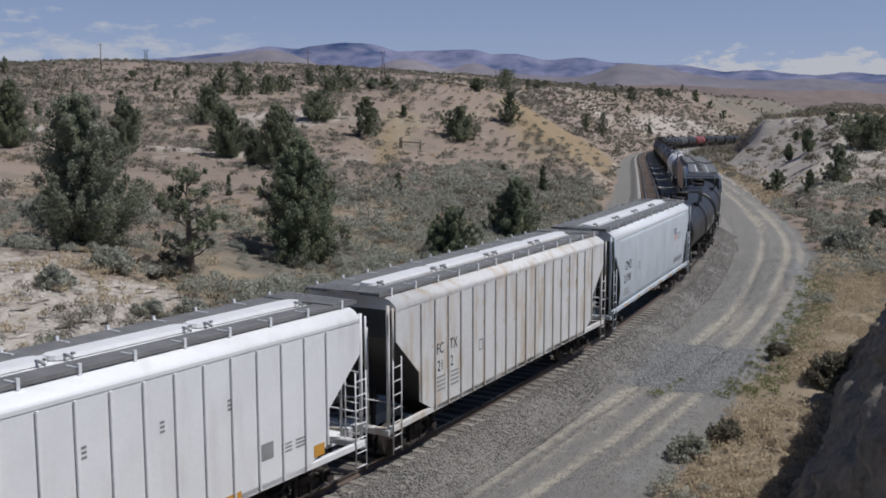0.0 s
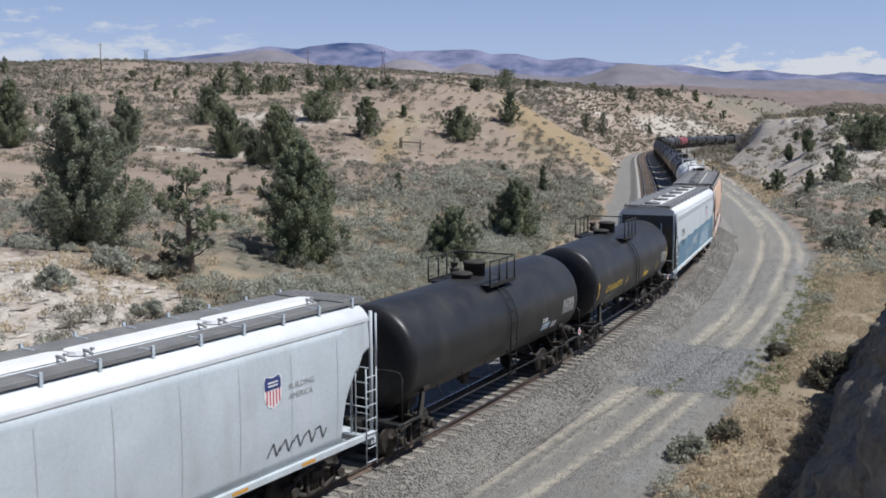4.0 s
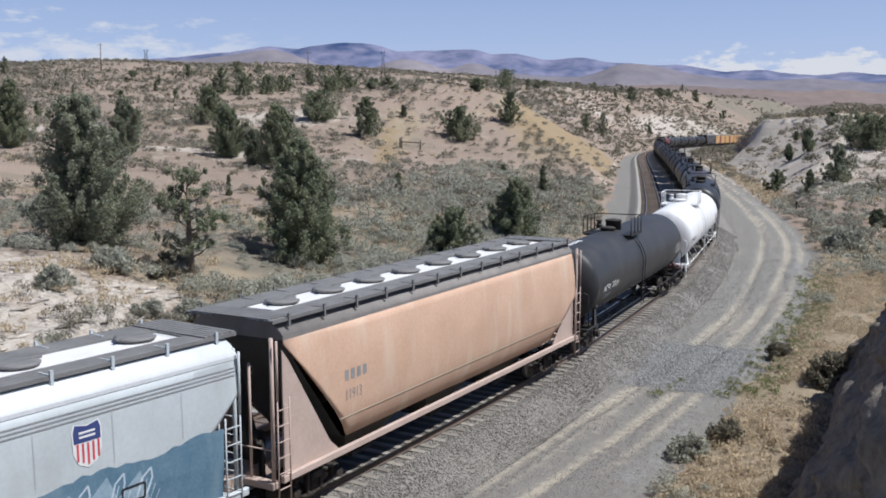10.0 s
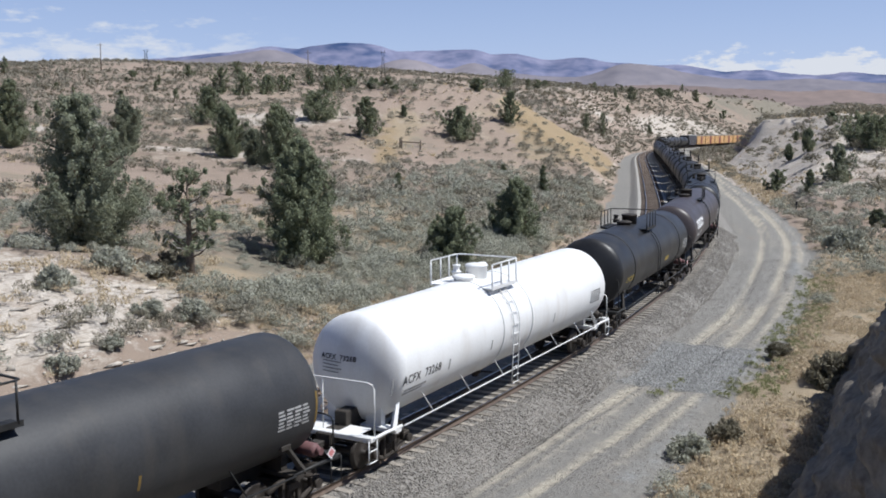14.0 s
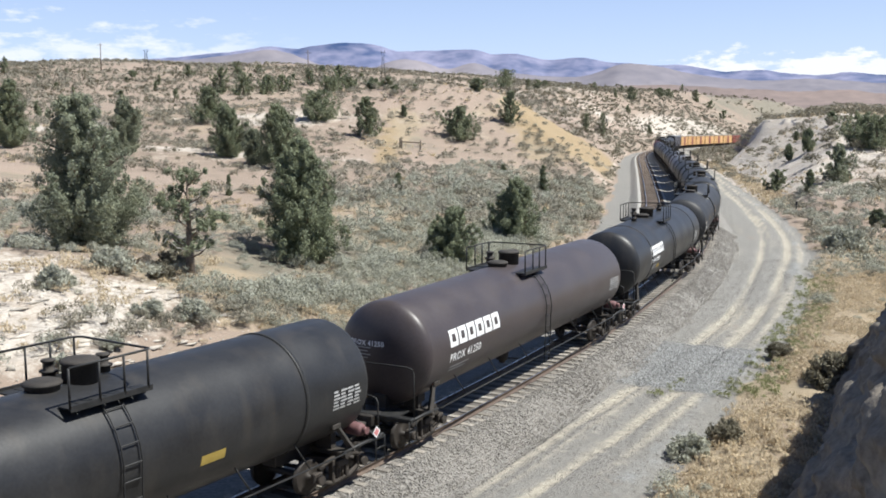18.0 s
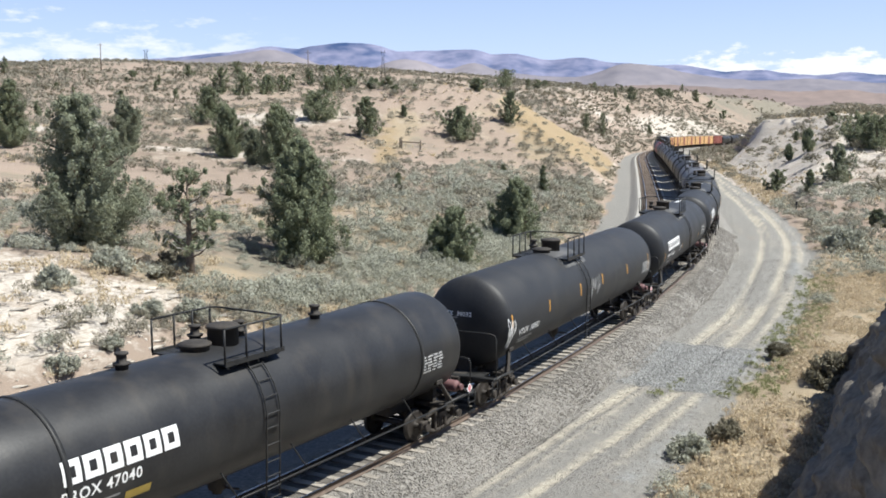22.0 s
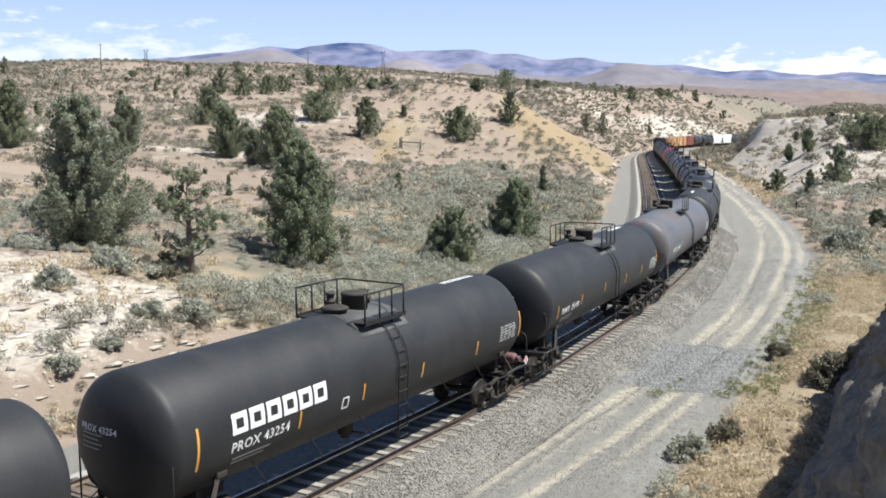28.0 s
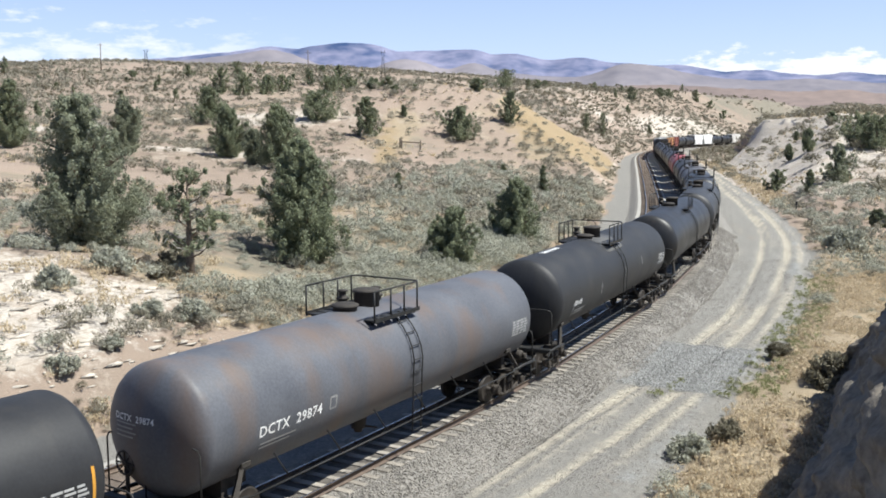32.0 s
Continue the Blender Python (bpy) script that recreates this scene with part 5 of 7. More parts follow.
def hopper_car(pitch, paint, label, curved=False, ribs=0, hatches="trough", sill_paint=None, roof_paint=None, end_paint=None, cut="ribbed", inset=0.72):
    car = thing("hopper_car", label, "hopper car", group="cars of the freight train")
    end = pitch / 2
    e = end - inset
    curved = int(curved)
    key = "%.2f%d%s" % (pitch, curved, cut)
    zt, zb = hopper_shape(curved)[-1][1], ROOF_TOP[curved]
    sill_paint = sill_paint or paint
    for side in (-1, 1):
        put("side_sheet", "side_sheet%s%d" % (key, side), paint, hopper_side(e, curved, side, cut), car)
        put("side_sill", "side_sill" + key, sill_paint, side_sill(e + 0.25), car, (side * 1.50, 0, 0.13 if curved == 1 else 0.0))
    put("hopper_body", "hopper_belly" + key, end_paint or SHADED_END, hopper_belly(e, curved, cut), car, label="sloping hopper sheets and ends, shade put into their dark colour")
    put("roof", "hopper_roof" + key, roof_paint or paint, hopper_roof(e, curved), car)
    put("running_board", "running_board" + key, ROOF_GREY, running_board(e, curved), car, label="grey metal running boards")
    for k in range(3):
        put("outlet_hopper", "hopper_outlet", UNDER, hopper_outlet, car, (0, (k - 1) * (2 * e - 4.6) / 3.0, 0))
    n = 13
    for k in range(n):
        for side in (-1, 1):
            y = -e + 0.3 + k * (2 * e - 0.6) / (n - 1)
            ob = put("bracket", "board_bracket", ROOF_GREY if curved == 2 else paint if curved else LETTER_WHITE, board_bracket, car, (side * (1.35 if curved == 2 else 1.23), y, zb + 0.02), 0 if side > 0 else 180)
    if hatches == "trough":
        for k in range(4):
            y = -7.35 + (k + 0.5) * 3.74
            h = put("hatch_cover", "trough_hatch", ROOF_WHITE, trough_hatch(3.72), car, (0, y, zb + 0.02), label="long white hatch cover")
            for q in (-1.55, 1.55):
                put("latch", "hatch_latch", FAINT_GREY, hatch_latch, h, (0, q, 0))
    else:
        put("roof_strip", "roof_strip" + key, ROOF_WHITE, lambda bm: box(bm, -0.44, 0.44, -e + 0.9, e - 0.9, zb + 0.005, zb + 0.03), car)
        for k in range(hatches):
            put("hatch_cover", "round_hatch", ROOF_GREY, round_hatch, car, (0, -7.0 + k * 14.0 / (hatches - 1), zb + 0.03), label="round grey hatch cover")
    for k in range(ribs):
        y = -e + 1.35 + k * (2 * e - 2.7) / (ribs - 1)
        for side in (-1, 1):
            lo = hopper_low(y, e, cut)
            ob = put("rib", "rib%.2f" % lo, paint, (lambda bm, lo=lo: box(bm, 1.56, 1.612, -0.028, 0.028, lo, 4.37, 0.01)), car, (0, y if side > 0 else y, 0), 0 if side > 0 else 180)
    if curved == 2:
        for side in (-1, 1):
            for sy in (-1, 1):
                bm = bmesh.new()
                pts = [(-e - 0.1, 1.1), (-e + 2.25, 1.1), (-e + 1.75, 1.5), (-e + 0.15, 3.9), (-e - 0.1, 4.2)] if sy < 0 else [(e + 0.1, 1.1), (e - 1.85, 1.1), (e - 1.55, 1.4), (e - 0.1, 2.6), (e - 0.1, 4.2), (e + 0.1, 4.2)]
                fa = bm.faces.new([bm.verts.new((side * 1.44, y, z)) for y, z in pts])
                ret = bmesh.ops.extrude_face_region(bm, geom=[fa])
                bmesh.ops.translate(bm, verts=[v for v in ret["geom"] if isinstance(v, bmesh.types.BMVert)], vec=(-side * 0.03, 0, 0))
                bmesh.ops.recalc_face_normals(bm, faces=bm.faces[:])
                part("gusset_plate", bm, sill_paint, car, "flat pink gusset plate below the slope sheet")
    trucks(car, end - 2.55)
    couplers(car, end)
    fr = sill_paint if curved else SHADED_END
    for sy in (-1, 1):
        r = 0 if sy > 0 else 180
        put("end_frame", "end_frame", sill_paint, end_frame, car, (0, sy * (end - 0.58), 0), r)
        for sx in (-1, 1):
            k = sx * sy
            put("ladder", "end_ladder%d" % k, sill_paint, end_ladder(k * 1.58), car, (0, sy * (end - 0.55), 0), r)
        put("cross_ladder", "cross_ladder", sill_paint, cross_ladder, car, (0, sy * (end - 0.62), 0), r)
        put("brake_gear", "gear_box", UNDER if sy < 0 else ROOF_WHITE, gear_box, car, (0, sy * (end - 1.3), 0), r)
    return car


def side_skin(curved, lift=0.008):
    rows = hopper_shape(curved)

    def place(u, v):
        return Vector((float(np.interp(v, [r[1] for r in rows], [r[0] for r in rows])) + lift, u, v))
    return place


# ---- boxcars, far off ----
def box_body(e):
    def build(bm):
        box(bm, -1.5, 1.5, -e, e, 1.05, 4.35, 0.03)
        for k in range(16):
            y = -e + 0.3 + k * (2 * e - 0.6) / 15
            if abs(y) > 1.7:
                for sx in (-1, 1):
                    box(bm, min(sx * 1.5, sx * 1.55), max(sx * 1.5, sx * 1.55), y - 0.04, y + 0.04, 1.05, 4.3)
    return build


def box_car(pitch, paint, label):
    car = thing("box_car", label, "box car", group="cars of the freight train")
    e = pitch / 2 - 0.55
    put("body", "box_body%.1f" % pitch, paint, box_body(e), car)
    put("roof", "box_roof%.1f" % pitch, ROOF_GREY, lambda bm: box(bm, -1.53, 1.53, -e - 0.03, e + 0.03, 4.352, 4.50, 0.04), car)
    for side in (-1, 1):
        put("door", "box_door", MAROON_BOX if paint is ORANGE_BOX else paint, lambda bm: box(bm, 1.51, 1.60, -1.5, 1.5, 1.1, 4.2, 0.02), car, (0, 0, 0), 0 if side > 0 else 180, "sliding door in a darker paint")
        put("ladder", "box_ladder%.1f%d" % (pitch, side), BLACK_IRON, lambda bm, side=side: ladder_bars(bm, side * 1.6, e - 0.5, e - 0.1, 0.6, 4.3), car)
    put("underframe", "box_under%.1f" % pitch, UNDER, lambda bm: box(bm, -0.5, 0.5, -e - 0.4, e + 0.4, 0.75, 1.05), car)
    trucks(car, pitch / 2 - 2.4)
    couplers(car, pitch / 2)
    return car


# ---- the train, car by car: the place of each car's rear coupler along the line when the clip begins ----
TRAIN = []


def joins(car, front, rear):
    TRAIN.append((car, front, rear))
    return car


car = joins(hopper_car(18.0, WHITE_HOPPER, "white ribbed covered hopper car with long roof hatches", ribs=18, inset=0.78), -18.05, -0.05)
skin = side_skin(False)
flat_shape("grey_patch", [bar(4.5, 1.75, 0.42, 0.40)], FAINT_GREY, car, skin, "grey painted patch")
flat_shape("orange_patch", [bar(6.35, 1.32, 0.40, 0.30)], REFLEX, car, skin, "orange painted patch")
flat_shape("orange_patch", [bar(3.3, 1.12, 0.55, 0.16)], REFLEX, car, skin, "orange painted patch")
row_of("scrawl", scribble(3, 0.7, 0.35, 4, 0.04), LETTER_BLACK, car, lambda u, v: skin(u + 1.0, v + 1.35), "black scrawled tag")
row_of("stencil_line", [bar(5.2 + 0.5 * c, 1.75 + 0.09 * r, 0.36, 0.04) for r in range(3) for c in range(2)] + [bar(-6.0 + 1.9 * k, 3.2 + 0.1 * r, 0.12, 0.05) for k in range(6) for r in range(3)], FAINT_GREY, car, skin)

car = joins(hopper_car(18.0, DUSTY_HOPPER, "dusty grey ribbed covered hopper car with rust streaks", ribs=18, inset=0.78), -0.05, 17.95)
skin = side_skin(False)
for txt, u, v in (("FC", -5.97, 2.71), ("TX", -5.16, 2.71), ("21", -5.92, 2.20), ("2", -5.12, 2.20)):
    words("car_number", txt, 0.34, LETTER_BLACK, car, lambda a, b, u=u, v=v: skin(a + u, b + v), squeeze=0.8)
RUST_MOTTLE = surface("rust_mottle", (0.55, 0.47, 0.355), (0.66, 0.59, 0.48), 4, 0.7, relief=0.02, fine=16)
smudge = random.Random(8)
for k in range(16):
    for j in range(smudge.choice((1, 2, 3))):
        u, v = -6.4 + 0.808 * k + smudge.uniform(0.05, 0.3), smudge.uniform(2.4, 3.9)
        w, h = smudge.uniform(0.12, 0.34), smudge.uniform(0.10, 0.45)
        flat_shape("rust_smudge", [[(u + w * (0.5 + 0.5 * math.cos(q)) * smudge.uniform(0.8, 1.1), v + h * (0.5 + 0.5 * math.sin(q)) * smudge.uniform(0.85, 1.1)) for q in [i * math.pi / 5 for i in range(10)]]], RUST_MOTTLE, car, side_skin(False, 0.004))
row_of("stencil_line", [bar(-5.95 + 0.85 * c, 1.6 + 0.13 * r, 0.5, 0.05) for r in range(4) for c in range(2)] + [bar(7.0, 2.0, 0.35, 0.2)] + stroke([(-3.2, 2.3), (-2.95, 2.3), (-2.95, 2.62), (-3.2, 2.62), (-3.2, 2.3)], 0.035), FAINT_GREY, car, skin)

car = joins(hopper_car(18.0, GREY_HOPPER, "light grey smooth-sided covered hopper car", curved=1, cut="scalloped", roof_paint=WHITE_ROOF, inset=0.8), 17.95, 35.95)
skin = side_skin(1)
words("car_number", "CMO", 0.42, LETTER_BLACK, car, lambda a, b: skin(a - 6.48, b + 2.83), squeeze=0.9)
words("car_number", "21798", 0.40, LETTER_BLACK, car, lambda a, b: skin(a - 6.58, b + 2.26), squeeze=0.9)


def shield(car, u, v, h):
    w = h * 0.72
    k = [(0.0, 0.0), (0.30, 0.10), (0.48, 0.35), (0.50, 0.85), (0.42, 1.0), (0.0, 0.93), (-0.42, 1.0), (-0.50, 0.85), (-0.48, 0.35), (-0.30, 0.10)]
    flat_shape("shield", [[(u + a * w * 1.1, v - 0.02 * h + b * h * 1.05) for a, b in k]], LETTER_WHITE, car, side_skin(1, 0.008), "shield emblem, white ground")
    flat_shape("shield_top", [[(u + a * w, v + b * h) for a, b in ((-0.49, 0.58), (0.49, 0.58), (0.50, 0.85), (0.42, 1.0), (0, 0.93), (-0.42, 1.0), (-0.5, 0.85))]], SHIELD_BLUE, car, side_skin(1, 0.012), "blue upper field")
    flat_shape("shield_stripes", [bar(u + (-0.40 + 0.19 * i) * w, v + (0.05 + 0.12 * abs(i - 2) / 2) * h, 0.08 * w, (0.50 - 0.1 * abs(i - 2) / 2) * h) for i in range(5)], SHIELD_RED, car, side_skin(1, 0.012), "red stripes")
    flat_shape("shield_bars", [bar(u - 0.3 * w, v + 0.68 * h, 0.6 * w, 0.05 * h), bar(u - 0.3 * w, v + 0.78 * h, 0.6 * w, 0.05 * h)], LETTER_WHITE, car, side_skin(1, 0.018))


shield(car, 4.49, 2.91, 0.76)
words("slogan", "BUILDING", 0.15, FAINT_GREY, car, lambda a, b: skin(a + 5.03, b + 3.22))
words("slogan", "AMERICA", 0.15, FAINT_GREY, car, lambda a, b: skin(a + 5.03, b + 2.98))
flat_shape("roof_seam", [bar(-8.1, 4.31, 16.2, 0.045)], FAINT_GREY, car, side_skin(1, 0.01), "dark seam below the roof")
row_of("stencil_line", [bar(-6.5, 1.7 + 0.12 * k, 1.2 - 0.15 * k, 0.05) for k in range(3)] + stroke([(-3.88, 2.6), (-3.6, 2.6), (-3.6, 2.9), (-3.88, 2.9), (-3.88, 2.6)], 0.035), FAINT_GREY, car, skin)
row_of("reflective_strip", [bar(-6.3 + 2.35 * k, 1.22, 0.5, 0.08) for k in range(6)], REFLEX, car, lambda u, v: Vector((1.568, u, v)))

WELD = surface("weld_line", (0.38, 0.40, 0.415), (0.49, 0.51, 0.52), 3, 0.6, relief=0.02)
SOOT = surface("black_spray_smear", (0.05, 0.05, 0.052), (0.16, 0.165, 0.17), 3, 0.7, relief=0.02)
for k in range(5):
    row_of("spray_scrawl", stroke([(4.3 + 0.42 * k, 1.75 + 0.06 * k), (4.5 + 0.42 * k, 2.05), (4.62 + 0.42 * k, 1.72), (4.75 + 0.42 * k, 1.95)], 0.05), SOOT, car, side_skin(1, 0.008))
row_of("weld_seam", [bar(-6.9 + 1.72 * k, 1.5, 0.025, 2.55) for k in range(9)], WELD, car, side_skin(1, 0.005))

car = joins(tank_car(15.15, BLACK_TANK, "short black tank car with small stencils and a blue sticker", None, None, ladder_y=0.25, tag=2, deep=0.42, power=3.2, inset=1.55), 35.95, 51.1)
skin = tank_skin()
flat_shape("blue_sticker", [bar(3.0, -0.82, 0.65, 0.3)], PALE_TAG, car, skin, "pale blue sticker")
row_of("stencil_line", [bar(2.92, -0.46, 0.48, 0.05), bar(2.92, -0.37, 0.42, 0.05), bar(3.9, -0.85, 0.18, 0.26), bar(4.13, -0.85, 0.18, 0.26)], LETTER_WHITE, car, skin)

car = joins(tank_car(15.0, BLACK_TANK, "short black tank car with yellow lettering and yellow strips", (("UTLX|662370", -5.25, -0.46, 0.29),), LETTER_YELLOW, strips=((-6.4, -0.6, 0.75), (-1.95, -0.62, 0.45), (1.25, -0.68, 0.5), (3.8, -0.65, 0.45), (5.75, -0.5, 0.7)), strip_mat=LETTER_YELLOW, ladder_y=-0.3, walk_y=-0.1, tag=2, deep=0.42, power=3.2, inset=1.55, nose=-0.45), 51.1, 66.1)
flat_shape("yellow_panel", [bar(1.42, -0.72, 0.72, 0.26)], LETTER_YELLOW, car, tank_skin(), "yellow panel with black bars")
flat_shape("diamond_placard", [[(-0.1, -0.75), (0.07, -0.58), (-0.1, -0.41), (-0.27, -0.58)]], LETTER_WHITE, car, head_skin(15.0 / 2 - 1.1, 0.42, 3.2), "white diamond placard")

car = joins(hopper_car(18.1, BLUE_HOPPER, "pale blue-grey covered hopper car with blue and white spray paint", curved=1, hatches=6, cut="chevron", roof_paint=WHITE_ROOF, inset=0.57), 66.1, 84.05)
skin = side_skin(1)
ragged = random.Random(5)
tops = [2.74 + 0.13 * k / 76 + ragged.uniform(-0.035, 0.035) + 0.05 * math.sin(k * 0.45) for k in range(77)]
flat_shape("overspray_band", [[(-7.2 + 0.2 * k, 1.36), (-7.0 + 0.2 * k, 1.36), (-7.0 + 0.2 * k, tops[k + 1]), (-7.2 + 0.2 * k, tops[k])] for k in range(76)], BLUE_TAG, car, side_skin(1, 0.006), "band of blue overspray with a ragged top")
flat_shape("pale_tag", [[(1.75, 1.42), (6.3, 1.42), (6.0, 1.9), (5.75, 2.62), (5.2, 2.2), (4.95, 2.72), (4.4, 2.25), (4.1, 2.62), (3.6, 2.15), (3.3, 2.56), (2.9, 2.1), (2.6, 2.4), (2.3, 2.05), (1.95, 2.2)]], MID_TAG, car, side_skin(1, 0.010), "hazy pale blue sprayed tag")
for k in range(6):
    u = 1.9 + 0.72 * k + ragged.uniform(-0.08, 0.08)
    lean, tall = ragged.uniform(-0.1, 0.25), ragged.uniform(0.85, 1.15)
    for pts, w in ((((0, 0), (0.1, 0.5), (0.2, 0.95), (0.42, 1.1), (0.5, 0.9), (0.38, 0.6), (0.2, 0.5)), 0.045), (((0.3, 0.5), (0.5, 0.2), (0.78, 0.05), (0.95, 0.2)), 0.045), (((0.12, 0.1), (0.35, 0.9)), 0.02), (((0.3, 0.15), (0.5, 0.8)), 0.02), (((0.48, 0.2), (0.66, 0.75)), 0.02), (((0.62, 0.1), (0.8, 0.6)), 0.02)):
        row_of("tag_stroke", stroke([(u + p * 0.85 + q * lean + ragged.uniform(-0.03, 0.03), 1.48 + q * tall) for p, q in pts], w), PALE_TAG, car, side_skin(1, 0.014))
for k, pts in enumerate((((0, 0), (0.05, 0.5), (0.02, 0.25), (0.3, 0.52), (0.05, 0.25), (0.34, 0.02)), ((0.45, 0), (0.47, 0.48), (0.72, 0.05), (0.76, 0.5)), ((0.92, 0.02), (0.95, 0.5)), ((1.15, 0.5), (1.12, 0.0), (1.14, 0.25), (1.42, 0.5), (1.14, 0.25), (1.45, 0.0)), ((1.55, 0.55), (1.72, 0.28), (1.98, 0.62), (1.72, 0.28), (1.6, -0.12)))):
    row_of("tag_stroke", stroke([(u - 1.45, v + 1.98) for u, v in pts], 0.06), LETTER_WHITE, car, side_skin(1, 0.014))
for k in range(8):
    u, h, start = -4.4 + 0.34 * k + ragged.uniform(-0.05, 0.05), ragged.uniform(0.35, 0.75), ragged.uniform(0, 6)
    loop = [(u + 0.16 + (0.10 + 0.06 * math.sin(j)) * math.cos(start + 0.8 * j) + 0.02 * j, 1.55 + h / 2 + h / 2 * math.sin(start + 0.8 * j)) for j in range(9)]
    row_of("tag_stroke", stroke(loop, 0.035), PALE_TAG, car, side_skin(1, 0.014))
words("car_number", "CMO", 0.40, LETTER_BLACK, car, lambda a, b: skin(a - 6.5, b + 3.01), squeeze=0.9)
words("car_number", "10123", 0.38, LETTER_BLACK, car, lambda a, b: side_skin(1, 0.018)(a - 6.4, b + 2.45), "black car number over spray paint", squeeze=0.9)
row_of("weld_seam", [bar(-6.9 + 1.72 * k, 2.95, 0.025, 1.0) for k in range(9)], WELD, car, side_skin(1, 0.005))
shield(car, 4.56, 3.05, 0.84)
flat_shape("black_box_mark", stroke([(5.3, 2.05), (5.85, 2.05), (5.85, 2.35), (5.3, 2.35), (5.3, 2.05)], 0.05), LETTER_BLACK, car, side_skin(1, 0.018))
row_of("reflective_strip", [bar(-6.3 + 2.35 * k, 1.22, 0.5, 0.08) for k in range(6)], REFLEX, car, lambda u, v: Vector((1.568, u, v)))
for k in range(3):
    flat_shape("flute", [bar(-8.4, 3.98 + 0.08 * k, 16.8, 0.028)], FAINT_GREY, car, side_skin(1, 0.01))

PALE_DUST = surface("pale_dust", (0.55, 0.46, 0.33), (0.66, 0.56, 0.42), 3, 0.9, relief=0.02)
car = joins(hopper_car(19.6, PINK_HOPPER, "faded salmon covered hopper car with streaked round sides", curved=2, hatches=8, sill_paint=PINK_SILL, roof_paint=DUSTY_ROOF, cut="raked", inset=1.05), 84.05, 103.7)
skin = side_skin(2)
row_of("number_bar", [bar(-6.5 + 0.27 * k, 2.95, 0.16, 0.26) for k in range(4)], FAINT_GREY, car, skin, "worn reporting mark")
words("car_number", "11913", 0.30, FAINT_GREY, car, lambda a, b: skin(a - 6.5, b + 2.42), "worn grey car number", squeeze=0.75)
flat_shape("dust_line", [bar(-6.7, 1.97, 14.6, 0.035)], PALE_DUST, car, side_skin(2, 0.006), "pale dusty crease along the side")

FADED_STRIP = surface("faded_ochre_strip", (0.16, 0.105, 0.03), (0.26, 0.175, 0.06), 3, 0.7, relief=0.02)
car = joins(tank_car(19.7, SATIN_TANK, "dark grey tank car with white number and a dark top walkway", (("ACFX  73324", -7.2, -0.36, 0.27),), LETTER_WHITE, strips=((-8.0, -0.5, 0.4), (-4.8, -0.52, 0.35), (-2.7, -0.57, 0.35), (0.12, -0.56, 0.35), (2.83, -0.57, 0.35), (8.2, -0.5, 0.8)), strip_mat=FADED_STRIP, ladder_y=-0.5, walk_y=-0.4, roof_mark=-7.4, tag=1, nose=0.1, tail=-0.1), 103.7, 123.4)

car = joins(tank_car(20.0, WHITE_TANK, "clean white tank car with white railings and black lettering", (("ACFX  73268", -7.85, -0.36, 0.26),), LETTER_BLACK, iron=WHITE_TANK, strips=((-8.45, -0.5, 0.45), (-5.15, -0.5, 0.35), (-2.25, -0.5, 0.35), (3.05, -0.5, 0.35)), strip_mat=FAINT_GREY, rings=(-1.3, 1.05), ladder_y=-0.45, walk_y=-0.45, tag=0, nose=0.55, tail=-0.2, low=0.14, panel=1.6), 123.4, 143.4)

car = joins(tank_car(17.5, BLACK_TANK, "black tank car with two seam bands and faint yellow lettering", None, FAINT_GREY, rings=(-5.4, 4.9), ladder_y=-0.45, walk_y=-0.5, tag=1, head_text=False, nose=-0.6, tail=-0.2), 143.4, 160.9)
OLD_YELLOW = surface("old_yellow_stencil", (0.34, 0.24, 0.05), (0.46, 0.34, 0.09), 3, 0.7, relief=0.02)
words("car_number", "UTLX 30050", 0.25, OLD_YELLOW, car, lambda a, b: tank_skin()(a - 7.0, b - 0.5), "worn yellow lettering", squeeze=0.74, bold=0.012)
for u, v, w in ((1.45, -0.55, 0.72),):
    flat_shape("yellow_panel", [bar(u, v, w, 0.24)], OLD_YELLOW, car, tank_skin(), "faded yellow panel")
words("head_number", "UTLX 30050", 0.15, OLD_YELLOW, car, lambda a, b: head_skin(17.5 / 2 - 1.15)(a - 0.95, b + 0.28), bold=0.01)
flat_shape("worn_lettering", [bar(-0.8, 0.1 - 0.12 * i, 0.4, 0.05) for i in range(3)], OLD_YELLOW, car, head_skin(17.5 / 2 - 1.15), "worn yellow lettering on the head")

car = joins(tank_car(20.55, BROWN_TANK, "brown-black tank car with large white block lettering", (("PROX 41250", -7.45, -0.40, 0.26),), LETTER_WHITE, logo=(-7.45, 0.06, 3.57, 0.52), strips=(), strip_mat=LETTER_YELLOW, ladder_y=0.15, walk_y=0.0, tag=1, nose=0.0, tail=0.05), 160.9, 181.45)

car = joins(tank_car(20.1, BLACK_TANK, "black tank car with two seam bands and white block lettering", (("PROX 47040", -5.95, -0.24, 0.24),), LETTER_WHITE, logo=(-5.87, 0.10, 2.95, 0.47), rings=(-5.75, 6.3), strips=(), ladder_y=-0.15, walk_y=-0.2, tag=1, nose=-0.25, panel=2.0), 181.45, 201.55)

for y in (-3.1, 3.4):
    put("vent", "valve", UNDER, valve, car, (0, y, -0.05))
flat_shape("yellow_panel", [bar(-4.4, -0.66, 0.66, 0.2)], OLD_YELLOW, car, tank_skin(), "faded yellow panel")

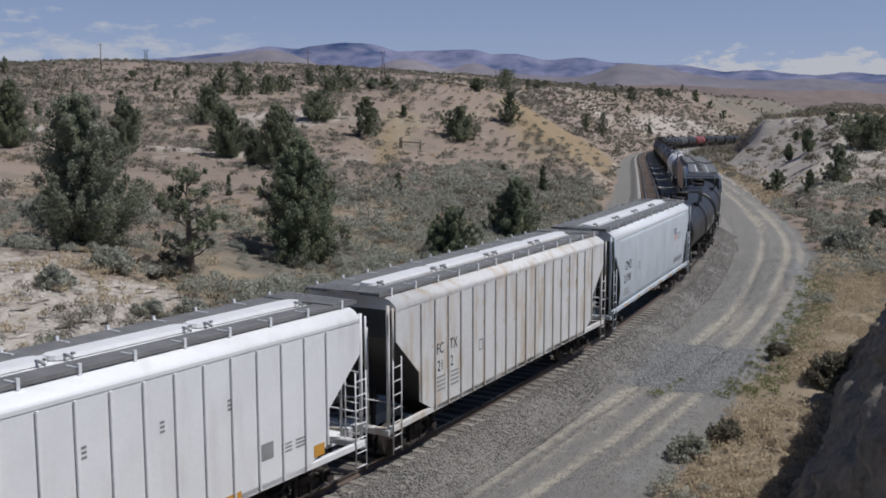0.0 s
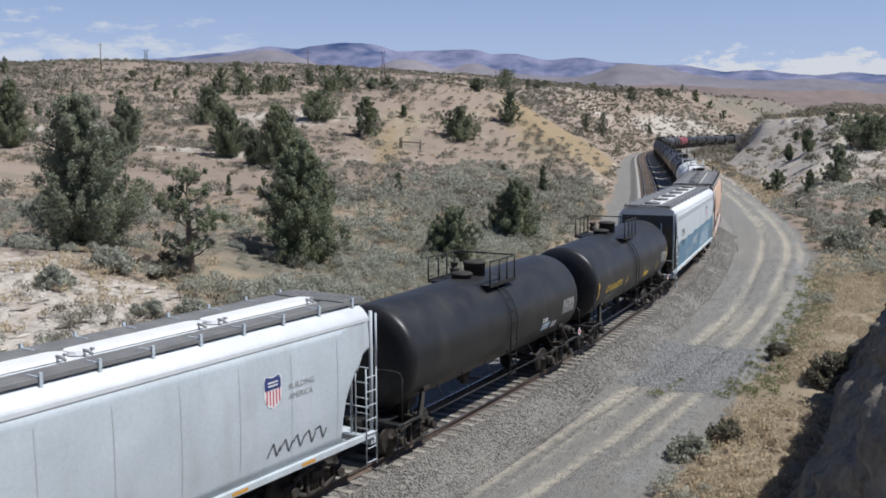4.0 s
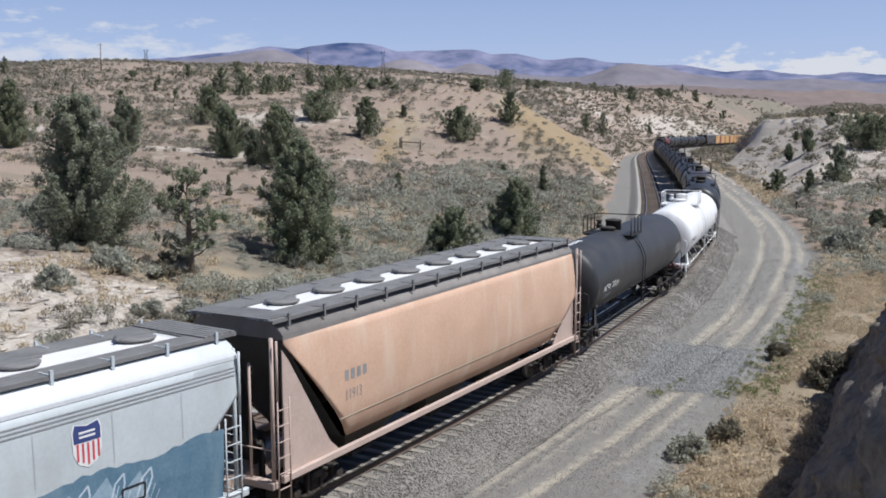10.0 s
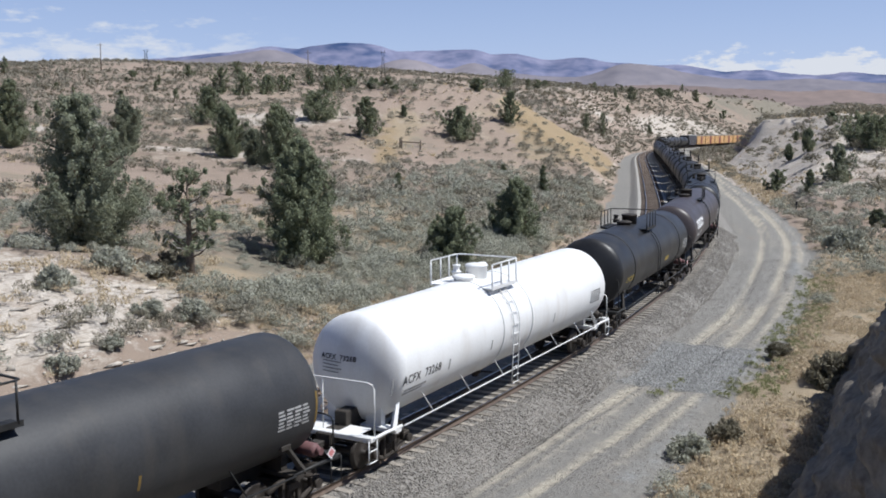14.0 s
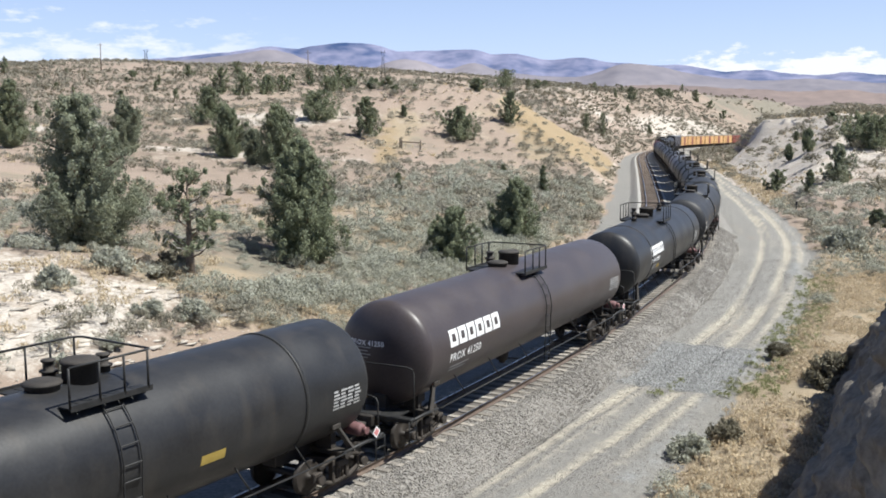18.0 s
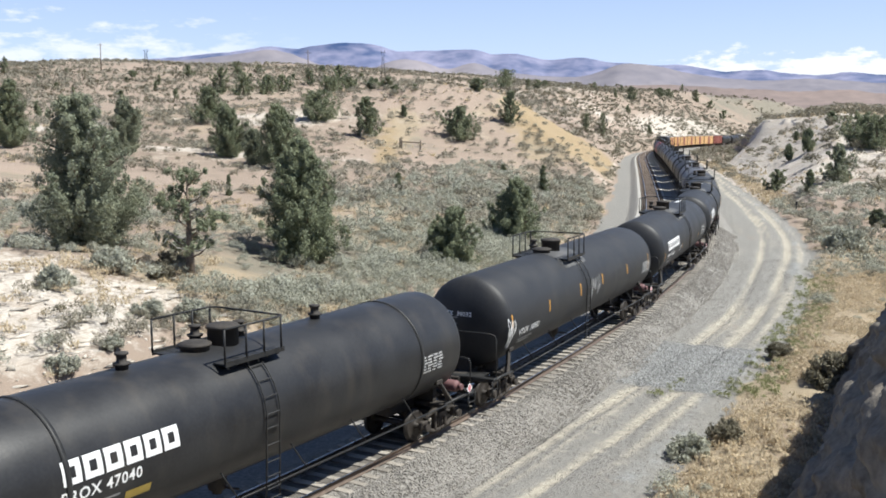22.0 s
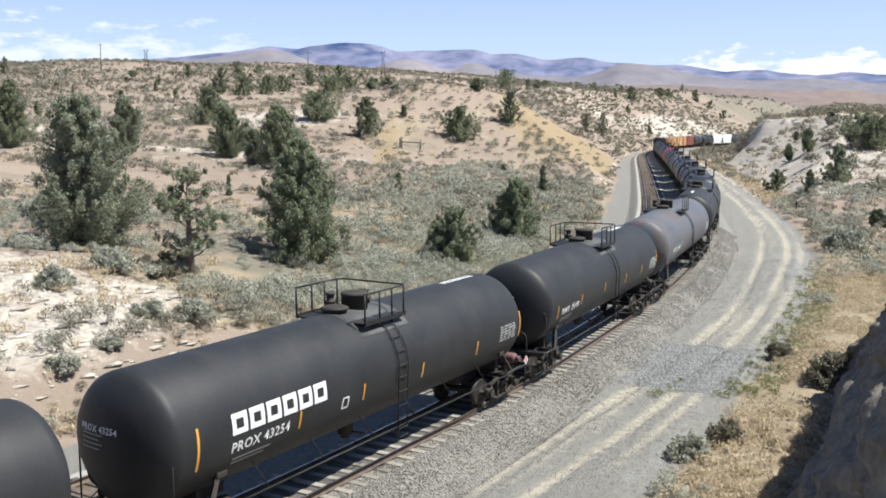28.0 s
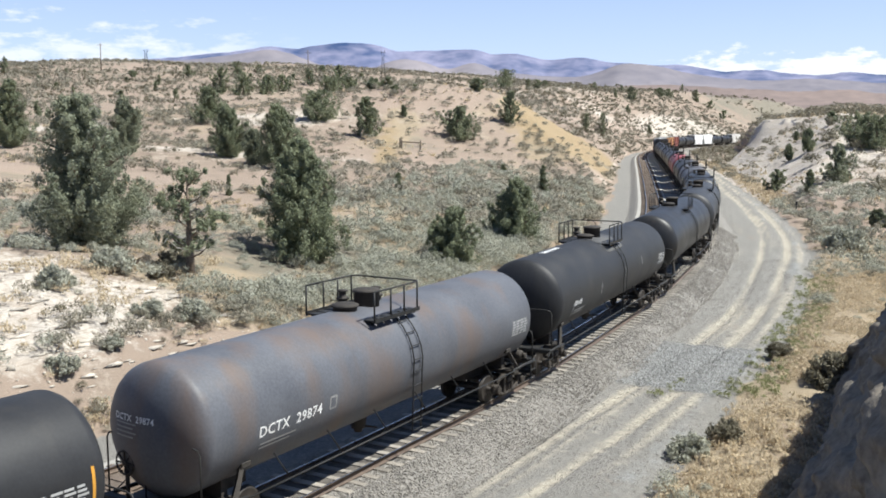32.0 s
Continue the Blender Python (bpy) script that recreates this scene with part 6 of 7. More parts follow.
car = joins(tank_car(20.5, DARK_TANK, "black tank car with orange strips and a pale scrawl", (("VTGX  30032", -7.7, -0.50, 0.22),), LETTER_WHITE, strips=((-8.4, -0.1, 0.45), (-4.9, -0.13, 0.41), (-1.45, -0.1, 0.48), (1.3, -0.05, 0.45), (4.85, -0.1, 0.45), (8.3, -0.4, 0.8)), ladder_y=-0.6, walk_y=-0.9, tag=1, nose=0.15, tail=-0.25), 201.55, 222.05)
flat_shape("white_scrawl", scribble(21, 0.6, 0.95, 6, 0.035), LETTER_WHITE, car, lambda u, v: tank_skin()(u - 8.75, v - 0.75), "white scrawl")
flat_shape("white_scrawl", scribble(22, 1.2, 0.8, 6, 0.035), FAINT_GREY, car, lambda u, v: tank_skin()(u - 0.25, v - 0.4), "faint scrawl")

for front, rear, num, strips in (
        (222.05, 240.7, "PROX 43234", ((-7.4, -0.45, 0.42), (-1.9, -0.45, 0.35), (4.4, -0.5, 0.35))),
        (240.7, 259.05, "PROX 43254", ((-7.75, -0.59, 0.97), (-4.3, -0.56, 0.45), (-1.65, -0.49, 0.45), (1.3, -0.55, 0.46), (4.55, -0.55, 0.46), (7.5, -0.5, 0.9)))):
    first = num.endswith("34")
    back = 0.0 if first else 0.2
    car = joins(tank_car(rear - front, DARK_TANK, "black tank car with large white block lettering", ((num, -6.47 - back, -0.48, 0.25),), LETTER_WHITE, logo=(-6.46 - back, -0.07, 3.5, 0.48), strips=strips, ladder_y=0.6 - 2 * back, walk_y=0.2 - back, roof_mark=5.0, tag=1, nose=0.0 if first else -0.7, panel=2.05 if first else 1.3), front, rear)
    for o in stroke([(-2.55, -0.5), (-2.3, -0.5), (-2.3, -0.22), (-2.55, -0.22), (-2.55, -0.5)], 0.045):
        flat_shape("stencil_frame", [o], LETTER_WHITE, car, tank_skin())

car = joins(tank_car(17.95, DARK_TANK, "black tank car with orange strips and a small white number", (("PLMX  30198", -6.75, -0.45, 0.24),), LETTER_WHITE, strips=((-7.2, -0.55, 0.5), (-4.45, -0.45, 0.42), (-1.38, -0.4, 0.42), (1.8, -0.5, 0.47), (4.45, -0.46, 0.44), (7.1, -0.45, 0.8)), ladder_y=0.3, roof_mark=4.2, tag=0, nose=-0.6), 259.05, 277.0)

car = joins(tank_car(18.1, GREY_TANK, "weathered blue-grey tank car with rust stains on top", (("DCTX  29874", -6.44, -0.36, 0.27),), LETTER_WHITE, ladder_y=0.3, strips=(), grating=1.15, walk_y=-0.05, inset=1.35, nose=-0.15), 277.0, 295.1)
row_of("stencil_line", stroke([(-3.75, -0.35), (-3.5, -0.35), (-3.5, -0.05), (-3.75, -0.05), (-3.75, -0.35)], 0.05), FAINT_GREY, car, tank_skin())

car = joins(tank_car(19.3, DARK_TANK, "dark tank car with pale strips and a white roof stripe", (("30145", -6.5, -0.4, 0.24),), LETTER_WHITE, strips=((-6.6, -0.8, 0.6), (-3.0, -0.4, 0.45), (0.6, -0.2, 0.45), (3.4, 0, 0.4)), strip_mat=FAINT_GREY, ladder_y=0.4, roof_mark=-6.0), 295.1, 314.4)

# the rest of the string, seen from far off
place = 314.4
for k in range(11):
    paint = (BLACK_TANK, SATIN_TANK, BLACK_TANK, GREY_TANK, SATIN_TANK, RED_TANK, BLACK_TANK, SATIN_TANK, BLACK_TANK, SATIN_TANK, BLACK_TANK)[k]
    word = "faded red" if paint is RED_TANK else "grey" if paint is GREY_TANK else "black"
    joins(tank_car(17.7, paint, word + " tank car in the long string of tank cars", plain=True), place, place + 17.7)
    place += 17.7
joins(hopper_car(17.6, GREY_TANK, "grey ribbed covered hopper car before the boxcars", ribs=12), place, place + 17.6)
place = 526.8
for k in range(6):
    joins(box_car(17.0, ORANGE_BOX, "orange ribbed steel boxcar with a dark door"), place, place + 17.0)
    place += 17.0
joins(box_car(17.0, MAROON_BOX, "maroon ribbed steel boxcar"), place, place + 17.0)
place += 17.0
for k in range(2):
    joins(tank_car(17.7, BLACK_TANK, "black tank car near the end of the train", plain=True), place, place + 17.7)
    place += 17.7
for k in range(2):
    joins(hopper_car(17.6, WHITE_HOPPER, "white ribbed covered hopper car near the end of the train", ribs=12), place, place + 17.6)
    place += 17.6
for k in range(2):
    joins(tank_car(17.7, BLACK_TANK, "black tank car near the end of the train", plain=True), place, place + 17.7)
    place += 17.7
joins(hopper_car(17.6, DUSTY_HOPPER, "pale ribbed covered hopper car at the end of the train", ribs=12), place, place + 17.6)


def motions():
    """Each car follows the line on its two trucks, at an even speed."""
    for car, front, rear in TRAIN:
        b = (rear - front) / 2 - 2.6
        rows = []
        for k in range(65):
            t = k * 0.5
            c = (front + rear) / 2 - SPEED * t
            p, q = (Vector([float(v) for v in on_line(c + w)]) for w in (-b, b))
            v = q - p
            turn = math.degrees(math.atan2(v.x, v.y))
            rise = math.degrees(math.atan2(v.z, math.hypot(v.x, v.y)))
            rows.append((t, pose(*((p + q) / 2), 0, 0, -turn) @ pose(0, 0, 0, rise, 0, 0)))
        walk(car, rows)


# ---- plants ----
RNG = np.random.default_rng(7)


def leaf_blades(p, d, k, rng, up, loose, wide=0.5, tall=1.25):
    """Three-cornered leaves at points p that face outwards along d, more or less loosely, and stand up."""
    n = len(p)
    face = d + rng.normal(size=(n, 3)) * loose
    face /= np.linalg.norm(face, axis=1)[:, None]
    u = rng.normal(size=(n, 3)) * 0.7
    u[:, 2] += up
    u -= face * (u * face).sum(1)[:, None]
    u /= np.linalg.norm(u, axis=1)[:, None]
    w = np.cross(face, u)
    v = np.stack([p - w * k * wide, p + w * k * wide, p + u * k * tall], 1).reshape(-1, 3)
    return v, np.arange(3 * n).reshape(-1, 3)


def leaf_bits(centres, radii, count, leaf, rng, flat=0.8, up=0.3):
    """Small leaves in clumps round centres: vertices and faces."""
    n = len(centres) * count
    c = np.repeat(np.asarray(centres, float), count, 0)
    r = np.repeat(np.asarray(radii, float), count)
    d = rng.normal(size=(n, 3))
    d /= np.linalg.norm(d, axis=1)[:, None]
    p = c + d * np.array([1, 1, flat]) * (r * rng.uniform(0.35, 1.0, n) ** 0.6)[:, None]
    return leaf_blades(p, d, leaf * rng.uniform(0.6, 1.4, n)[:, None], rng, up, 0.45)


def juniper(x, y, h, w, seed, detail, grey=False, sparse=0.0, round_top=0.0, skirt=0.05, dead=0):
    """A juniper: tapered trunk, limbs, and a crown of many small sprays with gaps."""
    rng = np.random.default_rng(seed)
    z = float(land(np.array([x]), np.array([y]))[0][0]) - 0.08
    t = thing("juniper_tree", ("grey-green" if grey else "dark green") + (" sparse juniper tree with bare limbs on dry ground" if sparse > 0.4 else " juniper tree standing on the dry slope"), "tree", pose(x, y, z), group="junipers on the slopes")
    boughs, steps, leaves, leaf = ((92, 7, 78, 0.085), (46, 5, 42, 0.15), (22, 4, 24, 0.30))[detail]
    boughs = int(boughs * min(1.7, max(0.7, w * h / 26)))
    f = skirt + (0.96 - skirt) * (np.arange(boughs) + rng.uniform(0, 1, boughs)) / boughs
    f = f ** (0.9 + 0.3 * round_top)
    a = np.arange(boughs) * 2.39996 + rng.normal(size=boughs) * 0.5
    lobe = 1 + 0.26 * np.sin(a * 2 + seed) * np.cos(f * 7 + seed) + 0.16 * np.sin(a * 3 + 2.1 * seed + f * 11)
    rim = (1 - f) ** (0.80 - 0.42 * round_top) * (0.55 + 0.45 * np.minimum(1, f / 0.25)) * lobe
    reach = 0.56 * w * rim * rng.uniform(0.62, 1.2, boughs) + 0.03 * w
    # each bough is a plume that leaves the trunk, swings out and turns up at its tip
    q = np.linspace(0.30, 1.0, steps)[None]
    rad = reach[:, None] * q
    lift = f[:, None] * h * 0.95 - 0.30 * reach[:, None] + (0.12 * q + 0.45 * q ** 2) * reach[:, None]
    cen = np.stack([rad * np.cos(a)[:, None] + 0.05 * w * np.sin(f * 5 + seed)[:, None], rad * np.sin(a)[:, None], lift], -1).reshape(-1, 3)
    size = (w * (0.105 - 0.055 * q) * rng.uniform(0.7, 1.2, boughs)[:, None] * (1.1 - 0.45 * f)[:, None]).reshape(-1)
    cen += rng.normal(size=cen.shape) * size[:, None] * 0.45
    cen[:, 2] = np.clip(cen[:, 2], 0.06 * h, h * 0.985)
    size = np.maximum(size, 0.035 * min(w, 4))
    if sparse > 0.4:
        # separate tufts at the ends of open limbs
        tips = 18
        fz = rng.uniform(0.24, 0.93, tips)
        az = np.arange(tips) * 2.4
        rt = w * (0.62 - 0.42 * fz) * rng.uniform(0.55, 1.05, tips)
        tip = np.stack([rt * np.cos(az), rt * np.sin(az), fz * h], 1)
        cen = np.repeat(tip, 6, 0) + rng.normal(size=(tips * 6, 3)) * np.array([0.26, 0.26, 0.13])
        size = rng.uniform(0.10, 0.22, len(cen))
    v, fc = leaf_bits(cen, size, leaves, leaf * (0.75 + 0.25 * min(1.2, w / 4)), rng, 1.35, 0.9)
    part("crown", mesh_of("crown", v, fc, JUNIPER_GREY if grey else JUNIPER), None, t)
    bm = bmesh.new()
    lean = rng.uniform(-0.04, 0.04) * h
    r0 = max(0.05, 0.035 * h)
    tube(bm, [(0, 0, -0.2), (lean * 0.3, 0, h * 0.2), (lean, lean * 0.5, h * 0.55), (lean * 1.2, lean, h * 0.88)], [r0 * 1.25, r0, r0 * 0.55, r0 * 0.12], 9)
    part("trunk", bm, BARK, t)
    if detail < 2:
        far = np.arange(0, len(cen), 6) if sparse > 0.4 else np.argsort(-cen[:, 2] * np.hypot(cen[:, 0], cen[:, 1]))[: (22 if detail == 0 else 8)]
        for i in far:
            bm = bmesh.new()
            c = cen[i]
            b = max(0.15, c[2] - 0.25 * np.hypot(c[0], c[1]) - 0.3)
            tube(bm, [(lean * b / h, 0, b), (c[0] * 0.5, c[1] * 0.5, b + (c[2] - b) * 0.35), tuple(c)], [r0 * 0.34, r0 * 0.22, r0 * 0.07], 5)
            part("limb", bm, BARK, t)
    if dead:
        for k in range(dead):
            bm = bmesh.new()
            ang, b = rng.uniform(0, 2 * math.pi), h * (rng.uniform(0.12, 0.8) if sparse > 0.4 else rng.uniform(0.6, 0.88))
            e = w * (rng.uniform(0.35, 0.75) if sparse > 0.4 else rng.uniform(0.18, 0.32))
            pts = [(0, 0, b)]
            for q in (0.35, 0.7, 1.0):
                pts.append((e * q * math.cos(ang + q * 0.5), e * q * math.sin(ang + q * 0.5), b + e * q * rng.uniform(-0.1, 0.7)))
            tube(bm, pts, [0.05, 0.035, 0.02, 0.008], 5)
            part("dead_limb", bm, DEADWOOD, t, "bare grey dead limb")
    return t


SLOPE_TREES = (
    (-18.5, 52.3, 8.5, 5.9), (-12.1, 48.3, 5.6, 3.3), (-8.2, 58.6, 7.5, 5.3), (0.6, 64.2, 4.0, 3.8), (5.3, 76.5, 5.2, 4.4),
    (-37.8, 121.6, 6.9, 4.9), (-26.3, 125.3, 6.8, 4.9), (-18.4, 115.4, 7.6, 5.9), (-21.9, 119.1, 4.5, 4.1), (-51.9, 123.1, 8.6, 5.1),
    (-17.7, 84.0, 1.9, 0.5),
)
SPUR_TREES = (
    (-37.4, 163.9, 6.0, 6.2), (-20.2, 167.1, 5.0, 6.7), (-11.6, 156.2, 6.5, 4.9), (2.6, 161.7, 5.5, 5.9), (11.2, 172.2, 5.9, 4.0),
    (26.3, 435.6, 8.7, 9.7), (6.2, 187.4, 2.4, 3.3), (-6.5, 169.1, 2.2, 1.1), (11.5, 116.8, 3.6, 1.2), (-4.3, 98.0, 1.6, 0.9),
    (7.9, 134.4, 1.5, 0.9),
)
PLATEAU_TREES = (
    (-38.1, 376.6, 9.6, 8.3), (-49.8, 384.1, 6.8, 4.3), (-84.2, 423.3, 5.9, 5.2), (-100.2, 407.5, 4.7, 5.4), (-72.0, 334.3, 8.9, 7.4),
    (-63.7, 329.1, 7.3, 8.2), (-58.2, 339.4, 6.6, 9.4), (-55.7, 359.6, 6.0, 6.8), (-38.0, 347.2, 6.9, 7.7), (-33.9, 375.1, 5.0, 7.5),
    (-12.8, 189.7, 2.0, 2.9), (-10.1, 186.8, 2.2, 2.3), (-53.3, 455.4, 3.0, 4.5), (-76.1, 428.2, 4.3, 3.8), (-87.6, 222.1, 3.7, 2.0),
    (-112.3, 272.7, 2.4, 2.7), (-79.3, 306.0, 3.1, 2.0), (-93.9, 337.1, 3.7, 1.9), (-138.6, 353.6, 2.5, 1.6), (-116.8, 389.3, 2.6, 3.9),
)
RIDGE_TREES = (
    (-165.3, 389.7, 6.9, 3.5), (-111.9, 263.4, 2.9, 2.3), (-143.0, 392.6, 2.2, 1.3), (-136.1, 392.5, 2.2, 1.3), (-93.1, 297.9, 2.5, 2.3),
    (-111.6, 364.4, 2.0, 2.0), (-99.5, 361.5, 3.6, 1.8), (-123.1, 328.4, 2.2, 1.5), (-113.7, 317.1, 1.8, 1.2), (-23.2, 175.9, 1.2, 1.2),
    (-5.0, 183.2, 1.0, 0.9), (-8.4, 181.7, 1.5, 1.4), (-58.6, 404.0, 2.7, 3.1), (-34.4, 434.5, 2.9, 2.4),
)
CUT_HILL_TREES = (
    (46.2, 141.1, 3.4, 3.4), (45.0, 125.2, 2.9, 1.8), (50.6, 130.7, 5.4, 4.6), (56.6, 167.3, 2.9, 1.9), (58.8, 164.8, 4.0, 3.1),
    (63.3, 155.5, 5.2, 6.4), (64.3, 151.9, 5.2, 5.1), (70.6, 186.9, 2.6, 2.7), (153.3, 428.0, 3.1, 2.4), (39.5, 92.1, 1.8, 1.7),
    (65.7, 190.5, 1.9, 1.5),
)
FAR_TREES = (
    (50.4, 324.9, 7.6, 3.2), (40.9, 293.1, 5.7, 2.9), (92.0, 503.2, 7.0, 5.6), (118.7, 564.7, 5.0, 6.9), (127.3, 580.0, 5.1, 5.8),
    (153.0, 623.5, 7.9, 4.8), (161.9, 623.0, 5.5, 4.8), (165.0, 605.7, 5.4, 4.7), (93.7, 331.8, 2.2, 2.6), (83.4, 463.6, 3.1, 3.1),
    (82.0, 490.0, 4.1, 2.2), (87.5, 434.8, 3.6, 2.4), (78.4, 533.7, 4.1, 2.4), (88.7, 513.4, 4.0, 2.3), (40.4, 440.7, 3.9, 4.4),
    (36.0, 437.3, 4.8, 2.9), (44.2, 447.6, 3.0, 3.5), (117.2, 374.0, 2.9, 2.5), (127.7, 387.2, 2.1, 2.6), (158.7, 684.5, 4.6, 3.0),
)
BUSHES = (
    (-15.8, 41.0, 1.43, 0), (-10.5, 41.8, 1.34, 0), (-13.2, 49.6, 1.44, 1), (-15.2, 45.8, 1.60, 0), (-12.2, 36.7, 0.75, 0),
    (-13.1, 34.3, 1.00, 0), (-12.0, 40.9, 1.07, 0), (-13.1, 46.8, 1.09, 1), (7.6, 30.7, 1.07, 0), (9.1, 31.8, 1.11, 1),
    (15.1, 38.1, 1.88, 1), (31.2, 78.4, 2.74, 0), (14.7, 43.7, 1.02, 1),
)
for i, (x, y, h, w) in enumerate(SLOPE_TREES):
    juniper(x, y, h, w, 100 + i, 0, dead={0: 14, 1: 11}.get(i, 0), grey=i in (0, 5, 8), sparse=0.85 if i == 1 else 0.0 if i == 0 else 0.15, skirt=0.26 if i == 1 else 0.08 if i == 0 else 0.03, round_top=0.3 if i in (0, 3) else 0.0)
for i, (x, y, h, w) in enumerate(SPUR_TREES):
    juniper(x, y, h, w, 200 + i, 1, round_top=0.8 if i in (1, 3, 5, 6) else 0.1)
for i, (x, y, h, w) in enumerate(PLATEAU_TREES):
    juniper(x, y, h, w, 300 + i, 2, round_top=0.7 * (i % 3 > 0))
for i, (x, y, h, w) in enumerate(RIDGE_TREES):
    juniper(x, y, h, w, 400 + i, 2, round_top=0.4)
for i, (x, y, h, w) in enumerate(CUT_HILL_TREES):
    juniper(x, y, h, w, 500 + i, 1, grey=i == 2, round_top=0.7 if i in (0, 5, 6, 9) else 0.1)
for i, (x, y, h, w) in enumerate(FAR_TREES):
    juniper(x, y, h, w, 600 + i, 2, round_top=0.6)


def scatter(name, label, category, mat, points, sizes, quads, leaf, seed, flat=0.75, up=0.9, height=1.0):
    """Many low shrubs as one mesh, their feet on the ground."""
    rng = np.random.default_rng(seed)
    pts = np.asarray(points)
    z = land(pts[:, 0], pts[:, 1])[0]
    c = np.stack([pts[:, 0], pts[:, 1], z + 0.30 * sizes * height], 1)
    n = len(c) * quads
    cc, ss = np.repeat(c, quads, 0), np.repeat(sizes, quads)
    d = rng.normal(size=(n, 3))
    d /= np.linalg.norm(d, axis=1)[:, None]
    d[:, 2] = np.abs(d[:, 2]) * 1.1 * height - 0.28
    # three humps to a shrub, so that no two outlines are alike
    hump = rng.normal(size=(len(c), 3, 3)) * 0.24 * sizes[:, None, None]
    hump[..., 2] = np.abs(hump[..., 2]) * 0.35
    cc = cc + hump[np.repeat(np.arange(len(c)), quads), rng.integers(0, 3, n)]
    p = cc + d * (ss * rng.uniform(0.3, 1, n) ** 0.5 * 0.46)[:, None]
    v, tri = leaf_blades(p, d + np.array([0, 0, 0.25]), (leaf * ss * rng.uniform(0.6, 1.4, n))[:, None], rng, up, 0.5, 0.36, 1.6)
    ob = new(name, mesh_of(name, v, tri, mat))
    return tagged(ob, label, category, kind="stuff")


def field(count, r0, r1, seed, keep):
    """Random spots of the view's sector between two distances that pass keep(x, y, s, d)."""
    rng = np.random.default_rng(seed)
    a = np.radians(rng.uniform(-27, 27, count))
    r = np.sqrt(rng.uniform(r0 ** 2, r1 ** 2, count))
    x, y = r * np.sin(a), r * np.cos(a)
    s, d = line_near(x, y)
    k = keep(x, y, s, d) > rng.random(count)
    return np.stack([x, y], 1)[k]


def open_ground(x, y, s, d):
    """Nothing grows on the roadbed, little on the steep cuts."""
    edge = road_lines(s)[2]
    z0, zx, zy = (land(x + u, y + w)[0] for u, w in ((0, 0), (1.5, 0), (0, 1.5)))
    flat = smooth(0.72, 0.5, np.hypot(zx - z0, zy - z0) / 1.5)
    bare = np.where((np.abs(d) < 40) & (s < 225), 1.0, 0.0)
    return (1 - bare * (1 - 0.06 - 0.94 * flat)) * np.where(d > 0, smooth(0.4, 1.5, d - edge), smooth(9.4, 10.4, -d))


def strip(count, s0, s1, d0, d1, seed, keep=1.0):
    """Random spots along the line."""
    rng = np.random.default_rng(seed)
    s, d = rng.uniform(s0, s1, count), rng.uniform(d0, d1, count)
    x, y, _ = on_line(s, d)
    k = open_ground(x, y, s, d) * np.clip(keep + 0.8 * waves(x, y, 3, seed), 0, 1) > rng.random(count)
    return np.stack([x, y], 1)[k]


def thin(x, y, s, d, size, seed, low):
    return open_ground(x, y, s, d) * np.clip(low + 1.1 * waves(x, y, size, seed), 0, 1)


def sizes_of(pts, lo, hi, seed):
    return np.random.default_rng(seed).uniform(0, 1, len(pts)) ** 1.6 * (hi - lo) + lo


def not_bank(x, y, s, d):
    return np.where((d > 0) & (s < 45), 0.16, 1.0) * np.where((d > 14) & (s > 100), 0.45, 1.0) * (1 - 0.8 * bump(x, y, -17, 35, 11, 8))


p = field(5200, 18, 75, 41, lambda x, y, s, d: thin(x, y, s, d, 9, 41, 0.22 + 0.45 * bump(-d, s, 13, 55, 3.5, 60) - 0.35 * bump(x, y, -17, 35, 10, 7)) * not_bank(x, y, s, d))
scatter("sagebrush", "grey-green sagebrush clumps beside the railway", "shrub", SAGE, p, sizes_of(p, 0.35, 1.25, 1), 430, 0.062, 51)
p = field(9000, 75, 220, 42, lambda x, y, s, d: thin(x, y, s, d, 16, 42, 0.30 + 0.5 * bump(-d, s, 14, 80, 7, 60)) * not_bank(x, y, s, d))
scatter("sagebrush", "grey-brown sagebrush over the middle slopes", "shrub", SLOPE_SAGE, p, sizes_of(p, 0.5, 1.6, 2), 110, 0.125, 52)
p = field(5200, 60, 220, 43, lambda x, y, s, d: thin(x, y, s, d, 11, 43, 0.30) * not_bank(x, y, s, d))
scatter("dark_brush", "dark olive brush over the middle slopes", "shrub", BRUSH, p, sizes_of(p, 0.3, 1.2, 3), 90, 0.12, 53)
p = field(26000, 220, 620, 44, lambda x, y, s, d: thin(x, y, s, d, 40, 44, 0.58))
scatter("sagebrush", "far sagebrush on the plateau", "shrub", SLOPE_SAGE, p, sizes_of(p, 0.7, 2.0, 4), 26, 0.28, 54)
p = field(15000, 220, 620, 45, lambda x, y, s, d: thin(x, y, s, d, 28, 45, 0.32 + 0.5 * bump(x, y, 85, 440, 70, 140)))
scatter("dark_brush", "far dark brush on the plateau", "shrub", BRUSH, p, sizes_of(p, 0.7, 2.1, 5), 22, 0.28, 55)
p = field(4200, 290, 640, 74, lambda x, y, s, d: (x > 45) * (np.abs(d) > 13) * np.clip(0.45 + 0.9 * waves(x, y, 20, 74), 0, 1))
scatter("dark_brush", "brush over the far side of the cut", "shrub", BRUSH, p, sizes_of(p, 0.7, 2.0, 18), 22, 0.28, 74)
p = field(9000, 620, 1500, 45, lambda x, y, s, d: thin(x, y, s, d, 60, 49, 0.5) * (x > 20))
scatter("dark_brush", "far brush on the distant flats", "shrub", BRUSH, p, sizes_of(p, 1.4, 3.4, 15), 16, 0.3, 71)
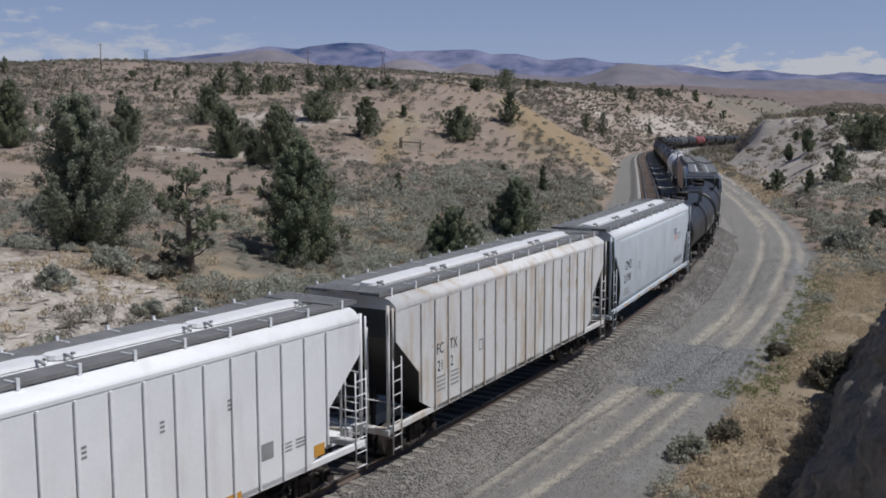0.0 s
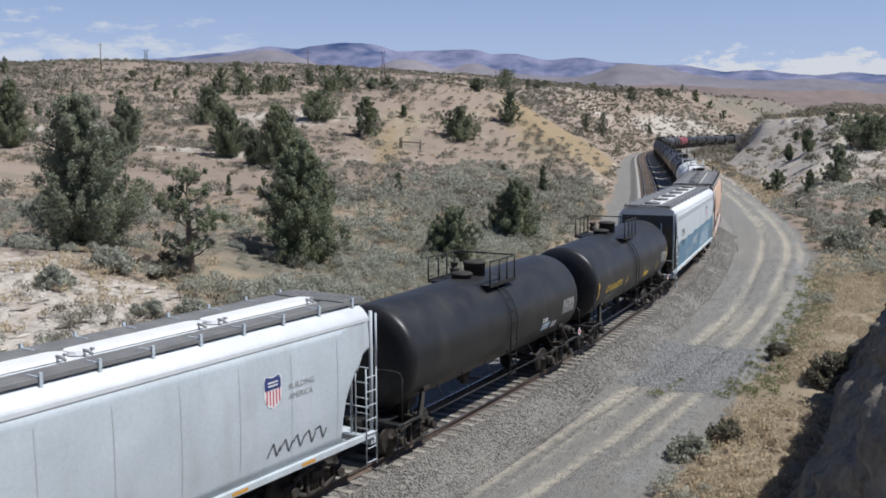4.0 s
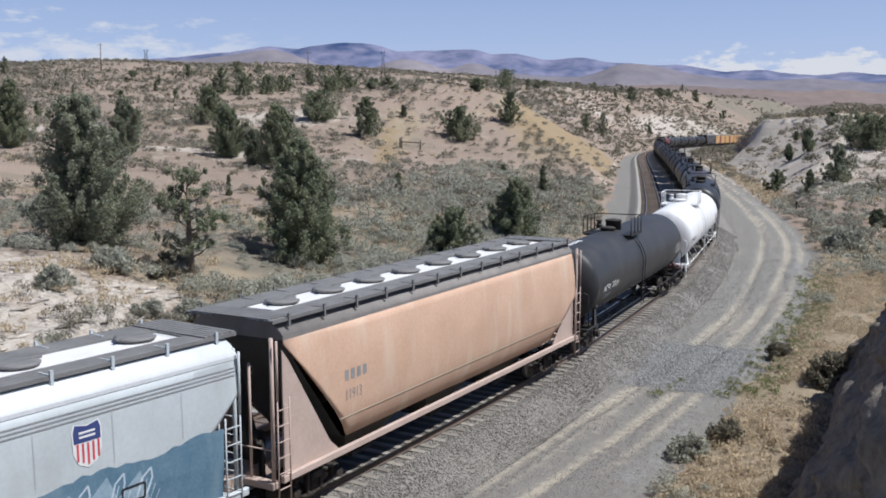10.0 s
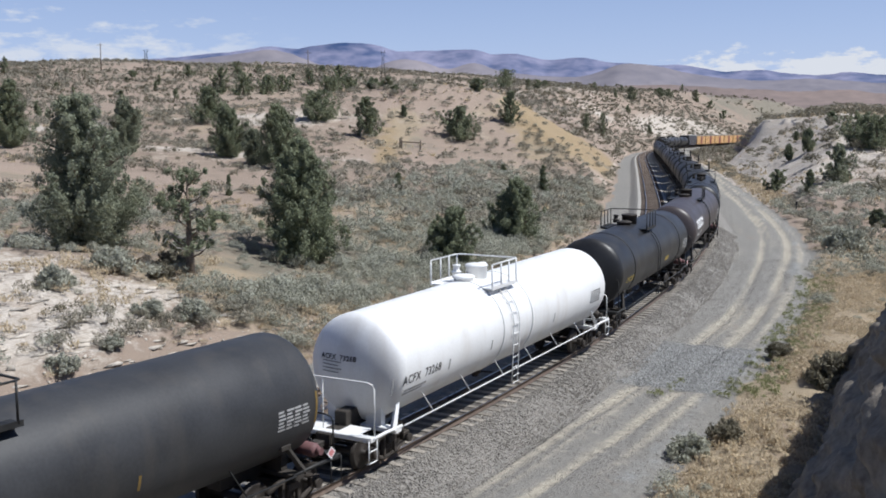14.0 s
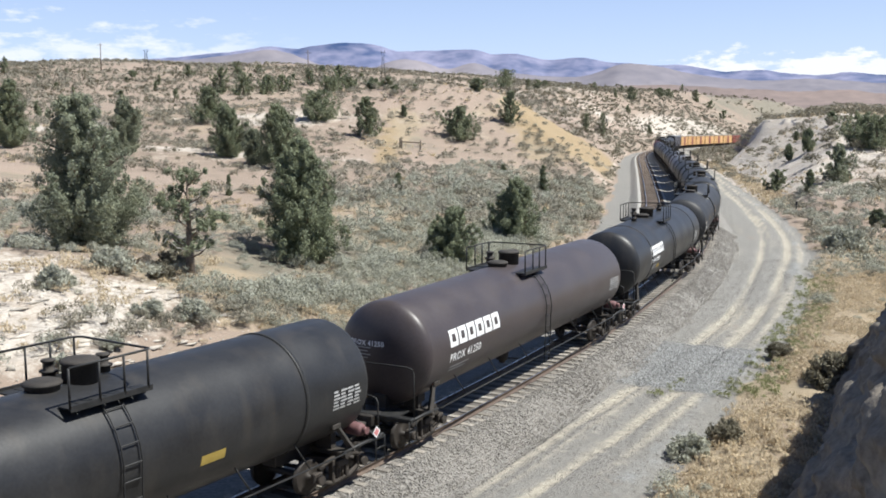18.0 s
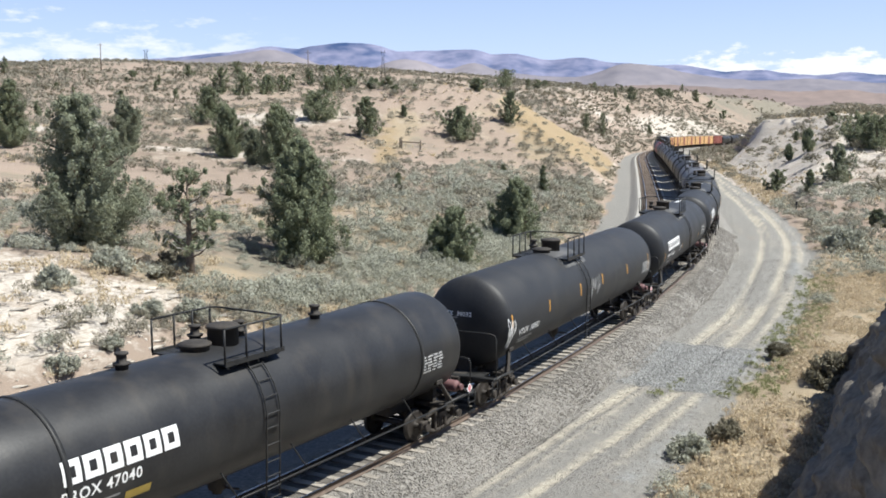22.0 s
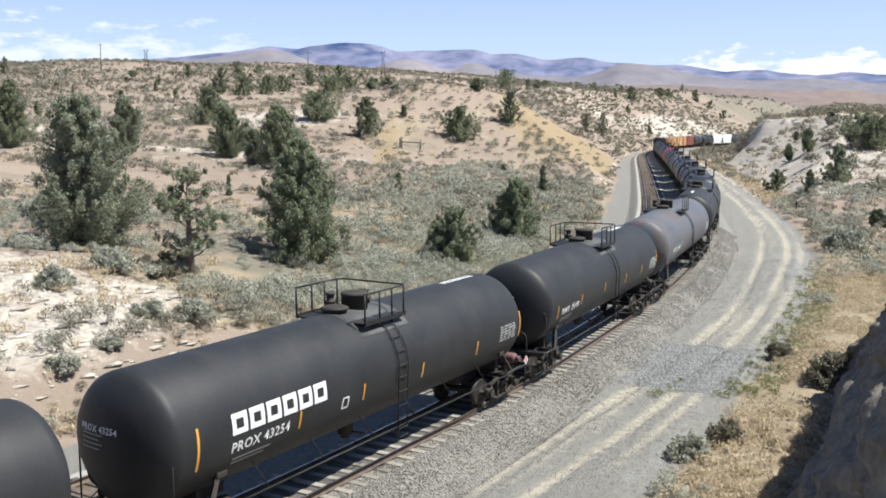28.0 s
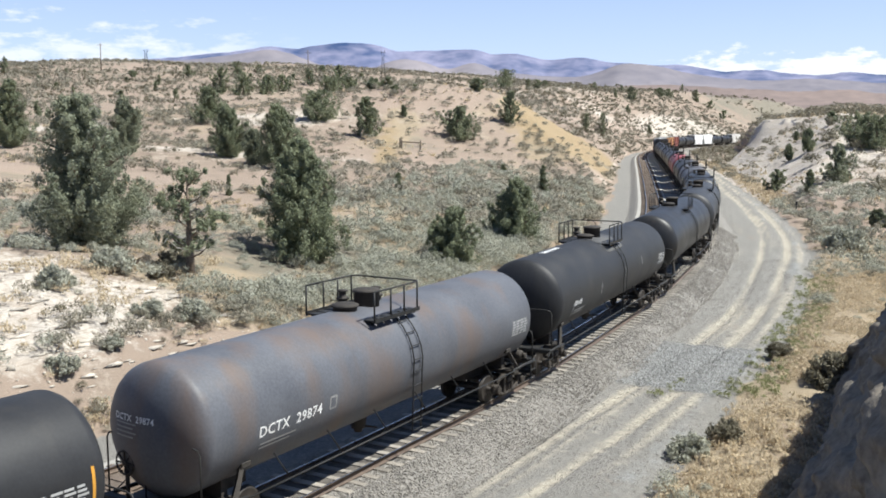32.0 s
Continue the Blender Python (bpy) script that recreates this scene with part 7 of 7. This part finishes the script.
p = field(2600, 24, 90, 46, lambda x, y, s, d: np.where(d > 0, 0.18, 0.30) * thin(x, y, s, d, 7, 46, 0.25) * not_bank(x, y, s, d))
scatter("dark_brush", "dark twiggy brush near the railway", "shrub", BRUSH, p, sizes_of(p, 0.3, 1.0, 6), 200, 0.085, 56)
p = field(9000, 16, 95, 47, lambda x, y, s, d: thin(x, y, s, d, 6, 47, np.where((d > 0) & (d < 14), 0.3, 0.36)) * np.where((d > 11.5) & (s < 40), 0.3, 1))
scatter("dry_grass", "tufts of straw-coloured dry grass", "grass", STRAW, p, sizes_of(p, 0.22, 0.6, 7), 50, 0.16, 57, up=2.2)
p = strip(16000, -2, 48, 6.9, 13.2, 66, 0.42)
scatter("dry_grass", "pale dry grass on the road's verge", "grass", STRAW, p, sizes_of(p, 0.12, 0.36, 10), 26, 0.2, 66, up=2.6)
p = strip(2500, 95, 230, 7.6, 13.0, 67, 0.5)
scatter("dry_grass", "dry grass at the foot of the far cut", "grass", STRAW, p, sizes_of(p, 0.3, 0.8, 11), 16, 0.35, 67, up=1.4)
p = strip(900, 50, 110, 9.0, 26.0, 68, 0.45)
scatter("sagebrush", "grey sagebrush beyond the road's bend", "shrub", SAGE, p, sizes_of(p, 0.5, 1.5, 12), 110, 0.12, 68)
p = strip(1300, 100, 260, 17, 66, 69, 0.35)
scatter("dark_brush", "dark brush on the chalky hill", "shrub", BRUSH, p, sizes_of(p, 0.7, 2.4, 13), 110, 0.11, 69)
p = strip(900, 12, 60, -16.2, -10.8, 72, 0.35)
scatter("sagebrush", "dense pale sagebrush belt beside the siding", "shrub", SAGE, p, sizes_of(p, 0.6, 1.5, 16), 420, 0.055, 72)
p = strip(2600, 38, 118, -30, -10.6, 76, 0.5)
scatter("sagebrush", "grey-green sagebrush on the flat beyond the siding", "shrub", SAGE, p, sizes_of(p, 0.45, 1.3, 20), 130, 0.10, 76)
p = strip(520, -12, 16, -15.0, -9.9, 77, 0.4)
scatter("sagebrush", "grey-brown shrubs at the foot of the chalky bank", "shrub", SLOPE_SAGE, p, sizes_of(p, 0.35, 1.0, 21), 260, 0.075, 77)
p = strip(140, -10, 18, -19.0, -10.2, 78, 0.3)
scatter("dark_brush", "small dark brush on the chalky bank", "shrub", BRUSH, p, sizes_of(p, 0.3, 0.8, 22), 240, 0.075, 78)
p = strip(160, -4, 16, -20, -10.4, 73, 0.3)
scatter("sagebrush", "small grey sagebrush on the chalky bank", "shrub", SAGE, p, sizes_of(p, 0.35, 0.9, 17), 220, 0.08, 73)
p = strip(1500, -5, 22, -12.6, -10.0, 70, 0.3)
scatter("dry_grass", "dry grass on the chalky bank", "grass", STRAW, p, sizes_of(p, 0.25, 0.6, 14), 40, 0.16, 70, up=2.4)
p = field(7000, 95, 240, 48, lambda x, y, s, d: thin(x, y, s, d, 14, 48, 0.12))
scatter("dry_grass", "dry bunch grass over the slopes", "grass", STRAW, p, sizes_of(p, 0.3, 0.9, 8), 16, 0.35, 58, up=1.4)
p = field(30000, 20, 95, 49, lambda x, y, s, d: np.where((d > 0) & (np.abs(d - road_lines(s)[2] - 0.9) < 1.1) & (s > 15) & (s < 46), 0.95, 0.0) + 0.25 * bump(s, d, 14.5, 4.8, 1.6, 0.4) * 2)
scatter("green_weeds", "low green weeds along the road's edge", "weeds", GREEN_WEED, p, sizes_of(p, 0.14, 0.4, 9), 60, 0.14, 59, up=1.6)


def brush_thing(x, y, size, mat, label, seed):
    """A single large bush with stems."""
    rng = np.random.default_rng(seed)
    z = float(land(np.array([x]), np.array([y]))[0][0]) - 0.04
    t = thing("bush", label, "shrub", pose(x, y, z))
    n = 34
    d = rng.normal(size=(n, 3))
    d /= np.linalg.norm(d, axis=1)[:, None]
    d[:, 2] = np.abs(d[:, 2])
    c = d * size * rng.uniform(0.3, 0.62, n)[:, None] * np.array([1, 1, 0.95]) + np.array([0, 0, 0.12])
    v, f = leaf_bits(c, np.full(n, size * 0.17), 90, 0.06 * size, rng, 0.9, 0.6)
    part("foliage", mesh_of("foliage", v, f, mat), None, t)
    for i in range(8):
        bm = bmesh.new()
        tube(bm, [(0, 0, -0.05), tuple(c[i] * 0.5), tuple(c[i])], [0.03, 0.02, 0.008], 5)
        part("stem", bm, BARK, t)
    return t


for k, (x, y, q, m) in enumerate(BUSHES):
    brush_thing(x, y, q, (SAGE, BRUSH)[m], ("pale grey sagebrush on the chalky bank", "brown-green twiggy bush in dry grass")[m], 700 + k)


# ---- loose stone on the ballast shoulder and the road ----
def stones(name, label, mat, s, d, z, sizes, seed, long=1.0, flat=1.0):
    rng = np.random.default_rng(seed)
    x, y, zz = on_line(s, d, 0)
    n = len(s)
    base = np.array([(1, 0, 0), (0, 1, 0), (-1, 0, 0), (0, -1, 0), (0, 0, 0.8), (0, 0, -0.8)], float)
    v = base[None] * rng.uniform(0.6, 1.25, (n, 6, 1)) * sizes[:, None, None] + rng.normal(size=(n, 6, 3)) * sizes[:, None, None] * 0.2
    v = v * np.array([1.0, long, flat])
    a = rng.uniform(0, 6.28, n) if long == 1.0 else np.interp(s, LINE_S, -LINE_TURN) + rng.normal(size=n) * 0.25
    ca, sa = np.cos(a)[:, None], np.sin(a)[:, None]
    vx, vy = v[..., 0] * ca - v[..., 1] * sa, v[..., 0] * sa + v[..., 1] * ca
    v = np.stack([vx + x[:, None], vy + y[:, None], v[..., 2] + z[:, None]], -1).reshape(-1, 3)
    tri = np.array([(0, 1, 4), (1, 2, 4), (2, 3, 4), (3, 0, 4), (1, 0, 5), (2, 1, 5), (3, 2, 5), (0, 3, 5)])
    f = (tri[None] + 6 * np.arange(n)[:, None, None]).reshape(-1, 3)
    return tagged(new(name, mesh_of(name, v, f, mat)), label, "gravel", kind="stuff")


r = np.random.default_rng(77)
n = 46000
s_, d_ = -6 + 76 * r.random(n) ** 1.25, 0.95 + 2.15 * r.random(n)
z_ = grade(s_) - 0.215 - 0.66 * smooth(1.55, 2.95, d_) + 0.012
stones("ballast_stones", "crushed grey ballast stones on the track shoulder", STONE, s_, d_, z_, r.uniform(0.018, 0.046, n), 78)
n = 9000
s_, d_ = -6 + 60 * r.random(n) ** 1.2, 2.9 + 4.4 * r.random(n)
x_, y_, _ = on_line(s_, d_)
stones("road_gravel", "loose gravel on the service road", STONE, s_, d_, land(x_, y_)[0] + 0.005, r.uniform(0.012, 0.035, n), 79)
n = 9000
s_, d_ = 15.2 + 8.2 * r.random(n), 2.4 + 4.6 * r.random(n)
x_, y_, _ = on_line(s_, d_)
stones("road_gravel", "patch of fresh pale gravel across the road", PALE_STONE, s_, d_, np.maximum(land(x_, y_)[0], grade(s_) - 0.215 - 0.66 * smooth(1.55, 2.95, d_)) + 0.008, r.uniform(0.018, 0.04, n), 80)


n = 450
s_, d_ = r.uniform(-4, 16, n), -r.uniform(11.0, 21.0, n)
x_, y_, _ = on_line(s_, d_)
CHALK_ROCK = surface("chalk_rubble", (0.36, 0.315, 0.26), (0.56, 0.51, 0.445), 2, 0.95, relief=0.6, fine=14, vary=-0.2)
stones("chalk_rubble", "blocks of pale chalk rubble on the bank", CHALK_ROCK, s_, d_, land(x_, y_)[0], r.uniform(0, 1, n) ** 4 * 0.20 + 0.03, 81)
n = 300
s_, d_ = r.uniform(-4, 14, n), -r.uniform(11.5, 19.0, n)
x_, y_, _ = on_line(s_, d_)
stones("chalk_ledges", "flat broken ledges of pale chalk along the bank", CHALK_ROCK, s_, d_, land(x_, y_)[0] - 0.02, r.uniform(0, 1, n) ** 2 * 0.24 + 0.06, 83, 2.4, 0.34)
p = strip(800, 5, 20, -21, -15, 75, 0.3)
scatter("dry_grass", "dry grass on top of the chalky bank", "grass", STRAW, p, sizes_of(p, 0.25, 0.6, 19), 36, 0.16, 75, up=2.4)
n = 500
s_, d_ = r.uniform(0, 18, n), r.uniform(10.8, 13.0, n)
x_, y_, _ = on_line(s_, d_)
stones("chalk_rubble", "fallen rubble below the rock face", CHALK_ROCK, s_, d_, land(x_, y_)[0], r.uniform(0, 1, n) ** 3 * 0.16 + 0.03, 82)


# ---- poles, fences and signs on the hill ----
def utility_pole(x, y, h, lattice=False):
    z = float(land(np.array([x]), np.array([y]))[0][0]) - 0.3
    t = thing("power_pylon" if lattice else "utility_pole", "lattice steel power pylon on the plateau" if lattice else "dark wooden utility pole on the skyline", "pylon" if lattice else "pole", pose(x, y, z))
    bm = bmesh.new()
    if lattice:
        for sx in (-1, 1):
            for sy in (-1, 1):
                tube(bm, [(sx * 0.9, sy * 0.9, 0), (sx * 0.35, sy * 0.35, h * 0.75), (sx * 0.7, 0, h)], 0.07, 5)
        for k in range(5):
            f = 0.9 - 0.55 * k / 5
            tube(bm, [(-f, -f, h * 0.15 * k), (f, f, h * 0.15 * (k + 1))], 0.04, 4)
            tube(bm, [(f, -f, h * 0.15 * k), (-f, f, h * 0.15 * (k + 1))], 0.04, 4)
        part("frame", bm, BLACK_IRON, t)
    else:
        tube(bm, [(0, 0, 0), (0, 0, h)], [0.22, 0.15], 8)
        part("mast", bm, POLE_WOOD, t)
    bm = bmesh.new()
    box(bm, -1.2, 1.2, -0.06, 0.06, h * 0.92, h * 0.92 + 0.14)
    part("crossarm", bm, POLE_WOOD if not lattice else BLACK_IRON, t)
    return t


utility_pole(-137.4, 415.9, 11.0)
utility_pole(-123.9, 432.2, 8.0, True)
utility_pole(-50.2, 385.6, 13.0)
utility_pole(-26.0, 450.0, 12.0, True)


def brace_fence(x, y, w, h):
    z = float(land(np.array([x]), np.array([y]))[0][0]) - 0.15
    t = thing("fence_brace", "dark wooden fence brace of two posts and a rail", "fence", pose(x, y, z, 0, 0, -8))
    for u in (-w / 2, -w / 2 + 0.25, w / 2):
        bm = bmesh.new()
        tube(bm, [(u, 0, 0), (u, 0, h * (1.2 if u < 0 else 1))], 0.1, 7)
        part("post", bm, POLE_WOOD, t)
    bm = bmesh.new()
    tube(bm, [(-w / 2, 0, h * 0.85), (w / 2, 0, h * 0.75)], 0.08, 7)
    part("rail", bm, POLE_WOOD, t)


brace_fence(-4.8, 149.5, 3.0, 1.5)
brace_fence(7.0, 136.0, 1.9, 0.9)
mx, my = 38.2, 110.0
t = thing("marker_post", "small dark railway marker post beside the road", "sign post", pose(mx, my, float(land(np.array([mx]), np.array([my]))[0][0]) - 0.05))
bm = bmesh.new()
tube(bm, [(0, 0, 0), (0, 0, 1.3)], 0.04, 6)
part("post", bm, BLACK_IRON, t)
bm = bmesh.new()
box(bm, -0.12, 0.12, -0.05, -0.03, 0.95, 1.35, 0.01)
part("plate", bm, BLACK_IRON, t)


motions()
